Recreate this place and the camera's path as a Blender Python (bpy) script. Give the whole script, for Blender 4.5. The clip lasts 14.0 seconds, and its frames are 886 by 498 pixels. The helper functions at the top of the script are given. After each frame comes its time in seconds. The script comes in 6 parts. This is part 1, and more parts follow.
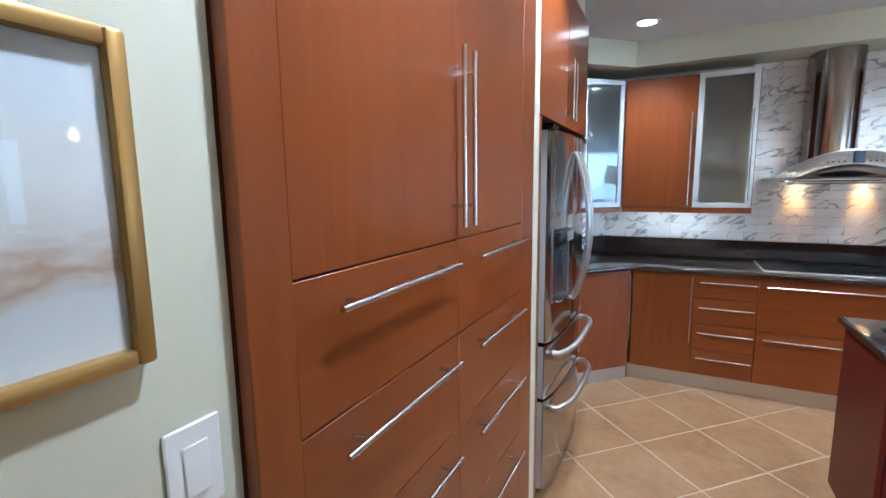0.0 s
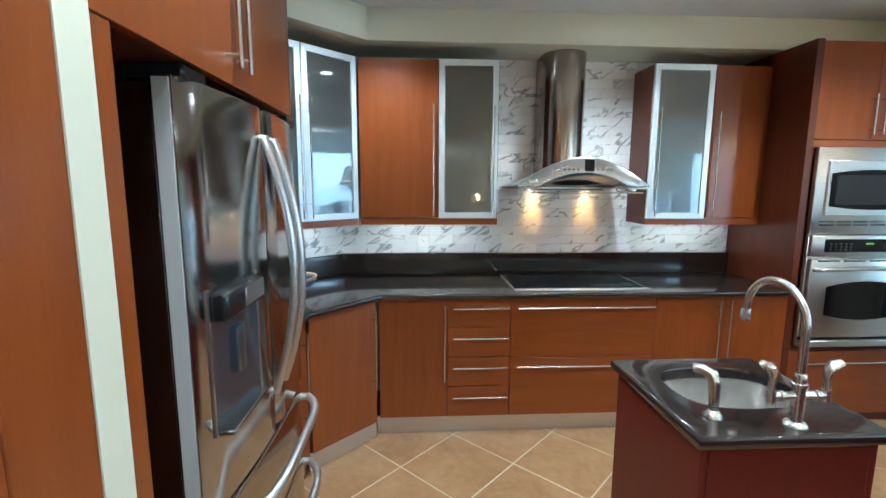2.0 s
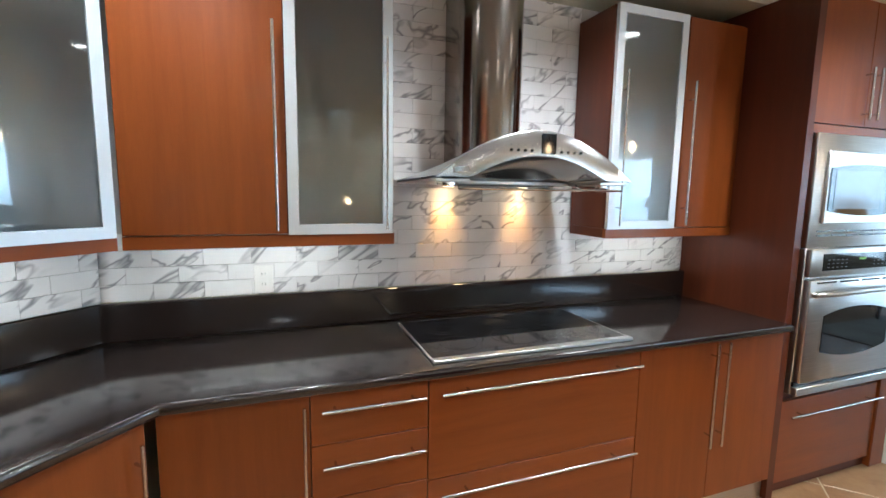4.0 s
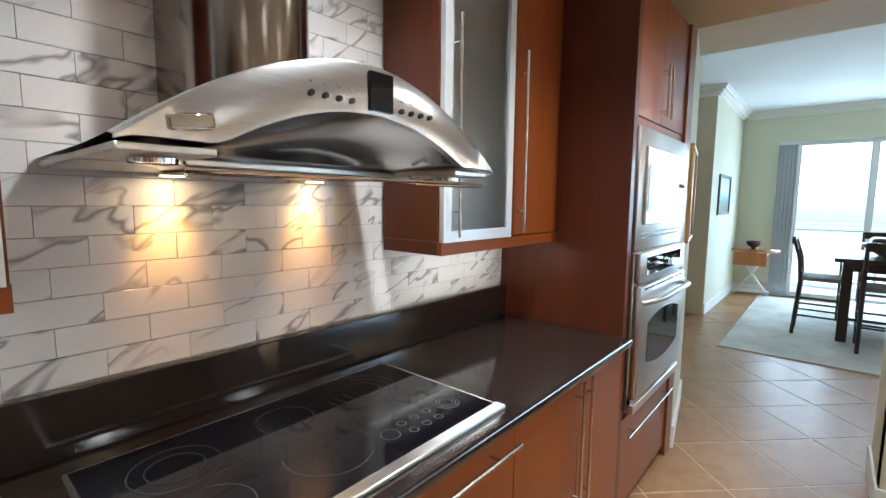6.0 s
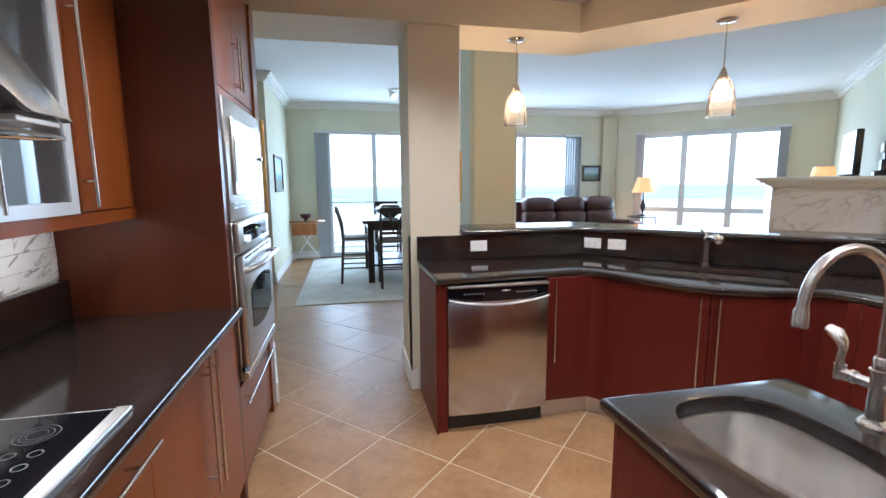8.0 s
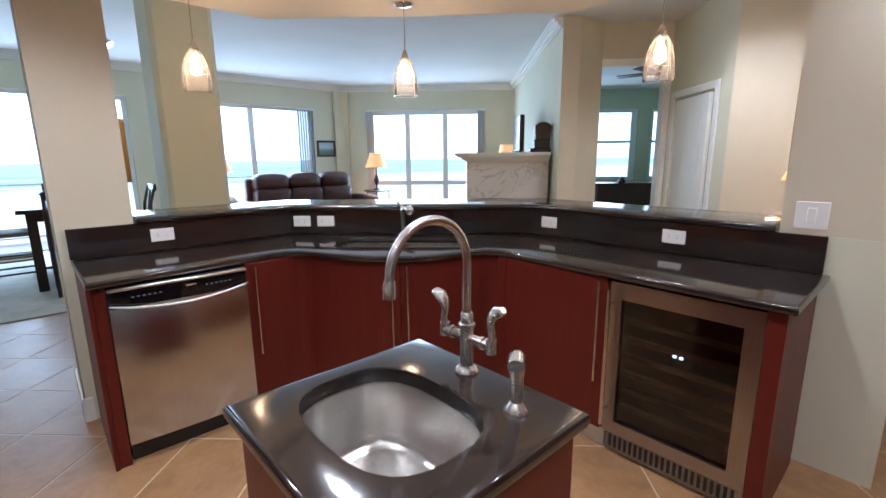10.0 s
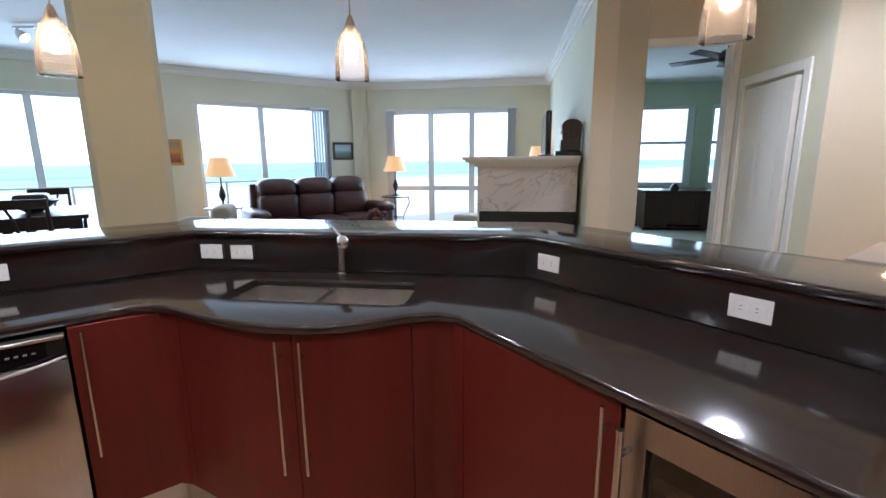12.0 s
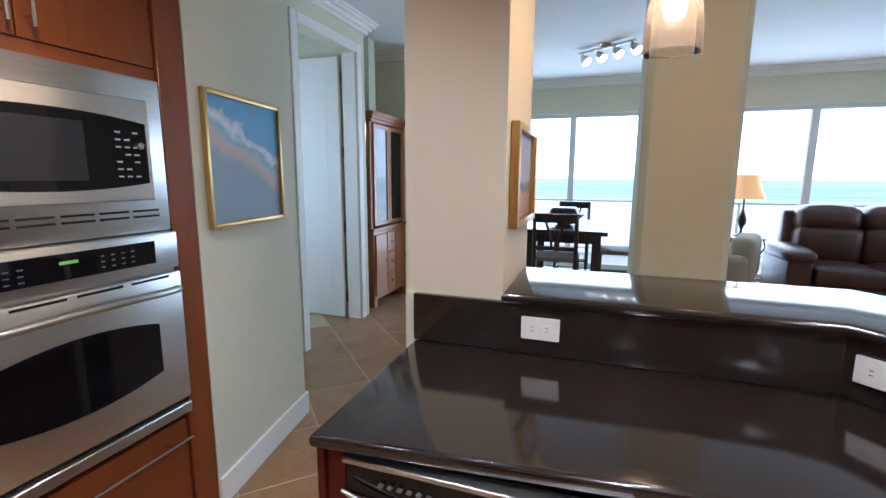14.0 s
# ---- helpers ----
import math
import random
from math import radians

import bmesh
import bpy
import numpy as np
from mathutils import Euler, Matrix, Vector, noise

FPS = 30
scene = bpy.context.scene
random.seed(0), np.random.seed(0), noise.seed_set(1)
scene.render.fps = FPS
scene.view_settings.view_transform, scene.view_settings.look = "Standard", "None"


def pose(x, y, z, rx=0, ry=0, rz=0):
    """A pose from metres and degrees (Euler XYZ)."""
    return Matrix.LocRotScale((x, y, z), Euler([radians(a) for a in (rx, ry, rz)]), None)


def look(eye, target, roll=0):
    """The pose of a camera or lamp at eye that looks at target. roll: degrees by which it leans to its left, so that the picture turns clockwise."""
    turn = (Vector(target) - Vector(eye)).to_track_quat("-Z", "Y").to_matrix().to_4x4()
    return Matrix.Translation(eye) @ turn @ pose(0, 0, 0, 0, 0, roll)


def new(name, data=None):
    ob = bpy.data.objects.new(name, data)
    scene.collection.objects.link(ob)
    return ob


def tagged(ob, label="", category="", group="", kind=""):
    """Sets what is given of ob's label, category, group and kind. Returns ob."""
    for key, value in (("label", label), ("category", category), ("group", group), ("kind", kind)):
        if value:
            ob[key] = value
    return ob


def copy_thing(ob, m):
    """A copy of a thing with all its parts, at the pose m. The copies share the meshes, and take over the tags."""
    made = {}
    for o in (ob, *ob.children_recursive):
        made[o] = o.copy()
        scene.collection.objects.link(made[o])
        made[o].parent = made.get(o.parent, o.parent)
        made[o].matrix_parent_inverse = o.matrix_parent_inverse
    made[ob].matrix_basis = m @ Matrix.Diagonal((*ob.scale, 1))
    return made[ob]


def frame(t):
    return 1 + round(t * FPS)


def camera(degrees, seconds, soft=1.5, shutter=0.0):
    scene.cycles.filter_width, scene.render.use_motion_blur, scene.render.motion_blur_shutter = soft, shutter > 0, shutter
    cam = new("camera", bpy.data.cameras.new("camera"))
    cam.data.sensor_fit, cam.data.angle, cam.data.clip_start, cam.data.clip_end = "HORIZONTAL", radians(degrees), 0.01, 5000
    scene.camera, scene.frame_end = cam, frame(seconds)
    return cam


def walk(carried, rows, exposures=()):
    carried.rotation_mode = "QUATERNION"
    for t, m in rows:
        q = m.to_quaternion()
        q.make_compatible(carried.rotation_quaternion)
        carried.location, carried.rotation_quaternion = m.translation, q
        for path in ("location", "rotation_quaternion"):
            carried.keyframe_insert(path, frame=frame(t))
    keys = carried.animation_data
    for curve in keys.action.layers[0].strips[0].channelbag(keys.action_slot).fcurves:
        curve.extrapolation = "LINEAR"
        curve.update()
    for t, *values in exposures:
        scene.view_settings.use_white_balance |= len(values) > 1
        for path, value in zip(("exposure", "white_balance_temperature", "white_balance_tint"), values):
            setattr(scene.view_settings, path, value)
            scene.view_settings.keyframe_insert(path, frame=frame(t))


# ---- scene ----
cam = camera(89.0, 14.0)
PATH = [
    (0, (0.417, 0.476, 1.535), (-0.490, 2.237, 1.256), -0.7),
    (0.5, (0.381, 0.758, 1.553), (-0.250, 2.636, 1.273), -0.4),
    (1, (0.341, 1.020, 1.551), (-0.009, 2.969, 1.270), -0.1),
    (1.5, (0.334, 1.258, 1.557), (0.238, 3.235, 1.279), 0.2),
    (2, (0.390, 1.528, 1.563), (0.504, 3.504, 1.280), 0.3),
    (2.5, (0.420, 1.807, 1.568), (0.706, 3.767, 1.286), 0.4),
    (2.7, (0.428, 1.925, 1.562), (0.774, 3.872, 1.281), 0.5),
    (4.8, (0.600, 3.234, 1.489), (1.529, 4.991, 1.258), 0.8),
    (5, (0.638, 3.315, 1.490), (1.644, 5.026, 1.258), 0.8),
    (5.5, (0.763, 3.485, 1.478), (2.009, 5.034, 1.254), 0.8),
    (6, (0.834, 3.562, 1.480), (2.346, 4.855, 1.266), 0.6),
    (6.5, (0.837, 3.618, 1.475), (2.597, 4.545, 1.265), 0.3),
    (7, (0.819, 3.681, 1.463), (2.746, 4.165, 1.238), 0.1),
    (7.5, (0.782, 3.701, 1.438), (2.766, 3.714, 1.188), -0.2),
    (8, (0.740, 3.696, 1.426), (2.677, 3.285, 1.140), -0.4),
    (8.5, (0.709, 3.664, 1.414), (2.535, 2.911, 1.093), -0.4),
    (9, (0.688, 3.602, 1.411), (2.375, 2.587, 1.058), -0.5),
    (9.2, (0.685, 3.565, 1.412), (2.313, 2.461, 1.047), -0.5),
    (11.3, (0.908, 2.750, 1.448), (2.275, 1.350, 1.036), -0.6),
    (11.5, (0.967, 2.628, 1.448), (2.373, 1.266, 1.037), -0.5),
    (12, (1.122, 2.385, 1.453), (2.699, 1.219, 1.062), -0.5),
    (12.5, (1.389, 2.265, 1.448), (3.176, 1.448, 1.079), -0.5),
    (13, (1.672, 2.266, 1.459), (3.612, 1.924, 1.114), -0.2),
    (13.5, (2.009, 2.374, 1.477), (3.971, 2.579, 1.152), 0.0),
    (14, (2.320, 2.664, 1.473), (4.185, 3.310, 1.153), 0.3),
]

# time, stops, kelvin, tint
EXPOSURES = [(0.0, 0.55, 4600, 4), (1.0, 0.72, 4600, -4), (1.7, 0.62, 4650, -6), (2.5, 0.55, 4780, -3), (5.0, 0.58, 5350, 5), (6.5, 0.55, 5400, 5), (8.0, 0.42, 5250, 11), (9.0, 0.25, 5200, 13), (11.5, 0.18, 5150, 12), (12.5, -0.02, 5200, 14), (13.0, -0.12, 5200, 14), (13.5, -0.08, 5250, 14), (14.0, 0.08, 5250, 14)]
walk(cam, [(t, look(eye, target, roll)) for t, eye, target, roll in PATH], EXPOSURES)

# ---- world, sun and large lights ----
world = bpy.data.worlds.new("sky")
scene.world = world
world.use_nodes = True
_wn = world.node_tree.nodes
_sky = _wn.new("ShaderNodeTexSky")
_sky.sky_type = "NISHITA"
_sky.sun_disc = False
_sky.sun_elevation = radians(52)
_sky.sun_rotation = radians(250)
_sky.air_density = 1.0
_sky.dust_density = 2.5
world.node_tree.links.new(_sky.outputs[0], _wn["Background"].inputs[0])
_wn["Background"].inputs[1].default_value = 0.15

_sun = bpy.data.lights.new("sun", "SUN")
_sun.energy, _sun.angle, _sun.color = 3.0, radians(0.6), (1.0, 0.95, 0.88)
sun = new("sun", _sun)
sun.matrix_world = look((-30, -12, 42), (0, 0, 0))


def area(name, eye, target, w, h, power, colour=(1, 1, 1)):
    d = bpy.data.lights.new(name, "AREA")
    d.shape, d.size, d.size_y, d.energy, d.color = "RECTANGLE", w, h, power, colour
    o = new(name, d)
    o.matrix_world = look(eye, target)
    return o


def spot(name, eye, target, power, angle, colour, radius=0.03, blend=0.6):
    d = bpy.data.lights.new(name, "SPOT")
    d.energy, d.spot_size, d.spot_blend, d.color, d.shadow_soft_size = power, radians(angle), blend, colour, radius
    o = new(name, d)
    o.matrix_world = look(eye, target)
    return o


def point(name, eye, power, colour, radius=0.03):
    d = bpy.data.lights.new(name, "POINT")
    d.energy, d.color, d.shadow_soft_size = power, colour, radius
    o = new(name, d)
    o.location = eye
    return o


DAY = (0.74, 0.90, 1.0)
WARM = (1.0, 0.80, 0.58)
# sky light in the window openings
area("window_light_dining", (9.75, 3.1, 1.25), (0, 3.1, 1.0), 2.3, 2.3, 66, DAY)
area("window_light_living", (9.75, 0.1, 1.25), (0, 0.1, 1.0), 2.3, 2.3, 66, DAY)
area("window_light_bay", (8.45, -3.25, 1.3), (3.0, 2.2, 1.0), 2.4, 2.2, 66, DAY)
area("window_light_office", (6.75, -6.15, 1.5), (3.0, -2.4, 1.0), 2.2, 1.4, 35, DAY)
# recessed cans of the kitchen
CANS = [(0.18, 4.02), (1.62, 4.02), (2.85, 3.55), (0.18, 2.35), (1.62, 2.35), (2.75, 2.35)]
for _x, _y in CANS:
    spot("can_light", (_x, _y, 2.585), (_x, _y, 0), 60, 130, (1.0, 0.91, 0.80), 0.045, 0.8)

from mathutils.geometry import tessellate_polygon

# added cans, placed to brighten the pantry and the foyer
FILL_CANS = [(0.46, 1.12, 2.62), (2.05, -0.70, 2.95)]
for _x, _y, _z in FILL_CANS:
    spot("can_light", (_x, _y, _z - 0.035), (_x, _y, 0), 62 if _z < 2.8 else 100, 140, (1.0, 0.93, 0.85), 0.045, 0.8)
# added fill for the room behind the open door; no window is seen
area("fill_light_bedroom", (4.75, 6.3, 1.6), (8.0, 6.0, 1.2), 1.2, 1.3, 17, DAY)

# ---- materials ----


def material(name, colour, rough=0.5, metal=0.0, spec=0.5):
    m = bpy.data.materials.new(name)
    m.use_nodes = True
    b = m.node_tree.nodes["Principled BSDF"]
    b.inputs["Base Color"].default_value = (*colour, 1)
    b.inputs["Roughness"].default_value = rough
    b.inputs["Metallic"].default_value = metal
    b.inputs["Specular IOR Level"].default_value = spec
    return m


def nodes(m):
    return m.node_tree.nodes, m.node_tree.links, m.node_tree.nodes["Principled BSDF"]


def coords(m, scale=(1, 1, 1), kind="Object", jitter=False):
    n, l, b = nodes(m)
    tc = n.new("ShaderNodeTexCoord")
    mp = n.new("ShaderNodeMapping")
    mp.inputs["Scale"].default_value = scale
    l.new(tc.outputs[kind], mp.inputs[0])
    if jitter:
        oi = n.new("ShaderNodeObjectInfo")
        mul = n.new("ShaderNodeVectorMath")
        mul.operation = "SCALE"
        comb = n.new("ShaderNodeCombineXYZ")
        for k in range(3):
            l.new(oi.outputs["Random"], comb.inputs[k])
        l.new(comb.outputs[0], mul.inputs[0])
        mul.inputs["Scale"].default_value = 37.0
        l.new(mul.outputs[0], mp.inputs["Location"])
    return mp.outputs[0]


def noise_tex(m, vec, scale, detail=4, rough=0.55, dist=0.0):
    n, l, b = nodes(m)
    t = n.new("ShaderNodeTexNoise")
    t.inputs["Scale"].default_value = scale
    t.inputs["Detail"].default_value = detail
    t.inputs["Roughness"].default_value = rough
    t.inputs["Distortion"].default_value = dist
    l.new(vec, t.inputs["Vector"])
    return t.outputs["Fac"]


def ramp(m, fac, stops):
    n, l, b = nodes(m)
    r = n.new("ShaderNodeValToRGB")
    e = r.color_ramp.elements
    while len(e) < len(stops):
        e.new(0.5)
    for k, (p, c) in enumerate(stops):
        e[k].position, e[k].color = p, (*c, 1)
    l.new(fac, r.inputs[0])
    return r.outputs[0]


def mix(m, fac, a, b2, mode="MIX"):
    n, l, b = nodes(m)
    x = n.new("ShaderNodeMix")
    x.data_type, x.blend_type = "RGBA", mode
    for s, v in ((0, fac), (6, a), (7, b2)):
        if isinstance(v, (int, float)):
            x.inputs[s].default_value = v
        elif isinstance(v, tuple):
            x.inputs[s].default_value = (*v, 1)
        else:
            l.new(v, x.inputs[s])
    return x.outputs[2]


def bump(m, height, strength=0.1, dist=0.01):
    n, l, b = nodes(m)
    k = n.new("ShaderNodeBump")
    k.inputs["Strength"].default_value, k.inputs["Distance"].default_value = strength, dist
    l.new(height, k.inputs["Height"])
    l.new(k.outputs[0], b.inputs["Normal"])


def colour_to(m, socket):
    n, l, b = nodes(m)
    l.new(socket, b.inputs["Base Color"])


def rough_to(m, fac, lo, hi):
    n, l, b = nodes(m)
    r = n.new("ShaderNodeMapRange")
    r.inputs[3].default_value, r.inputs[4].default_value = lo, hi
    l.new(fac, r.inputs[0])
    l.new(r.outputs[0], b.inputs["Roughness"])


def wood(name, dark, light, rough=0.32, along="z", coat=0.0):
    m = material(name, light, rough)
    s = {"z": (9, 9, 0.7), "x": (0.7, 9, 9), "y": (9, 0.7, 9)}[along]
    v = coords(m, s, jitter=True)
    grain = noise_tex(m, v, 2.2, 6, 0.6, 0.6)
    fine = noise_tex(m, coords(m, tuple(6 * k for k in s), jitter=True), 3.0, 3, 0.6)
    big = noise_tex(m, coords(m, (1, 1, 1), jitter=True), 1.3, 2, 0.5)
    c = ramp(m, grain, [(0.3, dark), (0.72, light)])
    c = mix(m, 0.16, c, ramp(m, fine, [(0.35, dark), (0.7, light)]))
    c = mix(m, 0.18, c, ramp(m, big, [(0.3, dark), (0.7, light)]))
    colour_to(m, c)
    rough_to(m, grain, rough * 0.85, rough * 1.2)
    bump(m, fine, 0.04, 0.001)
    m.node_tree.nodes["Principled BSDF"].inputs["Coat Weight"].default_value = coat
    m.node_tree.nodes["Principled BSDF"].inputs["Specular IOR Level"].default_value = 0.28
    m.node_tree.nodes["Principled BSDF"].inputs["Coat Roughness"].default_value = 0.16
    return m


def paint(name, colour, rough=0.75, grain=0.05):
    m = material(name, colour, rough, 0, 0.3)
    a = noise_tex(m, coords(m), 1.1, 3, 0.5)
    b = noise_tex(m, coords(m), 160, 2, 0.6)
    lo = tuple(c * 0.93 for c in colour)
    colour_to(m, ramp(m, a, [(0.3, lo), (0.7, colour)]))
    bump(m, b, grain, 0.002)
    return m


def brushed(name, colour, rough=0.28, along=(1, 60, 60), dark=0.8):
    m = material(name, colour, rough, 1.0)
    f = noise_tex(m, coords(m, along), 6.0, 3, 0.6)
    g = noise_tex(m, coords(m), 2.5, 3, 0.5)
    lo = tuple(c * dark for c in colour)
    colour_to(m, ramp(m, f, [(0.3, lo), (0.7, colour)]))
    rough_to(m, g, rough * 0.96, rough * 1.05)
    bump(m, f, 0.015, 0.0003)
    return m


CHERRY = wood("cherry_wood", (0.166, 0.039, 0.0065), (0.234, 0.061, 0.0098), 0.34, "z", 0.34)
CHERRY_H = wood("cherry_wood_cross", (0.166, 0.039, 0.0065), (0.234, 0.061, 0.0098), 0.34, "x", 0.34)
# same cherry, with the shade on cabinet sides and bodies put into the colour
CHERRY_SHADED = wood("cherry_wood_shaded", (0.068, 0.015, 0.005), (0.098, 0.022, 0.007), 0.38, "z", 0.2)
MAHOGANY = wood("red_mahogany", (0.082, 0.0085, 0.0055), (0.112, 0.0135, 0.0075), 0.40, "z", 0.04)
MAPLE = wood("pale_maple", (0.36, 0.30, 0.22), (0.48, 0.42, 0.33), 0.5)
DARKWOOD = wood("espresso_wood", (0.018, 0.010, 0.007), (0.045, 0.024, 0.016), 0.35, "z", 0.2)
DESKWOOD = wood("walnut_wood", (0.03, 0.012, 0.007), (0.075, 0.028, 0.015), 0.4, "z", 0.2)
OAK = wood("honey_wood", (0.30, 0.105, 0.032), (0.46, 0.185, 0.062), 0.35, "z", 0.3)
STEEL = brushed("brushed_steel", (0.68, 0.665, 0.64), 0.34, (1, 1, 70))
STEEL_V = brushed("brushed_steel_upright", (0.58, 0.57, 0.56), 0.20, (70, 70, 1))
FRIDGE_STEEL = brushed("polished_door_steel", (0.47, 0.455, 0.44), 0.13, (90, 90, 0.6), 0.9)
STEEL_DARK = brushed("dark_steel", (0.30, 0.29, 0.28), 0.25, (70, 70, 1))
SATIN = material("satin_nickel", (0.60, 0.57, 0.535), 0.26, 1.0)
CHROME = material("chrome", (0.85, 0.85, 0.86), 0.08, 1.0)
ALU = material("aluminium_frame", (0.72, 0.76, 0.78), 0.42, 0.6)
BLACK = material("black_plastic", (0.012, 0.012, 0.013), 0.25)
BLACK_GLASS = material("black_glass", (0.006, 0.006, 0.008), 0.04, 0, 0.38)
GREY_RING = material("burner_print", (0.032, 0.032, 0.035), 0.2)
WHITE_PLASTIC = material("white_plastic", (0.80, 0.79, 0.76), 0.35)
WHITE_PRINT = material("white_print", (0.42, 0.42, 0.42), 0.5)
DARK_GAP = material("dark_gap", (0.012, 0.008, 0.006), 0.8)
WALL = paint("pale_yellow_paint", (0.66, 0.645, 0.50))
WALL_TAN = paint("warm_cream_paint", (0.66, 0.59, 0.45))
WALL_OFFICE = paint("pale_green_paint", (0.58, 0.66, 0.52))
WHITE_TRIM = paint("white_trim_paint", (0.82, 0.82, 0.78), 0.4, 0.01)
CEILING = paint("white_ceiling_paint", (0.72, 0.73, 0.72), 0.9, 0.12)
CARPET = paint("beige_carpet", (0.55, 0.52, 0.44), 0.95, 0.6)


def granite(name):
    m = material(name, (0.012, 0.010, 0.010), 0.07, 0, 0.95)
    f = noise_tex(m, coords(m), 230, 3, 0.7)
    g = noise_tex(m, coords(m), 38, 4, 0.65)
    c = ramp(m, f, [(0.45, (0.014, 0.0100, 0.0090)), (0.66, (0.028, 0.020, 0.017)), (0.80, (0.06, 0.048, 0.042))])
    c = mix(m, 0.35, c, ramp(m, g, [(0.35, (0.009, 0.007, 0.0065)), (0.75, (0.034, 0.025, 0.022))]))
    colour_to(m, c)
    rough_to(m, g, 0.07, 0.15)
    return m


GRANITE = granite("dark_brown_granite")


def marble(name, base=(0.82, 0.81, 0.80), jitter=True, scale=1.0, vein_colour=(0.27, 0.265, 0.275)):
    m = material(name, base, 0.16)
    v = coords(m, (scale, scale, scale), jitter=jitter)
    n, l, b = nodes(m)
    # veins run on a slant
    turn = n.new("ShaderNodeVectorRotate"); turn.rotation_type = "Y_AXIS"
    turn.inputs["Angle"].default_value = radians(32)
    l.new(v, turn.inputs["Vector"])
    pull = n.new("ShaderNodeVectorMath"); pull.operation = "MULTIPLY"
    pull.inputs[1].default_value = (0.55, 1.0, 1.5)
    l.new(turn.outputs[0], pull.inputs[0])
    v = pull.outputs[0]
    w = noise_tex(m, v, 5.0, 3, 0.5, 0.5)
    # thin veins where the noise crosses its middle
    sub = n.new("ShaderNodeMath"); sub.operation = "SUBTRACT"; sub.inputs[1].default_value = 0.5
    l.new(w, sub.inputs[0])
    ab = n.new("ShaderNodeMath"); ab.operation = "ABSOLUTE"
    l.new(sub.outputs[0], ab.inputs[0])
    mask = noise_tex(m, v, 3.1, 2, 0.5)
    vein = ramp(m, ab.outputs[0], [(0.0, (1, 1, 1)), (0.008, (0.75, 0.75, 0.75)), (0.030, (0, 0, 0))])
    mk = ramp(m, mask, [(0.37, (0, 0, 0)), (0.52, (1, 1, 1))])
    fac = mix(m, 1.0, vein, mk, "MULTIPLY")
    cloud = ramp(m, noise_tex(m, v, 2.2, 4, 0.55), [(0.3, tuple(c * 0.86 for c in base)), (0.65, base)])
    colour_to(m, mix(m, fac, cloud, vein_colour))
    return m


MARBLE = marble("marble_tile")
MARBLE_SLAB = marble("marble_slab", (0.74, 0.72, 0.70), False, 0.8, (0.46, 0.45, 0.44))
GROUT = paint("pale_grout", (0.50, 0.48, 0.455), 0.9)


def floor_tile():
    m = material("beige_floor_tile", (0.5, 0.36, 0.22), 0.30)
    v = coords(m, jitter=True)
    a = noise_tex(m, v, 3.5, 5, 0.62, 0.8)
    b = noise_tex(m, v, 22, 4, 0.6)
    c = ramp(m, a, [(0.26, (0.195, 0.092, 0.034)), (0.48, (0.305, 0.160, 0.064)), (0.75, (0.375, 0.220, 0.100))])
    c = mix(m, 0.2, c, ramp(m, b, [(0.35, (0.14, 0.082, 0.04)), (0.65, (0.32, 0.225, 0.13))]))
    colour_to(m, c)
    rough_to(m, a, 0.30, 0.46)
    bump(m, b, 0.05, 0.002)
    return m


FLOOR_TILE = floor_tile()
FLOOR_GROUT = paint("floor_grout", (0.52, 0.42, 0.29), 0.40)


def glass(name, colour=(1, 1, 1), rough=0.0, ior=1.45):
    m = material(name, colour, rough)
    b = m.node_tree.nodes["Principled BSDF"]
    b.inputs["Transmission Weight"].default_value = 1.0
    b.inputs["IOR"].default_value = ior
    return m


GLASS = glass("clear_glass", (0.97, 0.99, 0.99), 0.0)
FROST = glass("frosted_glass", (0.70, 0.76, 0.76), 0.28)
FROST.node_tree.nodes["Principled BSDF"].inputs["Coat Weight"].default_value = 1.0
FROST.node_tree.nodes["Principled BSDF"].inputs["Coat Roughness"].default_value = 0.025
FROST.node_tree.nodes["Principled BSDF"].inputs["Coat IOR"].default_value = 1.75


def clear_pane():
    # thin window pane: mostly see-through with a faint mirror
    m = bpy.data.materials.new("window_pane")
    m.use_nodes = True
    n, l = m.node_tree.nodes, m.node_tree.links
    n.remove(n["Principled BSDF"])
    tr, gl, mx, fr = n.new("ShaderNodeBsdfTransparent"), n.new("ShaderNodeBsdfGlossy"), n.new("ShaderNodeMixShader"), n.new("ShaderNodeFresnel")
    gl.inputs["Roughness"].default_value = 0.0
    fr.inputs[0].default_value = 1.3
    l.new(fr.outputs[0], mx.inputs[0])
    l.new(tr.outputs[0], mx.inputs[1])
    l.new(gl.outputs[0], mx.inputs[2])
    l.new(mx.outputs[0], n["Material Output"].inputs[0])
    return m


PANE = clear_pane()


def glow(name, colour, strength):
    m = material(name, colour, 0.5)
    b = m.node_tree.nodes["Principled BSDF"]
    b.inputs["Emission Color"].default_value = (*colour, 1)
    b.inputs["Emission Strength"].default_value = strength
    return m


CAN_GLOW = glow("can_lamp", (1.0, 0.90, 0.76), 14)
BULB_GLOW = glow("bulb", (1.0, 0.62, 0.30), 34)
HOOD_GLOW = glow("hood_lamp", (1.0, 0.62, 0.28), 30)
LED_GLOW = glow("blue_white_led", (0.7, 0.8, 1.0), 2.2)
GREEN_GLOW = glow("green_display", (0.25, 0.5, 0.1), 0.12)
SHADE_GLOW = glow("lit_lampshade", (0.85, 0.46, 0.18), 0.6)

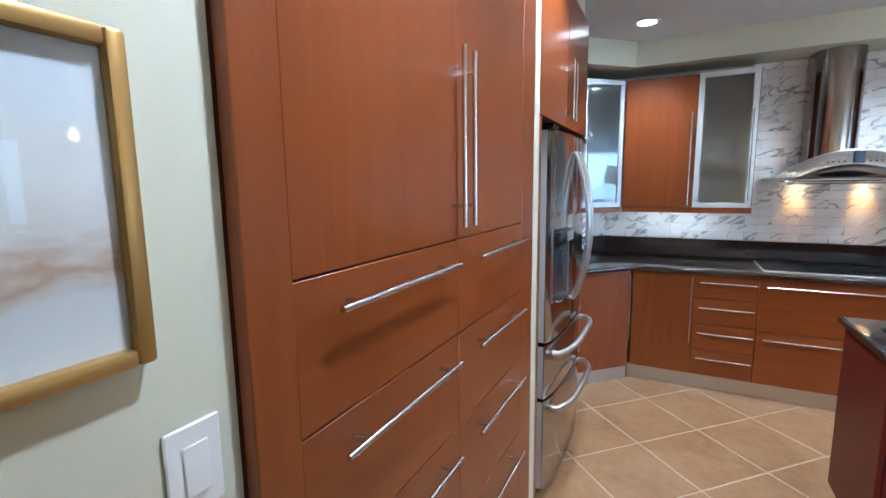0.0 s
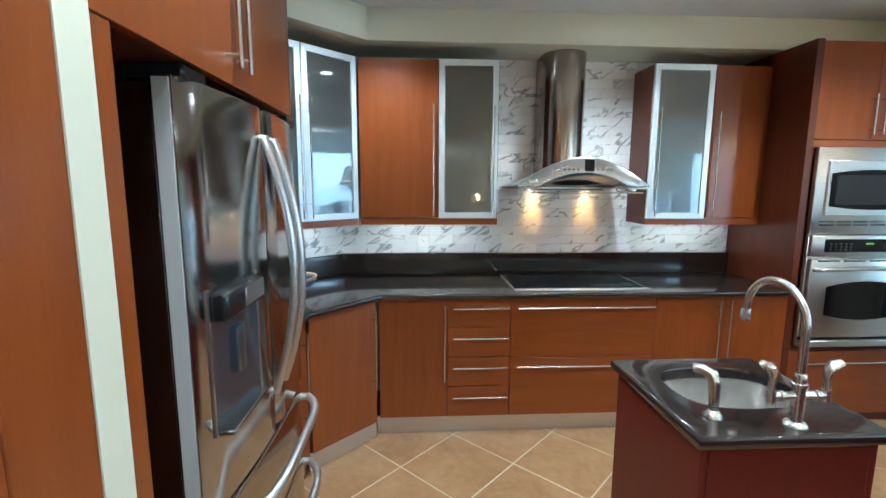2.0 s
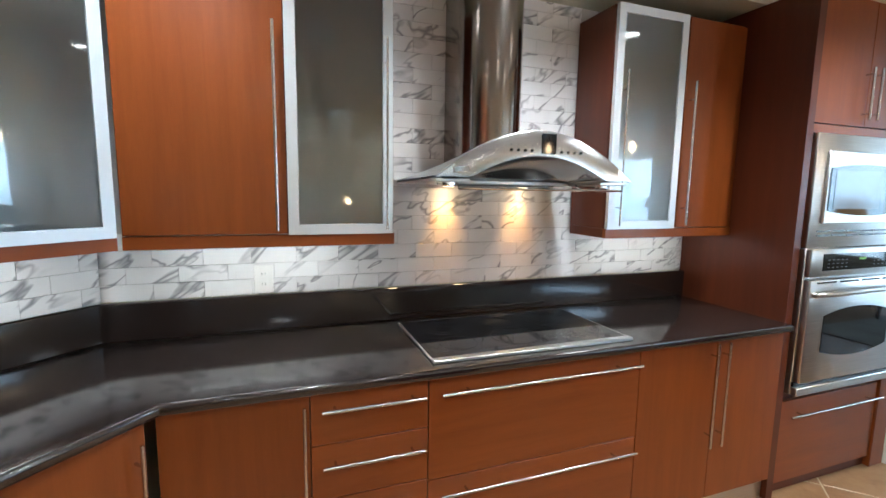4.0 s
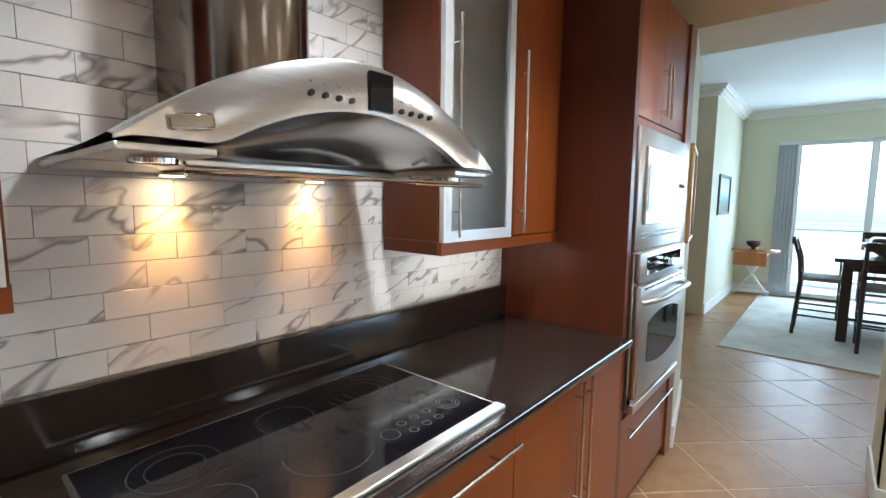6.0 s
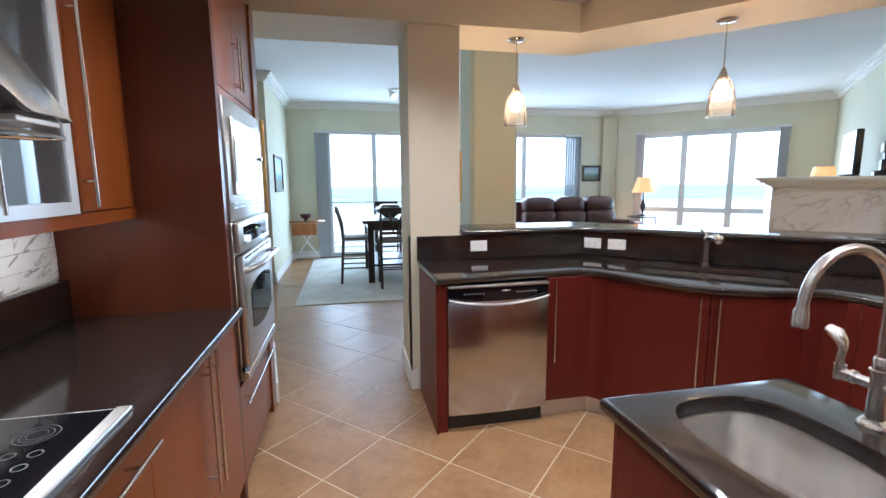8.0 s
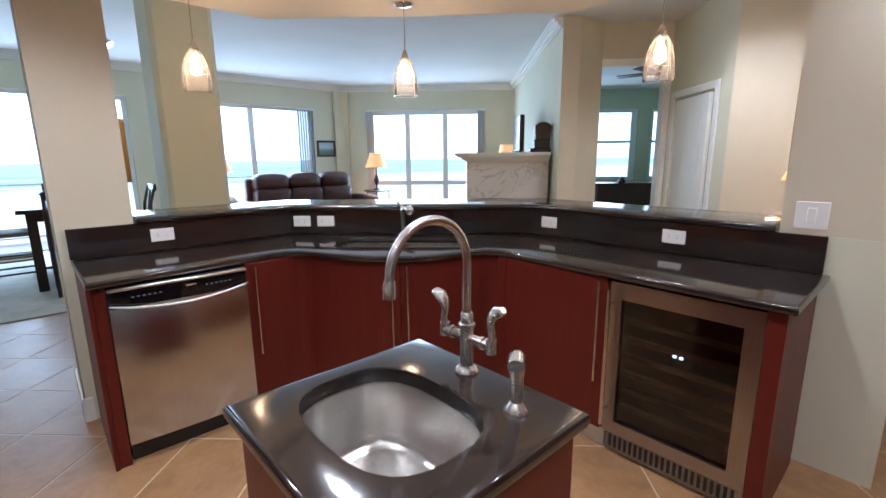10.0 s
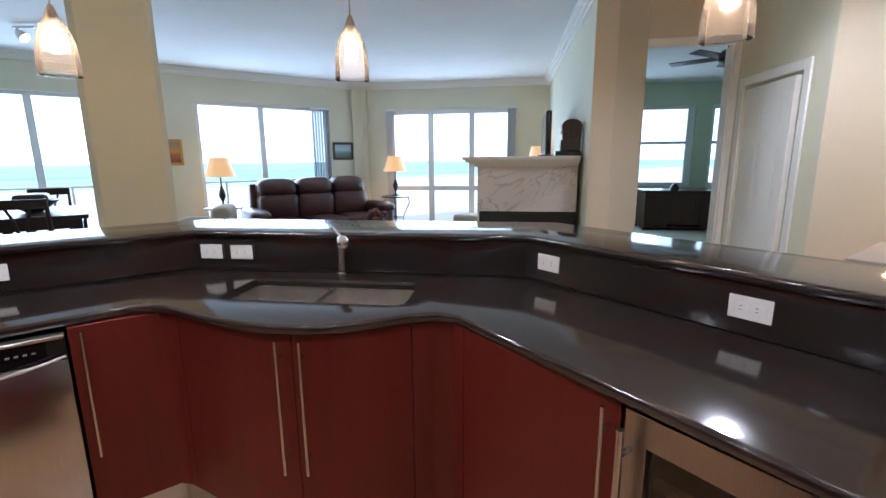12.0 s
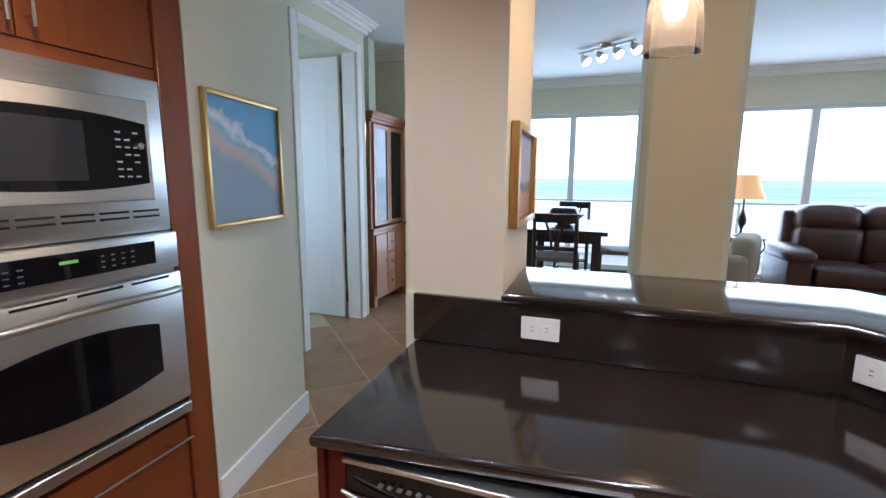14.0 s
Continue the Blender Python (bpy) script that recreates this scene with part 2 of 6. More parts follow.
def seeded_glass():
    # thin clear shade that catches a little of its lamp's light
    m = bpy.data.materials.new("lamp_glass")
    m.use_nodes = True
    n, l = m.node_tree.nodes, m.node_tree.links
    n.remove(n["Principled BSDF"])
    tr, gl, df = n.new("ShaderNodeBsdfTransparent"), n.new("ShaderNodeBsdfGlossy"), n.new("ShaderNodeBsdfTranslucent")
    a, b, fr = n.new("ShaderNodeMixShader"), n.new("ShaderNodeMixShader"), n.new("ShaderNodeFresnel")
    gl.inputs["Roughness"].default_value = 0.03
    df.inputs["Color"].default_value = (0.95, 0.90, 0.85, 1)
    tr.inputs["Color"].default_value = (0.96, 0.95, 0.94, 1)
    fr.inputs[0].default_value = 1.35
    a.inputs[0].default_value = 0.05
    l.new(tr.outputs[0], a.inputs[1])
    l.new(df.outputs[0], a.inputs[2])
    l.new(fr.outputs[0], b.inputs[0])
    l.new(a.outputs[0], b.inputs[1])
    l.new(gl.outputs[0], b.inputs[2])
    l.new(b.outputs[0], n["Material Output"].inputs[0])
    return m


LAMP_GLASS = seeded_glass()

# ---- mesh helpers ----


def box(bm, x0, x1, y0, y1, z0, z1, bevel=0.0, seg=1):
    r = bmesh.ops.create_cube(bm, size=1.0)
    for v in r["verts"]:
        v.co = ((x0 + x1) / 2 + v.co.x * (x1 - x0), (y0 + y1) / 2 + v.co.y * (y1 - y0), (z0 + z1) / 2 + v.co.z * (z1 - z0))
    if bevel > 0:
        es = list({e for v in r["verts"] for e in v.link_edges})
        bmesh.ops.bevel(bm, geom=es, offset=bevel, segments=seg, profile=0.5, affect="EDGES")
    return bm


def prism(bm, poly, z0, z1, bevel=0.0, seg=2):
    lo = [bm.verts.new((x, y, z0)) for x, y in poly]
    hi = [bm.verts.new((x, y, z1)) for x, y in poly]
    n = len(poly)
    faces = [bm.faces.new(lo[::-1]), bm.faces.new(hi)]
    for k in range(n):
        faces.append(bm.faces.new((lo[k], lo[(k + 1) % n], hi[(k + 1) % n], hi[k])))
    bmesh.ops.recalc_face_normals(bm, faces=faces)
    if bevel > 0:
        es = [e for f in faces[:2] for e in f.edges]
        bmesh.ops.bevel(bm, geom=list(set(es)), offset=bevel, segments=seg, profile=0.5, affect="EDGES")
    return bm


def tube(bm, pts, r, seg=10, cap=True):
    pts = [Vector(p) for p in pts]
    rs = r if isinstance(r, (list, tuple)) else [r] * len(pts)
    rings, up = [], None
    for k, p in enumerate(pts):
        d = (pts[min(k + 1, len(pts) - 1)] - pts[max(k - 1, 0)]).normalized()
        if up is None:
            up = Vector((0, 0, 1)) if abs(d.z) < 0.9 else Vector((1, 0, 0))
        s = d.cross(up).normalized()
        up = s.cross(d).normalized()
        rings.append([bm.verts.new(p + rs[k] * (math.cos(a) * s + math.sin(a) * up)) for a in [2 * math.pi * j / seg for j in range(seg)]])
    for a, b in zip(rings, rings[1:]):
        for j in range(seg):
            bm.faces.new((a[j], a[(j + 1) % seg], b[(j + 1) % seg], b[j]))
    if cap:
        bm.faces.new(rings[0][::-1])
        bm.faces.new(rings[-1])
    return bm


def lathe(bm, prof, at=(0, 0, 0), seg=24, cap=True):
    rings = []
    for r, z in prof:
        rings.append([bm.verts.new((at[0] + r * math.cos(2 * math.pi * j / seg), at[1] + r * math.sin(2 * math.pi * j / seg), at[2] + z)) for j in range(seg)])
    for a, b in zip(rings, rings[1:]):
        for j in range(seg):
            bm.faces.new((a[j], a[(j + 1) % seg], b[(j + 1) % seg], b[j]))
    if cap:
        bm.faces.new(rings[0][::-1])
        bm.faces.new(rings[-1])
    return bm


def mesh_of(name, bm, mat, smooth=None):
    bmesh.ops.recalc_face_normals(bm, faces=bm.faces[:])
    me = bpy.data.meshes.new(name)
    bm.to_mesh(me)
    bm.free()
    if mat:
        me.materials.append(mat)
    if smooth:
        me.shade_smooth()
        me.set_sharp_from_angle(angle=radians(smooth))
    return me


def part(name, bm, mat, parent=None, label="", smooth=40):
    o = new(name, mesh_of(name, bm, mat, smooth))
    if parent:
        o.parent = parent
    return tagged(o, label)


def thing(name, at, rz=0, label="", category="", group="", kind=""):
    e = new(name)
    e.empty_display_size = 0.1
    e.matrix_world = pose(*at, 0, 0, rz)
    return tagged(e, label, category, group, kind)


def structure(name, bm, mat, label="", category="", smooth=None):
    return tagged(part(name, bm, mat, None, label, smooth), label, category, "", "structure")


def B(*a, **k):
    return box(bmesh.new(), *a, **k)


def P(*a, **k):
    return prism(bmesh.new(), *a, **k)


def T(*a, **k):
    return tube(bmesh.new(), *a, **k)


def L(*a, **k):
    return lathe(bmesh.new(), *a, **k)


def strip(pts, width):
    """A polygon: the line pts, and its offset by width to the left."""
    pts = [Vector(p) for p in pts]
    out = []
    for k, p in enumerate(pts):
        d0 = (p - pts[k - 1]).normalized() if k else None
        d1 = (pts[k + 1] - p).normalized() if k + 1 < len(pts) else None
        n0 = Vector((-d0.y, d0.x)) if d0 else None
        n1 = Vector((-d1.y, d1.x)) if d1 else None
        if n0 and n1:
            n = (n0 + n1).normalized()
            out.append(p + n * width / max(0.3, n.dot(n0)))
        else:
            out.append(p + (n0 or n1) * width)
    return [tuple(p) for p in pts] + [tuple(p) for p in reversed(out)]

# ---- large structure ----
S = 0.70710678
EAST, NORTH = 9.85, 5.0
CEIL, TRAY, SOFFIT = 2.95, 2.62, 2.43

structure("floor", B(-3.2, 11.2, -9.5, 7.5, -0.2, -0.0018), FLOOR_GROUT, "pale grout bed under the floor tiles", "floor")
ceil_poly = [(-3.2, -9.5), (11.2, -9.5), (11.2, 7.5), (-3.2, 7.5)]
structure("ceiling", P(ceil_poly, CEIL, CEIL + 0.2), CEILING, "white textured ceiling over the living room", "ceiling")
kitchen_poly = [(-1.1, 4.9), (-1.1, 0.45), (2.35, 0.45), (4.1, 2.0), (4.1, 4.9)]
structure("ceiling_tray", P(kitchen_poly, TRAY, TRAY + 0.1), CEILING, "white raised tray ceiling over the kitchen", "ceiling")

# soffit ring of the kitchen
north_soffit = [(-1.1, 4.9), (-1.1, 3.42), (-0.98, 3.42), (0.09, 4.44), (3.70, 4.44), (3.70, 4.9)]
structure("soffit_north", P(north_soffit, SOFFIT, TRAY), WALL, "pale yellow soffit above the kitchen cabinets", "soffit")
structure("soffit_west", P([(-1.1, 3.42), (-1.1, 0.45), (-0.085, 0.45), (-0.085, 3.2), (-0.30, 3.42)], SOFFIT, TRAY), WALL, "pale yellow soffit above the pantry", "soffit")
bar_soffit = [(3.70, 4.9), (3.70, 2.11), (2.50, 0.93), (-0.30, 0.93), (-0.30, 0.32), (2.66, 0.32), (4.22, 1.89), (4.22, 4.9)]
structure("soffit_bar", P(bar_soffit, SOFFIT, CEIL), WALL_TAN, "cream dropped beam over the bar counter", "soffit")

# walls
structure("wall_north", B(-1.1, 3.80, 4.815, 4.95, 0, SOFFIT), WALL, "pale yellow kitchen wall", "wall")
structure("wall_west", B(-1.25, -0.98, -2.0, 4.95, 0, CEIL), WALL, "pale yellow wall behind the pantry", "wall")
structure("wall_picture", B(-0.98, -0.085, -1.2, 0.850, 0, CEIL), WALL, "pale yellow wall with a framed picture", "wall")
structure("wall_hall", P([(3.708, 4.1925), (4.53, 4.335), (4.53, 4.95), (3.708, 4.95)], 0, CEIL), WALL, "pale yellow wall beside the ovens", "wall")
structure("column_bar", P([(3.725, 2.945), (4.21, 2.945), (4.21, 3.285), (3.725, 3.285)], 0, SOFFIT), WALL_TAN, "cream square column at the end of the bar", "column")
structure("column_living", P([(5.18, 2.0), (5.22, 1.96), (5.62, 1.96), (5.66, 2.0), (5.66, 2.42), (5.62, 2.46), (5.22, 2.46), (5.18, 2.42)], 0, CEIL), WALL, "pale yellow column with rounded corners", "column")
structure("pillar_switch", B(0.72, 1.17, 0.42, 0.845, 0, SOFFIT), WALL_TAN, "cream wall end with a light switch", "wall")


def wall_with_openings(name, a, b, thick, z1, openings, mat, label):
    """A wall from a to b, its thickness to the right of that line; openings: (from, to, z0, z1) along it."""
    a, b = Vector(a), Vector(b)
    d = (b - a).normalized()
    n = Vector((d.y, -d.x))
    bm = bmesh.new()

    def blk(s0, s1, z0, z2):
        q = [a + d * s0, a + d * s1, a + d * s1 + n * thick, a + d * s0 + n * thick]
        prism(bm, [tuple(p) for p in q], z0, z2)

    s, end = 0.0, (b - a).length
    for o0, o1, z0, z2 in openings:
        if o0 > s:
            blk(s, o0, 0, z1)
        if z0 > 0:
            blk(o0, o1, 0, z0)
        if z2 < z1:
            blk(o0, o1, z2, z1)
        s = o1
    if end > s:
        blk(s, end, 0, z1)
    return structure(name, bm, mat, label, "wall")


# east wall runs from the north corner down to the bay corner; thickness lies outside
wall_with_openings("wall_east", (EAST, -2.0), (EAST, 4.75), 0.2, CEIL, [(0.70, 3.05, 0.02, 2.45), (3.98, 6.25, 0.02, 2.45)], WALL, "pale yellow wall with two sliding windows")
CORNER_A = (7.19, -4.68)
wall_with_openings("wall_bay", CORNER_A, (EAST, -2.0), 0.2, CEIL, [(0.62, 3.22, 0.06, 2.45)], WALL, "pale yellow angled wall with a wide window")
wall_with_openings("wall_fireplace", (3.78, -1.30), CORNER_A, 0.2, CEIL, [], WALL, "pale yellow angled wall behind the fireplace")
structure("wall_post", P([(3.78, -1.30), (3.64, -1.44), (3.60, -1.86), (3.76, -1.90), (3.98, -1.52)], 0, CEIL), WALL_TAN, "cream wall end beside the office opening", "wall")
wall_with_openings("wall_hall_door", (6.50, 4.95), (4.58, 4.95), 0.14, CEIL, [(0.17, 1.07, 0, 2.63)], WALL, "pale yellow hall wall with a doorway")
structure("wall_alcove", P([(6.50, 4.95), (6.50, 5.42), (7.55, 5.42), (7.55, 4.75), (EAST + 0.2, 4.75), (EAST + 0.2, 5.6), (6.36, 5.6), (6.36, 5.09)], 0, CEIL), WALL, "pale yellow dining wall with an alcove", "wall")
structure("wall_corner", P([(-0.98, 3.97), (-0.15, 4.803), (-0.15, 4.95), (-0.98, 4.95)], 0, SOFFIT), WALL, "pale yellow diagonal corner wall", "wall")
structure("wall_stub", B(-0.98, -0.059, 2.1475, 2.213, 0, SOFFIT), WALL, "pale painted wall end between pantry and refrigerator", "wall")

# ---- kitchen cabinets ----


def slab(bm, poly, holes, z0, z1, r=0.012):
    """A counter slab with rounded outer edge and holes."""
    def ring(pts, inset, z):
        n, out = len(pts), []
        for k in range(n):
            a, p, c = Vector(pts[k - 1]), Vector(pts[k]), Vector(pts[(k + 1) % n])
            n0 = Vector((-(p - a).y, (p - a).x)).normalized()
            n1 = Vector((-(c - p).y, (c - p).x)).normalized()
            m = (n0 + n1).normalized()
            out.append(bm.verts.new((*(p + m * inset / max(0.4, m.dot(n0))), z)))
        return out

    def wall(rings):
        for a, b in zip(rings, rings[1:]):
            for k in range(len(a)):
                bm.faces.new((a[k], a[(k + 1) % len(a)], b[(k + 1) % len(b)], b[k]))

    prof = [(r, z0)] + [(r * (1 - math.sin(t)), z0 + r * (1 - math.cos(t))) for t in (0.8, 1.57)] + [(r * (1 - math.cos(t)), z1 - r + r * math.sin(t)) for t in (0.0, 0.5, 1.05, 1.57)]
    rings = [ring(poly, i, z) for i, z in prof]
    wall(rings)
    tops, bots = [rings[-1]], [rings[0]]
    for h in holes:
        hr = [ring(h, 0, z1), ring(h, -0.002, z1 - 0.004), ring(h, -0.002, z0)]
        wall(hr)
        tops.append(hr[0])
        bots.append(hr[-1])
    for loops in (tops, bots):
        flat = [v for lp in loops for v in lp]
        for tri in tessellate_polygon([[v.co for v in lp] for lp in loops]):
            if len({flat[k] for k in tri}) == 3 and not bm.faces.get([flat[k] for k in tri]):
                bm.faces.new([flat[k] for k in tri])
    return bm


def bar_handle(parent, p, q, off=0.034, r=0.006, mat=None):
    """A bar handle on a face at y = 0, from p to q (x, z)."""
    bm = bmesh.new()
    tube(bm, [(p[0], -off, p[1]), (q[0], -off, q[1])], r, 10)
    for t in (0.12, 0.88):
        x, z = p[0] + (q[0] - p[0]) * t, p[1] + (q[1] - p[1]) * t
        tube(bm, [(x, -off, z), (x, 0.002, z)], r * 0.75, 8)
    return part("handle", bm, mat or SATIN, parent, "brushed nickel bar handle")


def front(parent, name, x0, x1, z0, z1, mat, handle=None, g=0.0018):
    d = part(name, B(x0 + g, x1 - g, 0, 0.02, z0 + g, z1 - g, bevel=0.0015), mat, parent)
    if handle:
        bar_handle(d, *handle)
    return d


def carcass(parent, x0, x1, depth, z0, z1, mat, side=None):
    part("body", B(x0, x1, 0.0215, depth, z0, z1), mat, parent)


def toe(parent, x0, x1, depth=0.03, h=0.112):
    part("toe_kick", B(x0, x1, depth, depth + 0.012, 0, h), STEEL, parent, "brushed metal plinth strip")


BASE_Y = 4.185
ZT = 0.878
c = thing("base_cabinet", (0.155, BASE_Y, 0), 0, "cherry base cabinet with one door under granite counter", "cabinet", "base cabinets by the cooktop")
carcass(c, 0, 0.418, 0.62, 0.112, ZT, CHERRY_SHADED); toe(c, -0.02, 0.418)
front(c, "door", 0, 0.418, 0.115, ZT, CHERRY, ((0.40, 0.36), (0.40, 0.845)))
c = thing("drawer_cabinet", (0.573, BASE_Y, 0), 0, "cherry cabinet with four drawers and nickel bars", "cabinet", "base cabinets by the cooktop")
carcass(c, 0, 0.391, 0.62, 0.112, ZT, CHERRY_SHADED); toe(c, 0, 0.391)
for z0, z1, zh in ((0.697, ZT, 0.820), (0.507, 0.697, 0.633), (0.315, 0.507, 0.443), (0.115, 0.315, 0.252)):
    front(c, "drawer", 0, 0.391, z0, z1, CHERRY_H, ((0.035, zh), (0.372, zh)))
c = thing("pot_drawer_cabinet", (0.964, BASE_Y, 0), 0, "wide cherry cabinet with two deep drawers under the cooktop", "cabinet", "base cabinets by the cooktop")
carcass(c, 0, 0.916, 0.62, 0.112, ZT, CHERRY_SHADED); toe(c, 0, 0.916)
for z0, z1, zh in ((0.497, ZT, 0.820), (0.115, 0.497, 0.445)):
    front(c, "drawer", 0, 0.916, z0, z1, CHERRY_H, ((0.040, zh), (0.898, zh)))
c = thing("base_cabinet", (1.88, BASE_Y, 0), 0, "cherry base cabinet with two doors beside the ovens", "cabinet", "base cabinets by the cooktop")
carcass(c, 0, 0.86, 0.62, 0.112, ZT, CHERRY_SHADED); toe(c, 0, 0.86)
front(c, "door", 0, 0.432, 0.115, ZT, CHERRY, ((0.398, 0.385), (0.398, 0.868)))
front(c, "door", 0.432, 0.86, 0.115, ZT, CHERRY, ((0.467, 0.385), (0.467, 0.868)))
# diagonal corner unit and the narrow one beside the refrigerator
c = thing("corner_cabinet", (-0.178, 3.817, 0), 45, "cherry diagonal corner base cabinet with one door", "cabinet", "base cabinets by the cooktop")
carcass(c, 0, 0.46, 0.60, 0.112, ZT, CHERRY_SHADED); toe(c, 0.0, 0.47)
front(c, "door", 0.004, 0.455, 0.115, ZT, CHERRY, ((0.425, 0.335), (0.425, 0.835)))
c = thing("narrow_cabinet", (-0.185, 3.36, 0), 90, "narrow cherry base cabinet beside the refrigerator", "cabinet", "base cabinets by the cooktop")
carcass(c, 0, 0.44, 0.60, 0.112, ZT, CHERRY_SHADED); toe(c, 0, 0.45)
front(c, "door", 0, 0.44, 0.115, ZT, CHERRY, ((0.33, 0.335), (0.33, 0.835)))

bm = bmesh.new()
slab(bm, [(-0.84, 3.345), (-0.155, 3.345), (-0.155, 3.786), (0.178, 4.146), (2.742, 4.146), (2.742, 4.795), (-0.16, 4.795), (-0.84, 4.10)], [], 0.88, 0.915)
c = thing("granite_worktop", (1.0, 4.45, 0.88), 0, "polished dark granite counter with a low splashback", "countertop")
o = part("slab", bm, GRANITE, c); o.matrix_parent_inverse = c.matrix_world.inverted()
bm = bmesh.new()
prism(bm, strip([(2.742, 4.797), (-0.153, 4.797), (-0.84, 4.11)], 0.024), 0.9155, 1.065, 0.003, 1)
o = part("splashback", bm, GRANITE, c, "upright granite strip along the wall"); o.matrix_parent_inverse = c.matrix_world.inverted()

# wall cabinets


def glass_door(parent, x0, x1, z0, z1, handle, shelf_glow=False):
    d = part("door", bmesh.new(), ALU, parent, "aluminium door frame with frosted glass")
    bm = bmesh.new()
    w, g = 0.04, 0.002
    for a in ((x0 + g, x0 + w, z0 + g, z1 - g), (x1 - w, x1 - g, z0 + g, z1 - g), (x0 + w, x1 - w, z0 + g, z0 + w), (x0 + w, x1 - w, z1 - w, z1 - g)):
        box(bm, a[0], a[1], 0, 0.02, a[2], a[3])
    d.data = mesh_of("door", bm, ALU)
    p = part("pane", B(x0 + w - 0.004, x1 - w + 0.004, 0.007, 0.012, z0 + w - 0.004, z1 - w + 0.004), FROST, d, "frosted glass pane")
    if handle:
        bar_handle(d, *handle, off=0.03, r=0.0045)
    return d


def open_carcass(parent, x0, x1, depth, z0, z1, mat):
    t = 0.018
    part("side_panel", B(x0, x0 + t, 0.0215, depth, z0, z1), mat, parent)
    part("side_panel", B(x1 - t, x1, 0.0215, depth, z0, z1), mat, parent)
    part("bottom_panel", B(x0 + t, x1 - t, 0.0215, depth, z0, z0 + t), mat, parent)
    part("top_panel", B(x0 + t, x1 - t, 0.0215, depth, z1 - t, z1), mat, parent)
    part("back_panel", B(x0 + t, x1 - t, depth - 0.01, depth, z0 + t, z1 - t), mat, parent)
    part("lining", B(x0 + t, x1 - t, depth - 0.014, depth - 0.0105, z0 + t, z1 - t), MAPLE, parent, "pale inner back panel")
    for k in (1, 2):
        z = z0 + (z1 - z0) * k / 3
        part("shelf", B(x0 + t, x1 - t, 0.03, depth - 0.012, z, z + 0.016), MAPLE, parent)


UP = 4.505
c = thing("wall_cabinet", (0.02, UP, 1.30), 0, "cherry wall cabinet with a wood door and a frosted glass door", "cabinet", "wall cabinets by the hood")
carcass(c, 0, 0.510, 0.28, 0.045, 1.045, CHERRY_SHADED)
open_carcass(c, 0.510, 0.902, 0.28, 0.045, 1.045, CHERRY_SHADED)
front(c, "door", 0, 0.510, 0.045, 1.045, CHERRY, ((0.475, 0.06), (0.475, 0.765)))
glass_door(c, 0.510, 0.898, 0.04, 1.05, ((0.868, 0.06), (0.868, 0.76)))
part("light_rail", B(-0.0, 0.902, 0.004, 0.024, 0, 0.044), CHERRY_H, c, "cherry rail under the cabinet")
part("rail_return", B(0.882, 0.902, 0.0245, 0.28, 0, 0.044), CHERRY_SHADED, c)
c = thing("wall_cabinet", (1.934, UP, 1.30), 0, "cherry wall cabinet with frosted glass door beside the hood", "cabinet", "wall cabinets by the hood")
open_carcass(c, 0, 0.42, 0.28, 0.045, 1.045, CHERRY_SHADED)
carcass(c, 0.42, 0.805, 0.28, 0.045, 1.045, CHERRY_SHADED)
glass_door(c, 0.004, 0.415, 0.04, 1.05, ((0.05, 0.06), (0.05, 0.76)))
front(c, "door", 0.42, 0.775, 0.045, 1.045, CHERRY, ((0.45, 0.06), (0.45, 0.745)))
part("filler", B(0.775, 0.805, 0.01, 0.02, 0.045, 1.045), CHERRY, c)
part("light_rail", B(0, 0.805, 0.004, 0.024, 0, 0.044), CHERRY_H, c, "cherry rail under the cabinet")
part("rail_return", B(0.0, 0.020, 0.0245, 0.28, 0, 0.044), CHERRY_SHADED, c)
c = thing("corner_wall_cabinet", (-0.537, 3.953, 1.30), 45, "diagonal corner wall cabinet with two frosted glass doors", "cabinet", "wall cabinets by the hood")
open_carcass(c, 0, 0.775, 0.30, 0.045, 1.045, CHERRY)
glass_door(c, 0, 0.387, 0.04, 1.05, ((0.357, 0.06), (0.357, 0.76)))
glass_door(c, 0.388, 0.775, 0.04, 1.05, ((0.418, 0.06), (0.418, 0.76)))
part("light_rail", B(0, 0.775, 0.004, 0.024, 0, 0.044), CHERRY_H, c, "cherry rail under the cabinet")

# dishes behind the frosted glass
for x, y, z, r, h, col in ((0.62, 4.66, 1.695, 0.045, 0.10, (0.75, 0.72, 0.6)), (0.74, 4.66, 1.695, 0.05, 0.13, (0.7, 0.7, 0.72)), (0.60, 4.66, 1.366, 0.05, 0.16, (0.65, 0.65, 0.62)), (0.72, 4.66, 1.366, 0.06, 0.12, (0.7, 0.66, 0.55)), (0.66, 4.66, 2.029, 0.05, 0.12, (0.4, 0.4, 0.42)), (2.05, 4.66, 1.366, 0.05, 0.14, (0.45, 0.55, 0.6)), (2.15, 4.66, 1.695, 0.05, 0.13, (0.6, 0.6, 0.6)), (2.02, 4.66, 2.029, 0.045, 0.14, (0.5, 0.5, 0.55))):
    m = material("glazed_ware", col, 0.25)
    o = part("jar", L([(r * 0.8, 0), (r, h * 0.15), (r, h * 0.8), (r * 0.7, h)], (0, 0, 0), 16), m)
    o.location = (x, y, z - 0.0)
    tagged(o, "plain glazed jar on a shelf behind frosted glass", "jar", "ware in the cabinets")

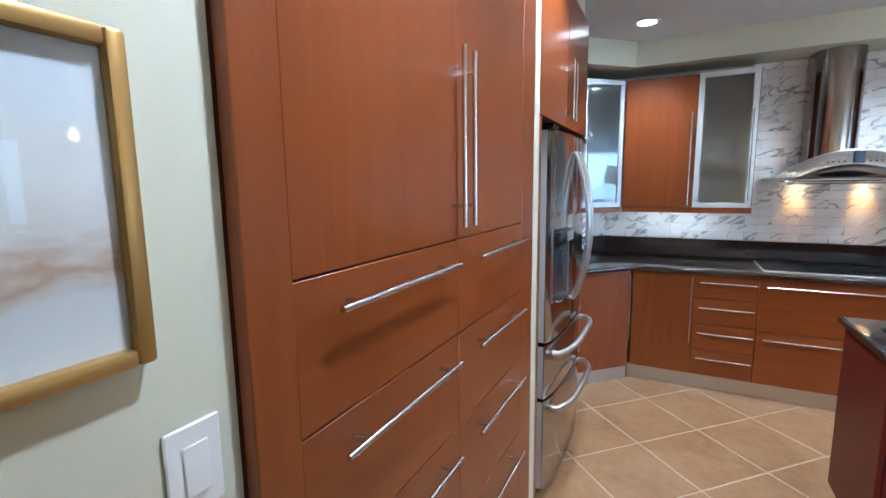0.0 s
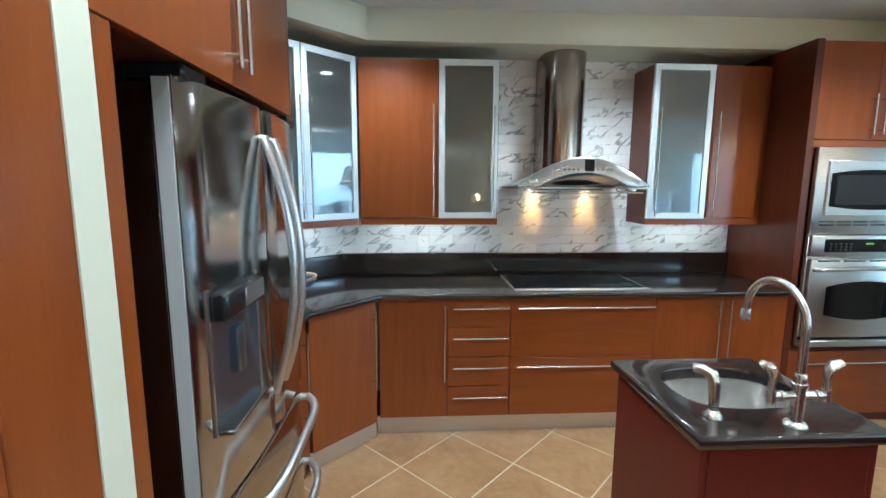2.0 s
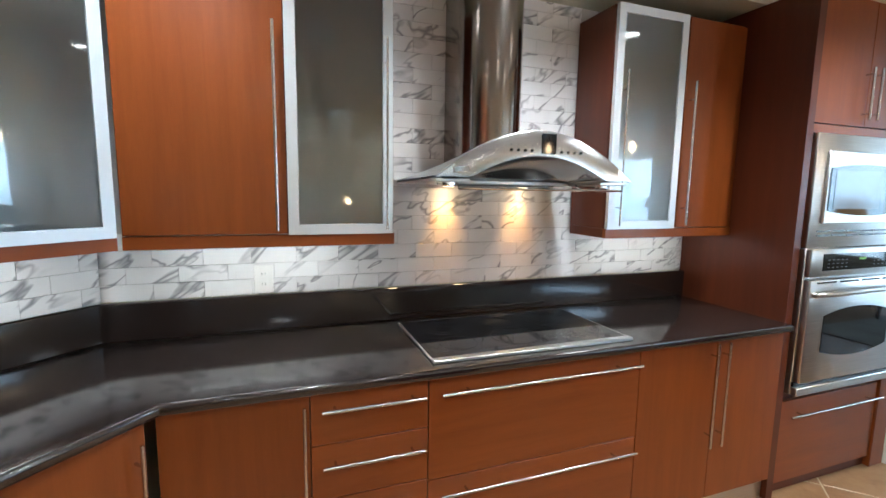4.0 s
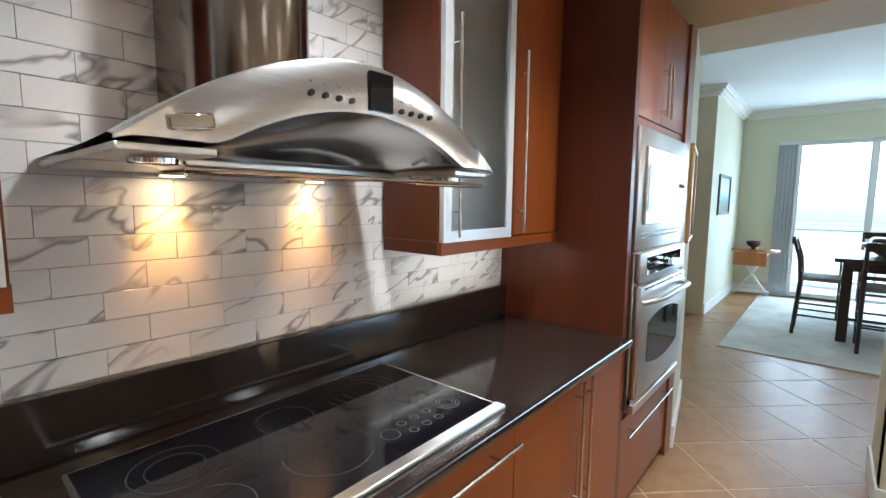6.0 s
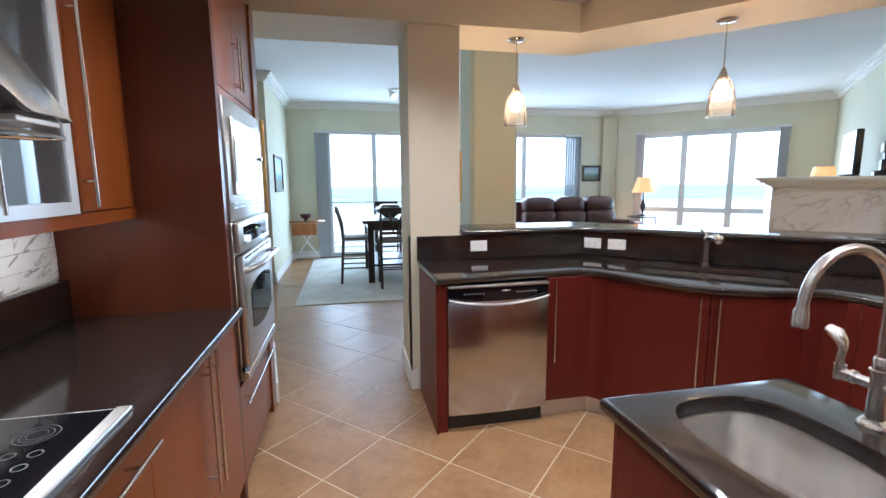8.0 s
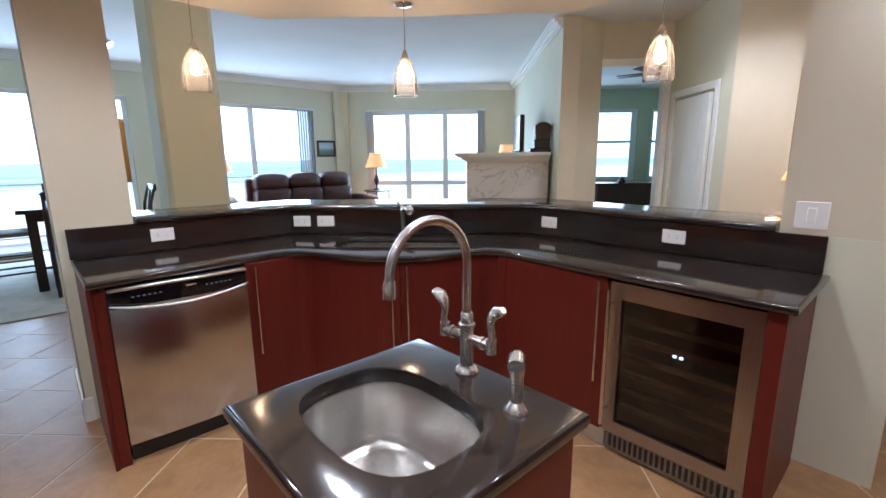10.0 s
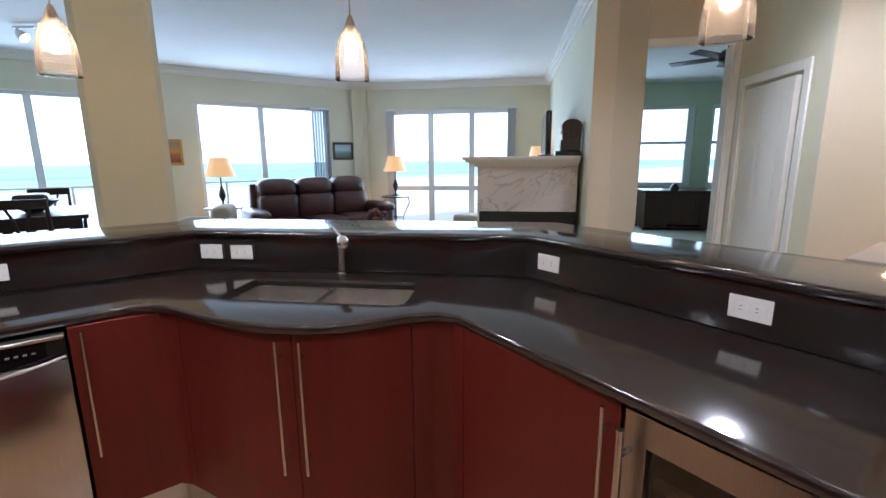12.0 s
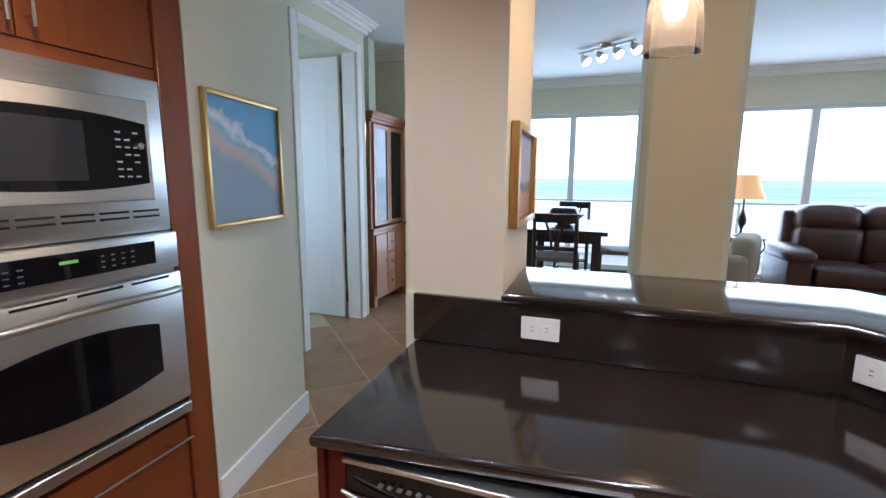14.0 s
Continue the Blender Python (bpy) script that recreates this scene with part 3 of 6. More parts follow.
# slim strip lamps under the wall cabinets
def strip_lamp(at, rz, w, power):
    c = thing("strip_lamp", at, rz, "slim lit strip lamp under a wall cabinet", "lamp", "under cabinet lamps")
    part("housing", B(0, w, 0, 0.045, -0.012, 0.0, bevel=0.002), WHITE_PLASTIC, c)
    part("diffuser", B(0.008, w - 0.008, 0.006, 0.039, -0.015, -0.0121), STRIP_GLOW, c, "lit white diffuser")
    m = c.matrix_world
    area("strip_light", m @ Vector((w / 2, 0.022, -0.018)), m @ Vector((w / 2, 0.045, -0.4)), w - 0.04, 0.03, power, (1.0, 0.90, 0.74))


STRIP_GLOW = glow("strip_diffuser", (1.0, 0.90, 0.74), 6)
strip_lamp((0.10, 4.60, 1.345), 0, 0.66, 0.9)
strip_lamp((2.02, 4.60, 1.345), 0, 0.62, 0.8)
strip_lamp((-0.505, 4.133, 1.345), 45, 0.50, 0.7)

# tall pantry on the west wall
c = thing("pantry_cabinet", (-0.060, 0.852, 0), 90, "tall cherry pantry with two doors above eight drawers", "cabinet")
part("body", B(0, 1.294, 0.0215, 0.89, 0.0, 2.425), CHERRY_SHADED, c)
part("side_stile", B(0.0, 0.080, -0.004, 0.021, 0.0, 2.425, bevel=0.002), CHERRY, c, "plain cherry end stile")
part("side_stile", B(1.158, 1.294, -0.0, 0.021, 0.0, 2.425, bevel=0.002), CHERRY, c, "plain cherry end stile")
ZS = [1.402, 1.158, 0.906, 0.62, 0.115]
for x0, x1, hx, h0, h1 in ((0.080, 0.632, 0.602, 0.068, 0.055), (0.632, 1.158, 0.662, 0.074, 0.050)):
    front(c, "door", x0, x1, ZS[0], 2.42, CHERRY, ((hx, ZS[0] + 0.034), (hx, 1.85)))
    for z1, z0 in zip(ZS, ZS[1:]):
        front(c, "drawer", x0, x1, z0, z1, CHERRY_H, ((x0 + h0, z1 - 0.053), (x1 - h1, z1 - 0.053)))

# cabinet over the refrigerator, with its side panel
c = thing("over_fridge_cabinet", (-0.062, 2.2145, 0), 90, "cherry cabinet with two doors above the refrigerator", "cabinet")
part("body", B(0.0, 1.10, 0.0215, 0.86, 1.80, 2.425), CHERRY_SHADED, c)
part("side_panel", B(0.0, 0.045, 0.0, 0.86, 0.0, 1.798), CHERRY, c, "cherry side panel down to the floor")
part("side_panel", B(1.105, 1.125, 0.12, 0.86, 0.0, 2.3), CHERRY_SHADED, c, "cherry side panel down to the floor")
front(c, "door", 0.0, 0.50, 1.80, 2.42, CHERRY, ((0.468, 1.835), (0.468, 2.10)))
front(c, "door", 0.50, 1.00, 1.80, 2.42, CHERRY, ((0.532, 1.835), (0.532, 2.10)))


def refrigerator():
    """French-door refrigerator: local x along its front, y into it."""
    c = thing("refrigerator", (-0.050, 2.475, 0), 90, "stainless french-door refrigerator with water dispenser and two drawers", "refrigerator")
    W, D = 0.83, 0.80
    part("cabinet_body", B(0.012, W - 0.012, 0.085, D, 0.02, 1.765, bevel=0.004), STEEL_DARK, c, "dark grey steel case")
    part("hinge_cover", B(0.01, 0.11, 0.02, 0.14, 1.766, 1.80, bevel=0.006), BLACK, c, "dark plastic hinge cover")
    part("hinge_cover", B(W - 0.11, W - 0.01, 0.02, 0.14, 1.766, 1.80, bevel=0.006), BLACK, c, "dark plastic hinge cover")

    def bowed(x0, x1, z0, z1, n=10):
        bm = bmesh.new()
        pts = []
        for k in range(n + 1):
            x = x0 + (x1 - x0) * k / n
            y = 0.028 * ((x - W / 2) / (W / 2)) ** 2
            e = min(x - x0, x1 - x)
            pts.append((x, y + (0.012 if e < 0.001 else 0.0)))
        prism(bm, pts + [(x1, 0.075), (x0, 0.075)], z0, z1, 0.004, 2)
        return bm

    DOOR_EDGE = material("pale_grey_paint", (0.46, 0.46, 0.44), 0.4)
    doors = []
    for x0, x1 in ((0.0, 0.424), (0.428, W)):
        doors.append(part("door", bowed(x0, x1, 0.80, 1.775), FRIDGE_STEEL, c, "bowed stainless door", 30))
    for z0, z1 in ((0.525, 0.79), (0.06, 0.515)):
        d = part("drawer", bowed(0.0, W, z0, z1), FRIDGE_STEEL, c, "bowed stainless freezer drawer", 30)
        bm = bmesh.new()
        n = 14
        pts = []
        for k in range(n + 1):
            u = -1 + 2 * k / n
            pts.append((W / 2 + u * 0.34, -0.012 - 0.062 * (1 - u ** 4), z1 - 0.055 + 0.02 * (1 - u * u)))
        tube(bm, [(pts[0][0], 0.02, pts[0][2])] + pts + [(pts[-1][0], 0.02, pts[-1][2])], 0.014, 10)
        part("handle", bm, STEEL, d, "curved stainless bar handle")
    for d, x in ((doors[0], 0.382), (doors[1], 0.470)):
        bm = bmesh.new()
        pts = []
        for k in range(15):
            u = -1 + 2 * k / 14
            pts.append((x, -0.010 - 0.068 * (1 - u ** 2), 1.315 + u * 0.375))
        tube(bm, [(x, 0.02, pts[0][2])] + pts + [(x, 0.02, pts[-1][2])], 0.0125, 14)
        for v in bm.verts:
            v.co.x = x + (v.co.x - x) * 1.25
        part("handle", bm, STEEL, d, "bowed stainless bar handle")
    # dispenser in the first door: a control hood over a dark niche
    NICHE = material("niche_grey", (0.16, 0.19, 0.23), 0.18, 0.8)

    def surf(x):
        return 0.028 * ((x - W / 2) / (W / 2)) ** 2

    def face_strip(x0, x1, z0, z1, proud, n=8):
        bm = bmesh.new()
        pts = [(x0 + (x1 - x0) * k / n, surf(x0 + (x1 - x0) * k / n) - proud) for k in range(n + 1)]
        return prism(bm, pts + [(x1, surf(x1) + 0.006), (x0, surf(x0) + 0.006)], z0, z1)

    part("dispenser_niche", face_strip(0.047, 0.285, 0.990, 1.256, 0.0015), NICHE, doors[0], "blue-grey steel niche", 30)
    for x0, x1, z0, z1 in ((0.041, 0.047, 0.984, 1.330), (0.285, 0.291, 0.984, 1.330), (0.047, 0.285, 0.984, 0.990)):
        part("dispenser_trim", face_strip(x0, x1, z0, z1, 0.004, 4), STEEL, doors[0], "thin bright trim", 30)
    part("dispenser_hood", B(0.048, 0.284, -0.022, 0.022, 1.254, 1.322, bevel=0.012, seg=3), BLACK, doors[0], "black dispenser control hood")
    part("dispenser_plate", B(0.150, 0.276, -0.0245, -0.0215, 1.266, 1.312, bevel=0.001), STEEL, doors[0], "steel control plate")
    part("dispenser_paddle", B(0.140, 0.190, -0.004, 0.012, 1.10, 1.218, bevel=0.005, seg=2), NICHE, doors[0], "steel paddle")
    part("dispenser_tray", B(0.048, 0.284, -0.020, 0.022, 0.986, 0.998, bevel=0.003), STEEL_DARK, doors[0], "drip tray")
    for z0, z1 in ((0.806, 1.769), (0.531, 0.784), (0.066, 0.509)):
        part("edge_skin", B(-0.003, -0.0005, 0.044, 0.076, z0, z1), DOOR_EDGE, doors[0] if z0 > 0.8 else c, "pale grey painted door edge")
    for k in range(4):
        tagged(part("foot", L([(0.025, 0), (0.025, 0.065)], (0.08 + (k % 2) * 0.62, 0.12 + (k // 2) * 0.58, 0), 10), BLACK, c))


refrigerator()

# ---- oven tower ----
TY = 4.205
c = thing("oven_tower", (2.745, TY, 0), 0, "tall cherry cabinet housing a microwave and a wall oven", "cabinet")
# the hood-side panel is cherry too, its shade painted in
part("side_panel", B(0, 0.045, -0.015, 0.61, 0.0, 2.425), CHERRY_SHADED, c, "cherry side panel in a shaded tone")
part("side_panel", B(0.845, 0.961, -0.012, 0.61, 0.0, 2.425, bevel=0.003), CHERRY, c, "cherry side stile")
part("body", B(0.047, 0.843, 0.022, 0.61, 0.0, 2.425), CHERRY_SHADED, c)
part("face_frame", B(0.047, 0.843, 0.004, 0.0215, 1.805, 1.843), CHERRY_H, c)
front(c, "door", 0.047, 0.432, 1.845, 2.42, CHERRY, ((0.400, 1.875), (0.400, 2.115)))
front(c, "door", 0.432, 0.843, 1.845, 2.42, CHERRY, ((0.462, 1.875), (0.462, 2.115)))
front(c, "drawer", 0.047, 0.843, 0.06, 0.50, CHERRY_H, ((0.10, 0.425), (0.836, 0.425)))


def vents(bm, x0, x1, z, n, h=0.007):
    w = (x1 - x0) / n
    for k in range(n):
        box(bm, x0 + k * w + 0.008, x0 + (k + 1) * w - 0.008, -0.0035, 0.002, z, z + h)


m_w = 0.80
OVEN_SCALE = 0.942
c = thing("microwave", (2.825, TY - 0.022, 1.268), 0, "built-in stainless microwave with trim frame and black window", "microwave")
c.scale.x = OVEN_SCALE
part("trim_frame", B(0, m_w, 0, 0.03, 0, 0.533, bevel=0.006, seg=2), STEEL, c, "stainless trim frame", 30)
d = part("door", B(0.075, 0.735, -0.014, 0.0, 0.115, 0.455, bevel=0.004), STEEL, c, "stainless microwave door")
def bowed_pane(x0, x1, z0, z1, sag, y, th=0.003, n=12):
    bm = bmesh.new()
    pts = []
    for k in range(n + 1):
        u = -1 + 2 * k / n
        pts.append(((x0 + x1) / 2 + u * (x1 - x0) / 2, z0 - sag * (1 - u * u)))
    for k in range(n + 1):
        u = 1 - 2 * k / n
        pts.append(((x0 + x1) / 2 + u * (x1 - x0) / 2, z1 + sag * (1 - u * u)))
    lo = [bm.verts.new((x, y, z)) for x, z in pts]
    hi = [bm.verts.new((x, y - th, z)) for x, z in pts]
    bm.faces.new(lo)
    bm.faces.new(hi[::-1])
    for k in range(len(pts)):
        j = (k + 1) % len(pts)
        bm.faces.new((lo[k], lo[j], hi[j], hi[k]))
    return bm
part("window", bowed_pane(0.095, 0.715, 0.175, 0.375, 0.022, -0.0142), BLACK_GLASS, d, "bowed black glass front")
part("screen", B(0.13, 0.50, -0.0185, -0.0175, 0.185, 0.365), material("dim_window", (0.03, 0.03, 0.035), 0.12), d, "grey see-through window")
bm = bmesh.new()
for r_ in range(7):
    for q in range(3):
        if (r_ + q) % 4 != 3:
            box(bm, 0.60 + q * 0.032, 0.612 + q * 0.032 + 0.006, -0.0195, -0.0175, 0.195 + r_ * 0.024, 0.200 + r_ * 0.024)
part("key_print", bm, WHITE_PRINT, d, "white key marks")["kind"] = "stuff"
part("knob", L([(0.012, 0), (0.012, 0.012), (0.009, 0.016)], (0, 0, 0), 14), SATIN, d).matrix_basis = pose(0.684, -0.017, 0.30, 90)
bm = bmesh.new(); vents(bm, 0.05, 0.76, 0.075, 6); vents(bm, 0.05, 0.76, 0.055, 6)
part("vent", bm, BLACK, c, "dark vent slots")

c = thing("wall_oven", (2.825, TY - 0.022, 0.545), 0, "stainless wall oven with black control panel and bowed handle", "oven")
c.scale.x = OVEN_SCALE
part("trim_frame", B(0, m_w, 0, 0.03, 0, 0.72, bevel=0.004), STEEL, c)
part("control_panel", B(0.0, m_w, -0.026, 0.0, 0.585, 0.72, bevel=0.008, seg=2), STEEL, c, "stainless control panel", 30)
part("display", B(0.09, 0.70, -0.0285, -0.0255, 0.615, 0.695, bevel=0.001), BLACK_GLASS, c, "black control glass")
part("clock_digits", B(0.375, 0.43, -0.0297, -0.0286, 0.662, 0.672), GREEN_GLOW, c, "small green display")
bm = bmesh.new()
for k in range(5):
    for q in range(3):
        box(bm, 0.125 + k * 0.035, 0.14 + k * 0.035, -0.0297, -0.0286, 0.628 + q * 0.018, 0.632 + q * 0.018)
        if k < 4:
            box(bm, 0.50 + k * 0.035, 0.512 + k * 0.035, -0.0297, -0.0286, 0.632 + q * 0.018, 0.636 + q * 0.018)
part("key_print", bm, material("grey_print", (0.13, 0.13, 0.13), 0.5), c, "grey key marks")["kind"] = "stuff"
d = part("door", B(0.004, m_w - 0.004, -0.034, 0.0, 0.065, 0.572, bevel=0.008, seg=2), STEEL, c, "stainless oven door", 30)
part("window", bowed_pane(0.13, 0.68, 0.215, 0.395, 0.035, -0.0342), BLACK_GLASS, d, "dark oven window")
bm = bmesh.new()
pts = [(m_w / 2 + u * 0.37, -0.045 - 0.05 * (1 - u ** 4), 0.505 + 0.018 * (1 - u * u)) for u in [-1 + k / 8 for k in range(17)]]
tube(bm, [(pts[0][0], -0.03, pts[0][2])] + pts + [(pts[-1][0], -0.03, pts[-1][2])], 0.013, 12)
part("handle", bm, STEEL, d, "bowed stainless handle")
bm = bmesh.new()
for k in range(4):
    box(bm, 0.05 + k * 0.18, 0.20 + k * 0.18, -0.0355, -0.033, 0.555, 0.563)
part("vent", bm, BLACK, d, "dark vent slots")
part("lower_trim", B(0.0, m_w, -0.030, 0.0, 0.0, 0.042, bevel=0.004), STEEL, c, "stainless trim strip")
part("shadow_gap", B(0.0, m_w, -0.012, 0.0, 0.043, 0.064), BLACK, c)

# ---- range hood ----


HOOD_STEEL = brushed("hood_steel", (0.66, 0.66, 0.65), 0.24, (1, 1, 70))
CHIMNEY_STEEL = brushed("bronze_grey_steel", (0.36, 0.32, 0.28), 0.17, (60, 60, 1), 0.9)
PALE_MARK = material("grey_mark", (0.22, 0.23, 0.24), 0.5)
POLISHED = material("polished_steel", (0.50, 0.50, 0.49), 0.16, 1.0)


def range_hood():
    c = thing("range_hood", (1.405, 4.80, 1.54), 0, "stainless chimney hood with arched canopy and two lit lamps", "range hood")
    HW, DP = 0.408, 0.565

    def ztop(u):
        return 0.018 + 0.172 * max(0.0, 1 - abs(u) ** 1.9)

    def zbot(u):
        return 0.018 + 0.081 * max(0.0, 1 - (abs(u) / 0.68) ** 2)

    def zback(u):
        return 0.014 + 0.105 * max(0.0, 1 - abs(u) ** 1.2)

    n = 40
    us = [-1 + 2 * k / n for k in range(n + 1)]

    def sheet(rows):
        bm = bmesh.new()
        rows = [[bm.verts.new(p) for p in r] for r in rows]
        for a, b in zip(rows, rows[1:]):
            for k in range(n):
                bm.faces.new((a[k], a[k + 1], b[k + 1], b[k]))
        return bm

    rows = []
    for f in (0.0, 0.04, 0.25, 0.55, 1.0):
        rows.append([(HW * u, -DP * (1 - f), (ztop(u) + (0.004 if f == 0.04 else 0.0)) * (1 - f) + zback(u) * f) for u in us])
    part("canopy", sheet(rows), STEEL, c, "arched brushed steel canopy", 35)
    rows = [[(HW * u, -DP, ztop(u)) for u in us], [(HW * u, -DP - 0.005, ztop(u) - 0.005) for u in us], [(HW * u, -DP - 0.005, min(ztop(u) - 0.006, zbot(u))) for u in us], [(HW * u, -DP + 0.014, min(ztop(u) - 0.006, zbot(u))) for u in us]]
    fr = part("front_band", sheet(rows), HOOD_STEEL, c, "arched steel front band", 50)
    part("control_display", B(-0.006, 0.052, -DP - 0.009, -DP - 0.0045, 0.106, 0.178), BLACK_GLASS, fr, "black control display")
    for k in range(4):
        for s0 in (-0.130, 0.078):
            x = s0 + k * 0.028
            bm = bmesh.new()
            tube(bm, [(x, -DP - 0.009, 0.116), (x, -DP - 0.004, 0.116)], 0.0052, 12)
            part("button", bm, BLACK, fr, "round black button")
            part("mark", B(x - 0.0018, x + 0.0018, -DP - 0.0058, -DP - 0.0048, 0.133, 0.137), PALE_MARK, fr, "tiny printed mark")
    o = part("badge", B(-0.030, 0.030, -0.004, 0.0, -0.011, 0.011, bevel=0.003), CHROME, fr, "small chrome badge plate")
    o.matrix_basis = pose(-0.318, -DP - 0.006, 0.043, 0, -8, 0)
    # underside: a steel vault behind the arch, flanges, filters and lamps
    part("pan", B(-0.400, 0.400, -0.335, -0.004, -0.002, 0.012, bevel=0.003), STEEL, c, "flat steel underside")
    for x0, x1 in ((-0.402, -0.276), (0.276, 0.402)):
        part("flange", B(x0, x1, -DP + 0.016, -0.336, 0.0, 0.012, bevel=0.002), STEEL, c, "flat steel flange")
    rows = [[(HW * 0.68 * u, -DP + 0.014 + 0.225 * f, 0.012 + (zbot(0.68 * u) - 0.012) * math.cos(f * math.pi / 2) ** 0.6) for u in us] for f in (0.0, 0.2, 0.4, 0.6, 0.75, 0.9, 1.0)]
    part("baffle", sheet(rows), POLISHED, c, "polished steel vault inside the arch", 50)
    part("inner_shell", B(-0.30, 0.30, -0.32, -0.05, 0.012, 0.032), STEEL_DARK, c, "inner steel housing")
    for x0 in (-0.22, 0.005):
        fl = part("filter", B(x0, x0 + 0.215, -0.325, -0.130, -0.0045, -0.0022), STEEL_DARK, c, "slotted grease filter")
        for k in range(14):
            part("slat", B(x0 + 0.004 + k * 0.0152, x0 + 0.012 + k * 0.0152, -0.32, -0.135, -0.009, -0.0046), STEEL_DARK, fl)
    for x, y in ((-0.172, -0.058), (0.215, -0.058), (-0.335, -0.47), (0.335, -0.47)):
        l_ = part("lamp_ring", L([(0.034, -0.008), (0.034, 0.0), (0.026, 0.0)], (x, y, -0.002), 18, cap=False), CHROME, c)
        part("bulb", L([(0.001, -0.0075), (0.025, -0.0065), (0.025, -0.001)], (x, y, -0.002), 18, cap=False), HOOD_GLOW if y > -0.1 else FROST, l_, "lit halogen lamp" if y > -0.1 else "unlit lamp glass")
    bm = bmesh.new()
    tube(bm, [(-0.27, -0.40, 0.0), (-0.27, -0.43, -0.018), (-0.30, -0.50, -0.022), (-0.33, -0.575, -0.022), (0.0, -0.590, -0.022), (0.36, -0.575, -0.022), (0.375, -0.545, -0.022), (0.35, -0.50, -0.022), (0.27, -0.43, -0.018), (0.27, -0.40, 0.0)], 0.0045, 8)
    part("utensil_rail", bm, CHROME, c, "thin steel rail under the front")
    # chimney: half-round front
    bm = bmesh.new()
    pts = [(-0.145, 0.0), (-0.145, -0.15)] + [(-0.145 * math.cos(a), -0.15 - 0.145 * math.sin(a)) for a in [math.pi * k / 16 for k in range(1, 16)]] + [(0.145, -0.15), (0.145, 0.0)]
    prism(bm, [(x - 0.030, y) for x, y in pts], 0.05, 0.885)
    part("chimney", bm, CHIMNEY_STEEL, c, "half-round steel chimney cover", 30)
    return c


range_hood()
for _x in (1.233, 1.620):
    spot("hood_spot", (_x, 4.742, 1.527), (_x, 4.795, 1.40), 5.5, 62, (1.0, 0.40, 0.08), 0.012, 0.9)

# ---- cooktop ----
c = thing("cooktop", (0.985, 4.20, 0.9155), 0, "black glass electric cooktop with steel edge on granite", "cooktop")
CW, CD = 0.86, 0.495
part("steel_rim", B(0, CW, 0, CD, 0, 0.008, bevel=0.002), STEEL, c, "stainless rim")
part("glass", B(0.008, CW - 0.008, 0.030, CD - 0.008, 0.0045, 0.0095, bevel=0.001), BLACK_GLASS, c, "black ceramic glass")
part("front_trim", B(0.0, CW, -0.006, 0.028, 0.0, 0.0125, bevel=0.003), STEEL, c, "wide stainless front trim")
for x, y, rs in ((0.16, 0.35, (0.085, 0.055)), (0.155, 0.16, (0.075,)), (0.42, 0.37, (0.07,)), (0.41, 0.17, (0.10,)), (0.66, 0.365, (0.11, 0.085, 0.055))):
    bm = bmesh.new()
    for r in rs:
        for dr in (0.0,):
            lathe(bm, [(r - 0.0018, 0.0), (r - 0.0018, 0.0006), (r + 0.0018, 0.0006), (r + 0.0018, 0.0)], (x, y, 0.0094), 40, cap=False)
    part("burner_ring", bm, GREY_RING, c, "thin grey burner ring")
bm = bmesh.new()
for k in range(3):
    for q in range(2):
        lathe(bm, [(0.010, 0.0), (0.010, 0.0006), (0.013, 0.0006), (0.013, 0.0)], (0.60 + k * 0.045, 0.09 + q * 0.045, 0.0094), 14, cap=False)
for r in (0.018, 0.028, 0.038):
    lathe(bm, [(r - 0.001, 0.0), (r - 0.001, 0.0006), (r + 0.001, 0.0006), (r + 0.001, 0.0)], (0.765, 0.13, 0.0094), 24, cap=False)
lathe(bm, [(0.022, 0.0), (0.022, 0.0006), (0.025, 0.0006), (0.025, 0.0)], (0.545, 0.115, 0.0094), 20, cap=False)
part("control_print", bm, material("pale_print", (0.065, 0.065, 0.07), 0.3), c, "printed touch controls")

# ---- peninsula with bar ----
EDGE = [(3.082, 3.236), (3.155, 2.40), (3.15, 2.33), (3.09, 2.268), (3.0, 2.225), (2.89, 2.178), (2.78, 2.122), (2.68, 2.062), (2.60, 1.992), (2.525, 1.905), (2.475, 1.815), (2.44, 1.70), (2.415, 1.58), (2.375, 1.492), (2.30, 1.455), (0.965, 1.485)]
BACK = [(0.965, 0.862), (2.53, 0.862), (3.705, 2.045), (3.705, 3.245)]


def diag(s, n):
    """A place on the diagonal: s along it to the south-west, n away from the kitchen."""
    return (-S * s + S * n, -S * s - S * n)


def rounded_rect(x0, x1, y0, y1, r, seg=6):
    out = []
    for cx, cy, a0 in ((x1 - r, y0 + r, -90), (x1 - r, y1 - r, 0), (x0 + r, y1 - r, 90), (x0 + r, y0 + r, 180)):
        for k in range(seg + 1):
            a = radians(a0 + 90 * k / seg)
            out.append((cx + r * math.cos(a), cy + r * math.sin(a)))
    return out


def ccw(poly):
    a = sum(p[0] * q[1] - q[0] * p[1] for p, q in zip(poly, poly[1:] + poly[:1]))
    return poly if a > 0 else poly[::-1]


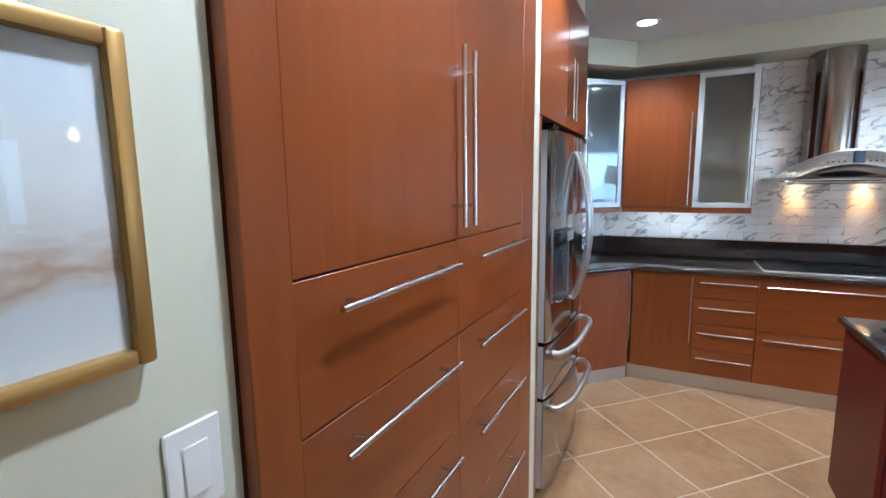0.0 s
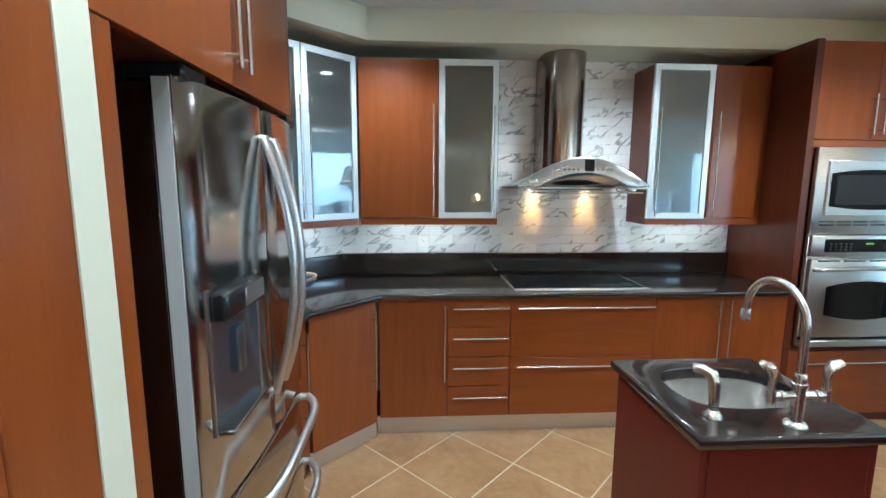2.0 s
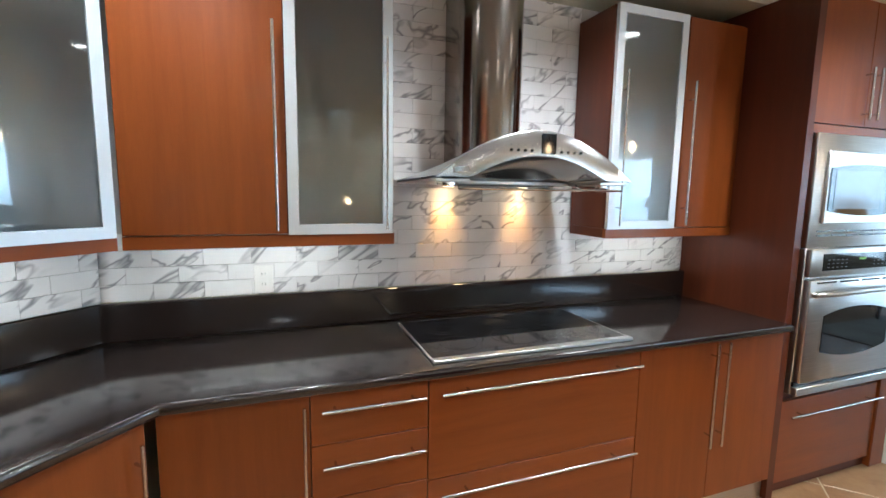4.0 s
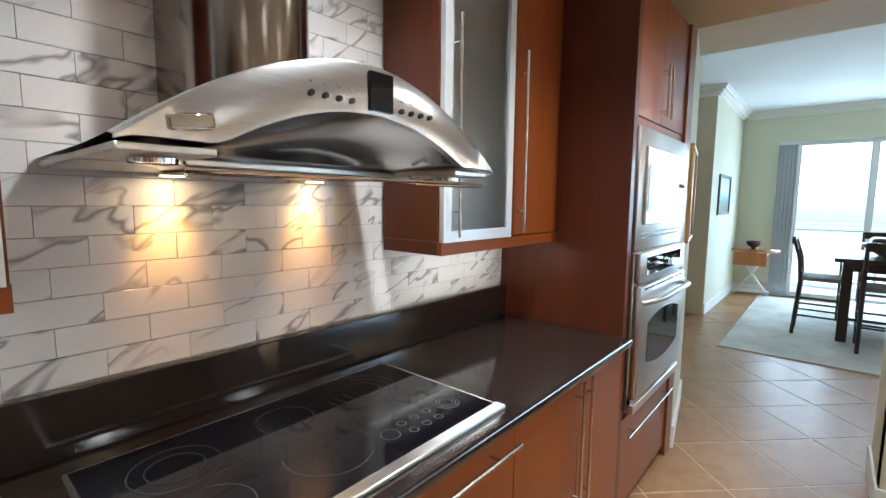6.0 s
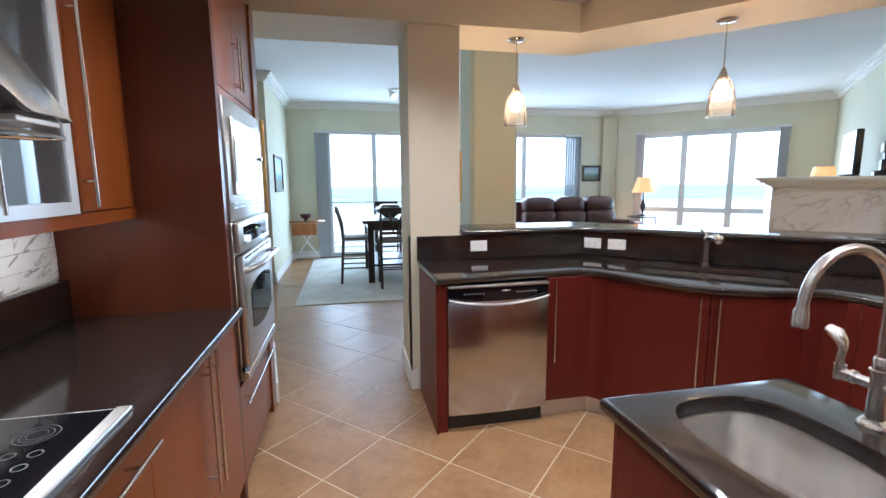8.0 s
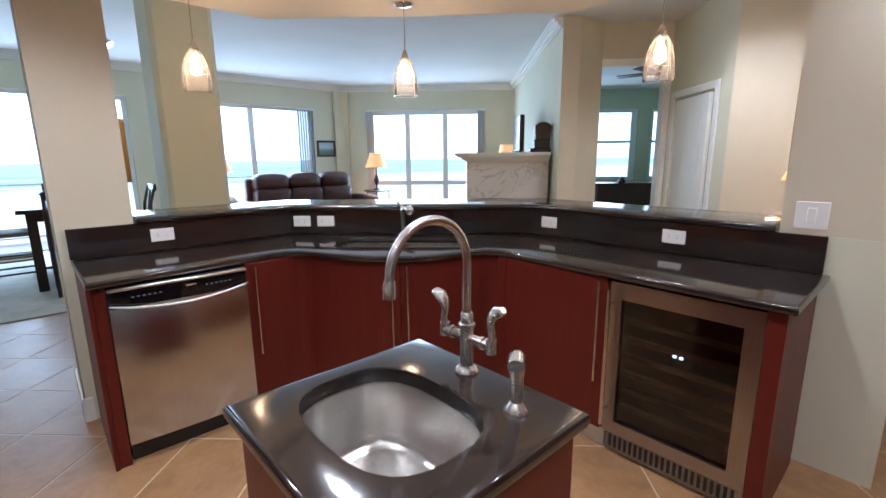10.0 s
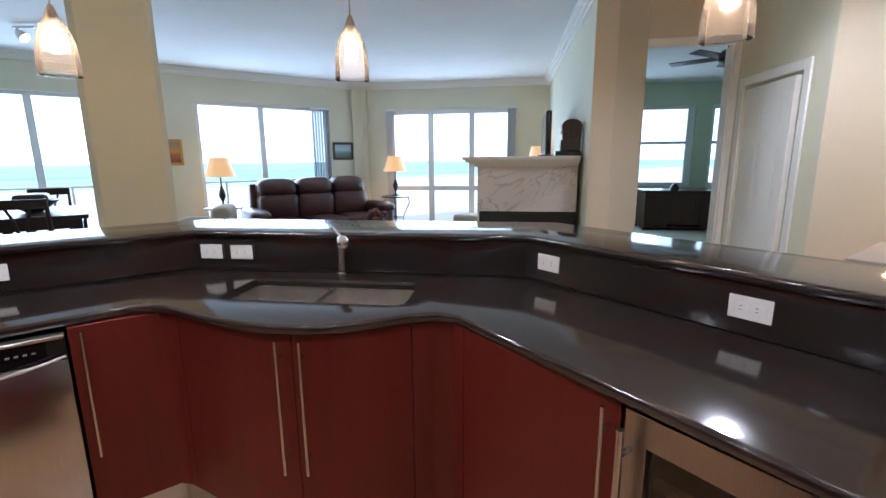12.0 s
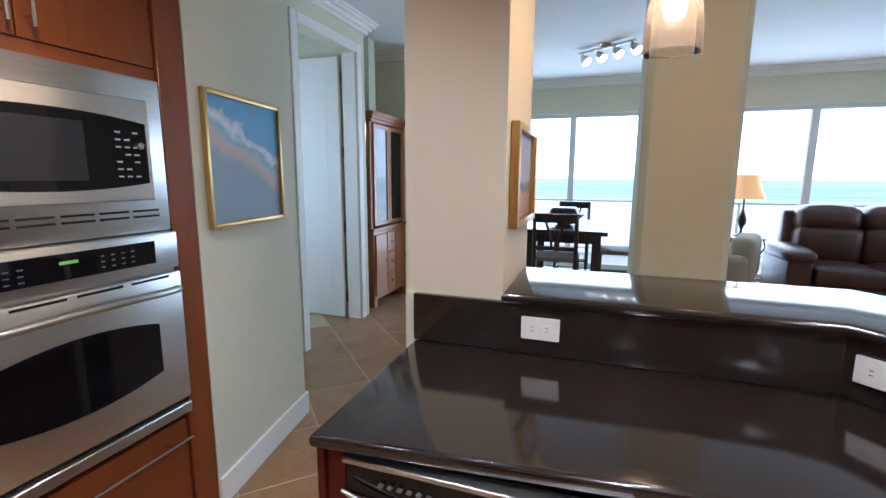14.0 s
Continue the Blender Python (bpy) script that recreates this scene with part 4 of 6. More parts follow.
SINK_S0, SINK_S1, SINK_N0, SINK_N1 = -3.640, -2.868, 0.680, 1.005
sink_hole = ccw([diag(s, n) for s, n in rounded_rect(SINK_S0, SINK_S1, SINK_N0, SINK_N1, 0.05)])
c = thing("granite_worktop", (2.9, 1.8, 0.88), 0, "polished dark granite counter curving round the main sink", "countertop")
bm = bmesh.new()
slab(bm, ccw(EDGE + BACK), [sink_hole[::-1]], 0.88, 0.915)
o = part("slab", bm, GRANITE, c); o.matrix_parent_inverse = c.matrix_world.inverted()
bm = prism(bmesh.new(), strip([(3.7185, 3.246), (3.7185, 2.0405), (2.5355, 0.8485), (0.992, 0.8485)], -0.022), 0.9155, 1.078, 0.002, 1)
o = part("splashback", bm, GRANITE, c, "upright granite face below the bar top"); o.matrix_parent_inverse = c.matrix_world.inverted()
structure("wall_bar", P(strip([(3.72, 3.285), (3.72, 2.04), (2.535, 0.848), (0.72, 0.848)], 0.13), 0, 1.076), WALL, "pale yellow half wall under the bar", "wall")
# raised bar top
bar = ccw([(3.675, 2.94), (3.675, 2.06), (2.52, 0.885), (1.175, 0.885), (1.175, 0.44), (2.71, 0.44), (4.13, 1.87), (4.13, 2.94)])
c = thing("granite_worktop", (3.2, 1.5, 1.078), 0, "polished dark granite raised bar top", "countertop")
bm = bmesh.new()
slab(bm, bar, [], 1.078, 1.112, 0.014)
o = part("slab", bm, GRANITE, c); o.matrix_parent_inverse = c.matrix_world.inverted()

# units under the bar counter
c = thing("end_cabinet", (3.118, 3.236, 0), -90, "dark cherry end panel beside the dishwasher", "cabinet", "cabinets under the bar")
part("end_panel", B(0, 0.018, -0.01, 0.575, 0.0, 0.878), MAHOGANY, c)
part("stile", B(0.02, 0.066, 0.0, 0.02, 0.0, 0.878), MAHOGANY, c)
PALE_KEYS = material("grey_key_print", (0.12, 0.12, 0.125), 0.5)
c = thing("dishwasher", (3.112, 3.168, 0), -90, "stainless dishwasher with black control strip under the counter", "dishwasher")
part("tub", B(0.005, 0.595, 0.03, 0.56, 0.09, 0.865), STEEL_DARK, c)
bm = bmesh.new()
n = 12
prof = []
for k in range(n + 1):
    u = -1 + 2 * k / n
    prof.append((0.301 + u * 0.298, -0.012 * (1 - u * u)))
prism(bm, prof + [(0.599, 0.03), (0.003, 0.03)], 0.10, 0.772, 0.004, 2)
d = part("door", bm, STEEL_V, c, "bowed stainless door panel", 30)
bm = bmesh.new()
prism(bm, [(x, y + 0.004) for x, y in prof] + [(0.599, 0.03), (0.003, 0.03)], 0.772, 0.852, 0.003, 1)
cp = part("control_panel", bm, BLACK_GLASS, c, "black control strip", 30)
part("panel_trim", B(0.003, 0.599, -0.016, 0.03, 0.8525, 0.866, bevel=0.003), STEEL, c, "steel trim above the controls")
bm = bmesh.new()
pts = [(0.301 + u * 0.297, -0.020 - 0.012 * (1 - u * u), 0.790 - 0.036 * (1 - u * u)) for u in [-1 + k / 8 for k in range(17)]]
tube(bm, pts, 0.0048, 10)
part("handle_lip", bm, STEEL, d, "curved steel grip under the controls")
bm = bmesh.new()
for k in range(6):
    box(bm, 0.09 + k * 0.022, 0.10 + k * 0.022, -0.0165, -0.006, 0.815, 0.819)
    box(bm, 0.40 + k * 0.022, 0.41 + k * 0.022, -0.0165, -0.006, 0.815, 0.819)
part("key_print", bm, PALE_KEYS, cp, "small grey marks")["kind"] = "stuff"
part("badge", B(0.31, 0.36, -0.0165, -0.008, 0.824, 0.834, bevel=0.002), CHROME, cp, "chrome badge plate")
part("kick_plate", B(0.01, 0.59, 0.04, 0.055, 0.0, 0.095), BLACK, c, "black kick plate")
c = thing("base_cabinet", (3.135, 2.562, 0), -90, "dark cherry base cabinet door beside the dishwasher", "cabinet", "cabinets under the bar")
part("body", B(0, 0.285, 0.0215, 0.55, 0.112, 0.878), MAHOGANY, c)
part("toe_kick", B(0, 0.30, 0.05, 0.062, 0, 0.112), STEEL, c, "brushed metal plinth strip")
front(c, "door", 0, 0.288, 0.115, 0.878, MAHOGANY, ((0.04, 0.37), (0.04, 0.862)))

# bowed sink base
c = thing("sink_cabinet", (2.85, 1.85, 0), 0, "dark cherry sink cabinet with bowed doors", "cabinet", "cabinets under the bar")
inv = c.matrix_world.inverted()


def along(pts, s0, s1, off, n=10):
    pts = [Vector(p) for p in pts]
    lens = [0.0]
    for a, b in zip(pts, pts[1:]):
        lens.append(lens[-1] + (b - a).length)
    out = []
    for k in range(n + 1):
        s = (s0 + (s1 - s0) * k / n) * lens[-1]
        j = max(i for i in range(len(pts) - 1) if lens[i] <= s + 1e-9)
        f = (s - lens[j]) / (lens[j + 1] - lens[j])
        d = (pts[j + 1] - pts[j]).normalized()
        out.append(tuple(pts[j].lerp(pts[j + 1], f) + Vector((-d.y, d.x)) * off))
    return out


BOW = EDGE[2:15]


def bow_panel(s0, s1, o0, o1, z0, z1, n=10):
    return prism(bmesh.new(), along(BOW, s0, s1, o0, n) + along(BOW, s0, s1, o1, n)[::-1], z0, z1)


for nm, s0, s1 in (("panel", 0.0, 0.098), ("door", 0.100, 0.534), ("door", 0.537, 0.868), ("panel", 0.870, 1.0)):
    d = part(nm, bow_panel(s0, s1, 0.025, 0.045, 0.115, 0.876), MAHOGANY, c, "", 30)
    d.matrix_parent_inverse = inv
    if nm == "door":
        sh = s1 - 0.030 if s0 < 0.3 else s0 + 0.030
        (x0, y0), (x1, y1) = along(BOW, sh, sh + 0.001, -0.010, 1)[0], along(BOW, sh, sh + 0.001, 0.03, 1)[0]
        bm = tube(bmesh.new(), [(x0, y0, 0.36), (x0, y0, 0.862)], 0.006, 10)
        for z in (0.42, 0.80):
            tube(bm, [(x0, y0, z), (x1, y1, z)], 0.0045, 8)
        h = part("handle", bm, SATIN, d, "brushed nickel bar handle")
o = part("body", bow_panel(0.0, 1.0, 0.047, 0.16, 0.112, 0.60), MAHOGANY, c); o.matrix_parent_inverse = inv
p, d = Vector(BOW[0]), (Vector(BOW[1]) - Vector(BOW[0])).normalized()
nn = Vector((-d.y, d.x))
o = part("filler", prism(bmesh.new(), ccw([tuple(q) for q in (p - d * 0.03 + nn * 0.03, p + d * 0.004 + nn * 0.03, p + d * 0.004 + nn * 0.046, p - d * 0.03 + nn * 0.046)]), 0.115, 0.876), MAHOGANY, c); o.matrix_parent_inverse = inv
kick = [along(BOW, 0, 0.01, d, 1)[0] for d in (0.075, 0.09)] + [along(BOW, 0.99, 1, d, 1)[1] for d in (0.09, 0.075)]
o = part("toe_kick", prism(bmesh.new(), kick, 0.0, 0.112), STEEL, c, "brushed metal plinth strip", 30); o.matrix_parent_inverse = inv

c = thing("base_cabinet", (2.33, 1.452, 0), 180, "dark cherry base cabinet door beside the wine cooler", "cabinet", "cabinets under the bar")
part("body", B(0, 0.665, 0.0215, 0.57, 0.112, 0.878), MAHOGANY, c)
part("toe_kick", B(-0.02, 0.665, 0.05, 0.062, 0, 0.112), STEEL, c, "brushed metal plinth strip")
front(c, "filler", 0, 0.06, 0.115, 0.878, MAHOGANY)
front(c, "door", 0.06, 0.665, 0.115, 0.878, MAHOGANY, ((0.635, 0.37), (0.635, 0.862)))

COOLER_STEEL = brushed("dull_cooler_steel", (0.40, 0.36, 0.33), 0.28, (70, 70, 1))
c = thing("wine_cooler", (1.655, 1.456, 0), 180, "stainless wine cooler with dark glass door under the counter", "wine cooler")
part("case", B(0.005, 0.60, 0.06, 0.56, 0.02, 0.868), BLACK, c, "black case")
bm = bmesh.new()
for a in ((0.005, 0.06, 0.125, 0.868), (0.535, 0.60, 0.125, 0.868), (0.06, 0.535, 0.125, 0.185), (0.06, 0.535, 0.79, 0.868)):
    box(bm, a[0], a[1], 0.0, 0.04, a[2], a[3])
d = part("door_frame", bm, COOLER_STEEL, c, "stainless door frame")
part("pane", B(0.056, 0.539, 0.012, 0.02, 0.181, 0.794), glass("smoked_glass", (0.32, 0.30, 0.29), 0.03), d, "smoked glass pane")
bm = tube(bmesh.new(), [(0.022, -0.05, 0.18), (0.022, -0.05, 0.84)], 0.010, 12)
for z in (0.25, 0.77):
    tube(bm, [(0.022, -0.05, z), (0.022, 0.0, z)], 0.007, 8)
part("handle", bm, SATIN, d, "thick steel bar handle")
for k in range(6):
    z = 0.25 + k * 0.085
    part("shelf", B(0.07, 0.53, 0.035, 0.055, z, z + 0.022), material("beech_front", (0.30, 0.17, 0.09), 0.5), c, "wooden shelf front")
part("control_strip", B(0.225, 0.50, 0.026, 0.034, 0.715, 0.775), BLACK_GLASS, c, "black control strip")
bm = bmesh.new()
for k in (0, 1):
    for q in (0, 1):
        box(bm, 0.293 + k * 0.026 + q * 0.008, 0.298 + k * 0.026 + q * 0.008, 0.008, 0.011, 0.590, 0.600)
part("display", bm, LED_GLOW, d, "tiny blue-white digits")
bm = bmesh.new()
box(bm, 0.01, 0.595, 0.03, 0.05, 0.015, 0.115)
g = part("grille", bm, STEEL_DARK, c, "steel ventilation grille")
bm = bmesh.new()
for k in range(22):
    box(bm, 0.03 + k * 0.025, 0.042 + k * 0.025, 0.027, 0.0305, 0.035, 0.095)
part("slots", bm, BLACK, g, "dark slots")
part("end_panel", B(0.602, 0.66, 0.0, 0.56, 0.0, 0.878), MAHOGANY, c, "dark cherry end panel")


def bowl(bm, poly, depth, ztop, shrink=0.90, seg=5):
    cx = sum(p[0] for p in poly) / len(poly)
    cy = sum(p[1] for p in poly) / len(poly)
    rings = []
    prof = [(1.0, 0.0), (1.03, -0.004), (1.03, -0.02), (0.995, -0.025), (0.99, -0.45), (0.975, -0.78), (0.95, -0.88), (0.90, -0.95), (0.82, -0.985), (0.30, -1.02)]
    for f, d in prof:
        rings.append([bm.verts.new((cx + (x - cx) * f, cy + (y - cy) * f, ztop + d * depth)) for x, y in poly])
    for a, b in zip(rings, rings[1:]):
        for k in range(len(a)):
            bm.faces.new((a[k], a[(k + 1) % len(a)], b[(k + 1) % len(b)], b[k]))
    bm.faces.new(rings[-1])


SINK_STEEL = brushed("sink_steel", (0.77, 0.75, 0.72), 0.23, (9, 9, 0.6), 0.78)
c = thing("double_sink", (*diag(-3.26, 0.845), 0.68), 0, "double-bowl stainless sink set under the granite", "sink")
inv = c.matrix_world.inverted()
for s0, s1 in ((SINK_S0 + 0.002, -3.272), (-3.252, SINK_S1 - 0.002)):
    bm = bmesh.new()
    bowl(bm, ccw([diag(s, n) for s, n in rounded_rect(s0, s1, SINK_N0 + 0.002, SINK_N1 - 0.002, 0.055)]), 0.19, 0.8795)
    o = part("bowl", bm, SINK_STEEL, c, "brushed steel bowl"); o.matrix_parent_inverse = inv
    x, y = diag((s0 + s1) / 2, 0.845)
    b = part("drain", L([(0.045, 0.0), (0.045, 0.004), (0.03, 0.005), (0.012, 0.002)], (x, y, 0.690), 18), CHROME, o, "round drain")
bm = prism(bmesh.new(), [diag(-3.274, SINK_N0 + 0.004), diag(-3.250, SINK_N0 + 0.004), diag(-3.250, SINK_N1 - 0.004), diag(-3.274, SINK_N1 - 0.004)], 0.77, 0.878, 0.003, 1)
o = part("divider", bm, SINK_STEEL, c, "steel divider"); o.matrix_parent_inverse = inv

fx, fy = diag(-3.275, 1.125)
c = thing("kitchen_faucet", (fx, fy, 0.9155), -20, "short brushed nickel faucet with pull-out spray head", "faucet")
part("base", L([(0.027, 0), (0.027, 0.005), (0.022, 0.010), (0.019, 0.012)], (0, 0, 0), 20), SATIN, c)
part("column", L([(0.019, 0.012), (0.018, 0.06), (0.017, 0.125), (0.021, 0.150), (0.021, 0.170), (0.012, 0.182)], (0, 0, 0), 20), SATIN, c, "tapered column")
part("spout", tube(bmesh.new(), [(0.004, 0, 0.150), (-0.030, 0, 0.166), (-0.065, 0, 0.176), (-0.100, 0, 0.180)], [0.016, 0.0165, 0.018, 0.020], 16), SATIN, c, "short level spout")
part("spray_head", tube(bmesh.new(), [(-0.098, 0, 0.180), (-0.118, 0, 0.181), (-0.145, 0, 0.178), (-0.168, 0, 0.170), (-0.174, 0, 0.167)], [0.020, 0.025, 0.027, 0.024, 0.014], 18), SATIN, c, "round pull-out spray head")
part("lever", tube(bmesh.new(), [(0, 0, 0.175), (0.006, 0.012, 0.195), (0.018, 0.030, 0.218), (0.022, 0.036, 0.224)], [0.010, 0.008, 0.0075, 0.005], 12), SATIN, c, "upright lever")

# ---- island ----
IX0, IX1, IY0, IY1 = 1.118, 1.665, 2.572, 3.115
oval = []
for k in range(36):
    a = 2 * math.pi * k / 36
    ca, sa = math.cos(a), math.sin(a)
    ex = 2 / 2.9
    oval.append((1.407 + 0.200 * abs(ca) ** ex * (1 if ca > 0 else -1), 2.870 + 0.150 * abs(sa) ** ex * (1 if sa > 0 else -1)))
c = thing("granite_worktop", (1.39, 2.84, 0.88), 0, "small polished granite top with a prep sink", "countertop")
bm = bmesh.new()
slab(bm, [(IX0, IY0), (IX1, IY0), (IX1, IY1), (IX0, IY1)], [oval[::-1]], 0.877, 0.915, 0.013)
o = part("slab", bm, GRANITE, c); o.matrix_parent_inverse = c.matrix_world.inverted()
c = thing("island_cabinet", (1.39, 2.84, 0), 0, "small cherry kitchen island cabinet", "cabinet")
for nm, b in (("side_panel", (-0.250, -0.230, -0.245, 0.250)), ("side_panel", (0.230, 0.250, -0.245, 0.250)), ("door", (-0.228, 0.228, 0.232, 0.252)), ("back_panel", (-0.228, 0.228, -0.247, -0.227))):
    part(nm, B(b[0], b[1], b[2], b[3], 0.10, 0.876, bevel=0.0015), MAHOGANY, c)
part("body", B(-0.226, 0.226, -0.224, 0.228, 0.10, 0.66), CHERRY_SHADED, c)
part("toe_kick", B(-0.215, 0.215, -0.21, 0.21, 0.0, 0.098), STEEL, c, "brushed metal plinth strip")
c = thing("prep_sink", (1.407, 2.870, 0.70), 0, "oval stainless prep sink set under the granite", "sink")
bm = bmesh.new()
bowl(bm, oval, 0.178, 0.8765)
o = part("bowl", bm, SINK_STEEL, c, "brushed steel bowl"); o.matrix_parent_inverse = c.matrix_world.inverted()
o = part("drain", L([(0.040, 0.0), (0.040, 0.004), (0.028, 0.005), (0.012, 0.002)], (1.407, 2.870, 0.699), 18), CHROME, o, "round drain"); o.matrix_parent_inverse = Matrix()

c = thing("bridge_faucet", (1.420, 2.625, 0.9155), 0, "brushed nickel gooseneck faucet with two lever handles", "faucet")
part("base", L([(0.030, 0), (0.030, 0.004), (0.025, 0.010), (0.017, 0.016)], (0, 0, 0), 24), SATIN, c, "round flange")
part("post", L([(0.0165, 0.014), (0.0165, 0.112), (0.020, 0.114), (0.020, 0.122), (0.0155, 0.124), (0.0155, 0.146), (0.0125, 0.150)], (0, 0, 0), 24), SATIN, c)
pts = [(0, 0, 0.14), (0, 0, 0.22)] + [(0, 0.110 - 0.110 * math.cos(a), 0.270 + 0.110 * math.sin(a)) for a in [math.pi * k / 18 for k in range(0, 18)]] + [(0, 0.221, 0.262)]
part("spout", tube(bmesh.new(), pts, 0.0108, 16), SATIN, c, "tall curved spout")
part("aerator", tube(bmesh.new(), [(0, 0.2205, 0.268), (0, 0.2215, 0.262), (0, 0.2225, 0.232)], [0.0115, 0.014, 0.0145], 16), SATIN, c)
bm = tube(bmesh.new(), [(-0.078, 0, 0.086), (0.078, 0, 0.086)], 0.0115, 14)
for s in (-1, 1):
    tube(bm, [(s * 0.046, 0, 0.086), (s * 0.054, 0, 0.086)], 0.0155, 14)
    tube(bm, [(s * 0.078, 0, 0.070), (s * 0.078, 0, 0.104)], 0.0125, 14)
part("bridge", bm, SATIN, c, "cross bar")
for s in (-1, 1):
    bm = tube(bmesh.new(), [(s * 0.078, 0, 0.10), (s * 0.080, 0, 0.118), (s * 0.076, 0.0, 0.138), (s * 0.079, 0, 0.156), (s * 0.093, 0, 0.172), (s * 0.108, 0, 0.176), (s * 0.114, 0, 0.172)], [0.0085, 0.0075, 0.008, 0.0105, 0.0135, 0.012, 0.007], 12)
    for v in bm.verts:
        v.co.y *= 1.35
    part("lever", bm, SATIN, c, "curved wing lever")
c = thing("side_spray", (1.224, 2.680, 0.9155), 35, "brushed nickel side spray on the island", "faucet")
part("base", L([(0.026, 0), (0.026, 0.005), (0.019, 0.014), (0.013, 0.022)], (0, 0, 0), 18), SATIN, c)
bm = tube(bmesh.new(), [(0, 0, 0.015), (0, 0, 0.06), (0, 0.002, 0.10), (0, 0.012, 0.122), (0, 0.035, 0.130), (0, 0.055, 0.124)], [0.012, 0.014, 0.017, 0.017, 0.015, 0.016], 14)
part("spray_head", bm, SATIN, c, "angled spray head")


# ---- outlets and switches ----
def plate(at, rz, w, h, kind, label, group=""):
    """A wall plate: local x along the wall, y into it."""
    c = thing("outlet" if kind != "switch" else "light_switch", at, rz, label, "outlet" if kind != "switch" else "switch", group)
    part("plate", B(-w / 2, w / 2, -0.006, 0, -h / 2, h / 2, bevel=0.002), WHITE_PLASTIC, c)
    if kind == "outlet":
        for s in (-1, 1):
            if w > h:
                b = part("socket", B(s * 0.022 - 0.014, s * 0.022 + 0.014, -0.0075, -0.006, -0.015, 0.015, bevel=0.001), WHITE_PLASTIC, c)
                bm = bmesh.new()
                box(bm, s * 0.022 - 0.006, s * 0.022 + 0.002, -0.0082, -0.0072, -0.007, -0.005)
                box(bm, s * 0.022 - 0.006, s * 0.022 + 0.002, -0.0082, -0.0072, 0.005, 0.007)
            else:
                b = part("socket", B(-0.015, 0.015, -0.0075, -0.006, s * 0.022 - 0.014, s * 0.022 + 0.014, bevel=0.001), WHITE_PLASTIC, c)
                bm = bmesh.new()
                box(bm, -0.007, -0.005, -0.0082, -0.0072, s * 0.022 - 0.002, s * 0.022 + 0.006)
                box(bm, 0.005, 0.007, -0.0082, -0.0072, s * 0.022 - 0.002, s * 0.022 + 0.006)
            part("slots", bm, BLACK, b)
    else:
        n = max(1, round(w / 0.06) - 1) if w > 0.09 else 1
        for k in range(n):
            x = (k - (n - 1) / 2) * 0.046
            part("rocker", B(x - 0.016, x + 0.016, -0.009, -0.006, -0.033, 0.033, bevel=0.0015), WHITE_PLASTIC, c)
    return c


OUT = "white double outlet in the dark granite splashback"
for at, rz in (((3.696, 2.818, 1.003), -90), ((*diag(-3.977, 1.159), 1.003), -135), ((*diag(-3.812, 1.159), 1.003), -135), ((2.392, 0.871, 1.003), 180), ((1.614, 0.871, 1.003), 180)):
    plate(at, rz, 0.118, 0.072, "outlet", OUT, "outlets along the bar")
plate((0.432, 4.8032, 1.13), 0, 0.075, 0.118, "outlet", "white outlet on the marble tiled wall")
plate((1.062, 0.8445, 1.163), 180, 0.118, 0.118, "switch", "white double light switch on the wall end")
plate((-0.0845, 0.784, 1.202), 90, 0.070, 0.114, "switch", "white light switch beside the pantry")


# ---- pendants and recessed lamps ----
def pendant():
    c = thing("pendant_lamp", (3.90, 2.487, SOFFIT), 0, "clear glass pendant with a lit filament bulb", "lamp", "pendants over the bar")
    part("canopy", L([(0.001, -0.024), (0.045, -0.020), (0.062, -0.006), (0.062, 0.0)], (0, 0, 0), 24), CHROME, c, "round chrome canopy")
    part("rod", T([(0, 0, -0.02), (0, 0, -0.31)], 0.004, 8), SATIN, c)
    part("socket", L([(0.008, -0.290), (0.013, -0.300), (0.022, -0.322), (0.025, -0.345), (0.025, -0.375), (0.020, -0.385)], (0, 0, 0), 18), SATIN, c, "nickel lamp socket")
    prof = [(0.027, -0.340), (0.031, -0.352), (0.046, -0.375), (0.062, -0.408), (0.073, -0.450), (0.080, -0.500), (0.083, -0.545), (0.082, -0.585)]
    bm = lathe(bmesh.new(), prof, (0, 0, 0), 32, cap=False)
    lathe(bm, [(0.080, -0.580), (0.0845, -0.582), (0.0845, -0.589), (0.079, -0.589)], (0, 0, 0), 32, cap=False)
    s = part("shade", bm, LAMP_GLASS, c, "clear glass bell shade", 60)
    s.visible_shadow = False
    b = part("bulb", L([(0.012, -0.385), (0.015, -0.398), (0.028, -0.430), (0.032, -0.458), (0.026, -0.484), (0.001, -0.498)], (0, 0, 0), 20), BULB_GLOW, c, "glowing bulb")
    b.visible_shadow = False
    return c


pen = pendant()
copy_thing(pen, pose(3.285, 1.335, SOFFIT))
copy_thing(pen, pose(1.868, 0.63, SOFFIT))
for x, y in ((3.90, 2.487), (3.285, 1.335), (1.868, 0.63)):
    point("pendant_light", (x, y, SOFFIT - 0.45), 6, (1.0, 0.62, 0.32), 0.03)


def can(x, y, z):
    c = thing("recessed_light", (x, y, z), 0, "lit recessed ceiling light with white trim", "lamp", "recessed lights")
    part("trim_ring", L([(0.060, -0.001), (0.082, -0.006), (0.090, -0.004), (0.090, 0.0)], (0, 0, 0), 28, cap=False), WHITE_TRIM, c)
    part("lens", L([(0.001, -0.0035), (0.060, -0.003), (0.060, -0.001)], (0, 0, 0), 24), CAN_GLOW, c, "glowing lens")
    return c


first = can(*CANS[0], TRAY)
for x, y in CANS[1:]:
    copy_thing(first, pose(x, y, TRAY))
# fittings for the two added fill cans
for x, y, z in FILL_CANS:
    copy_thing(first, pose(x, y, z))

# ---- baseboards and crown ----


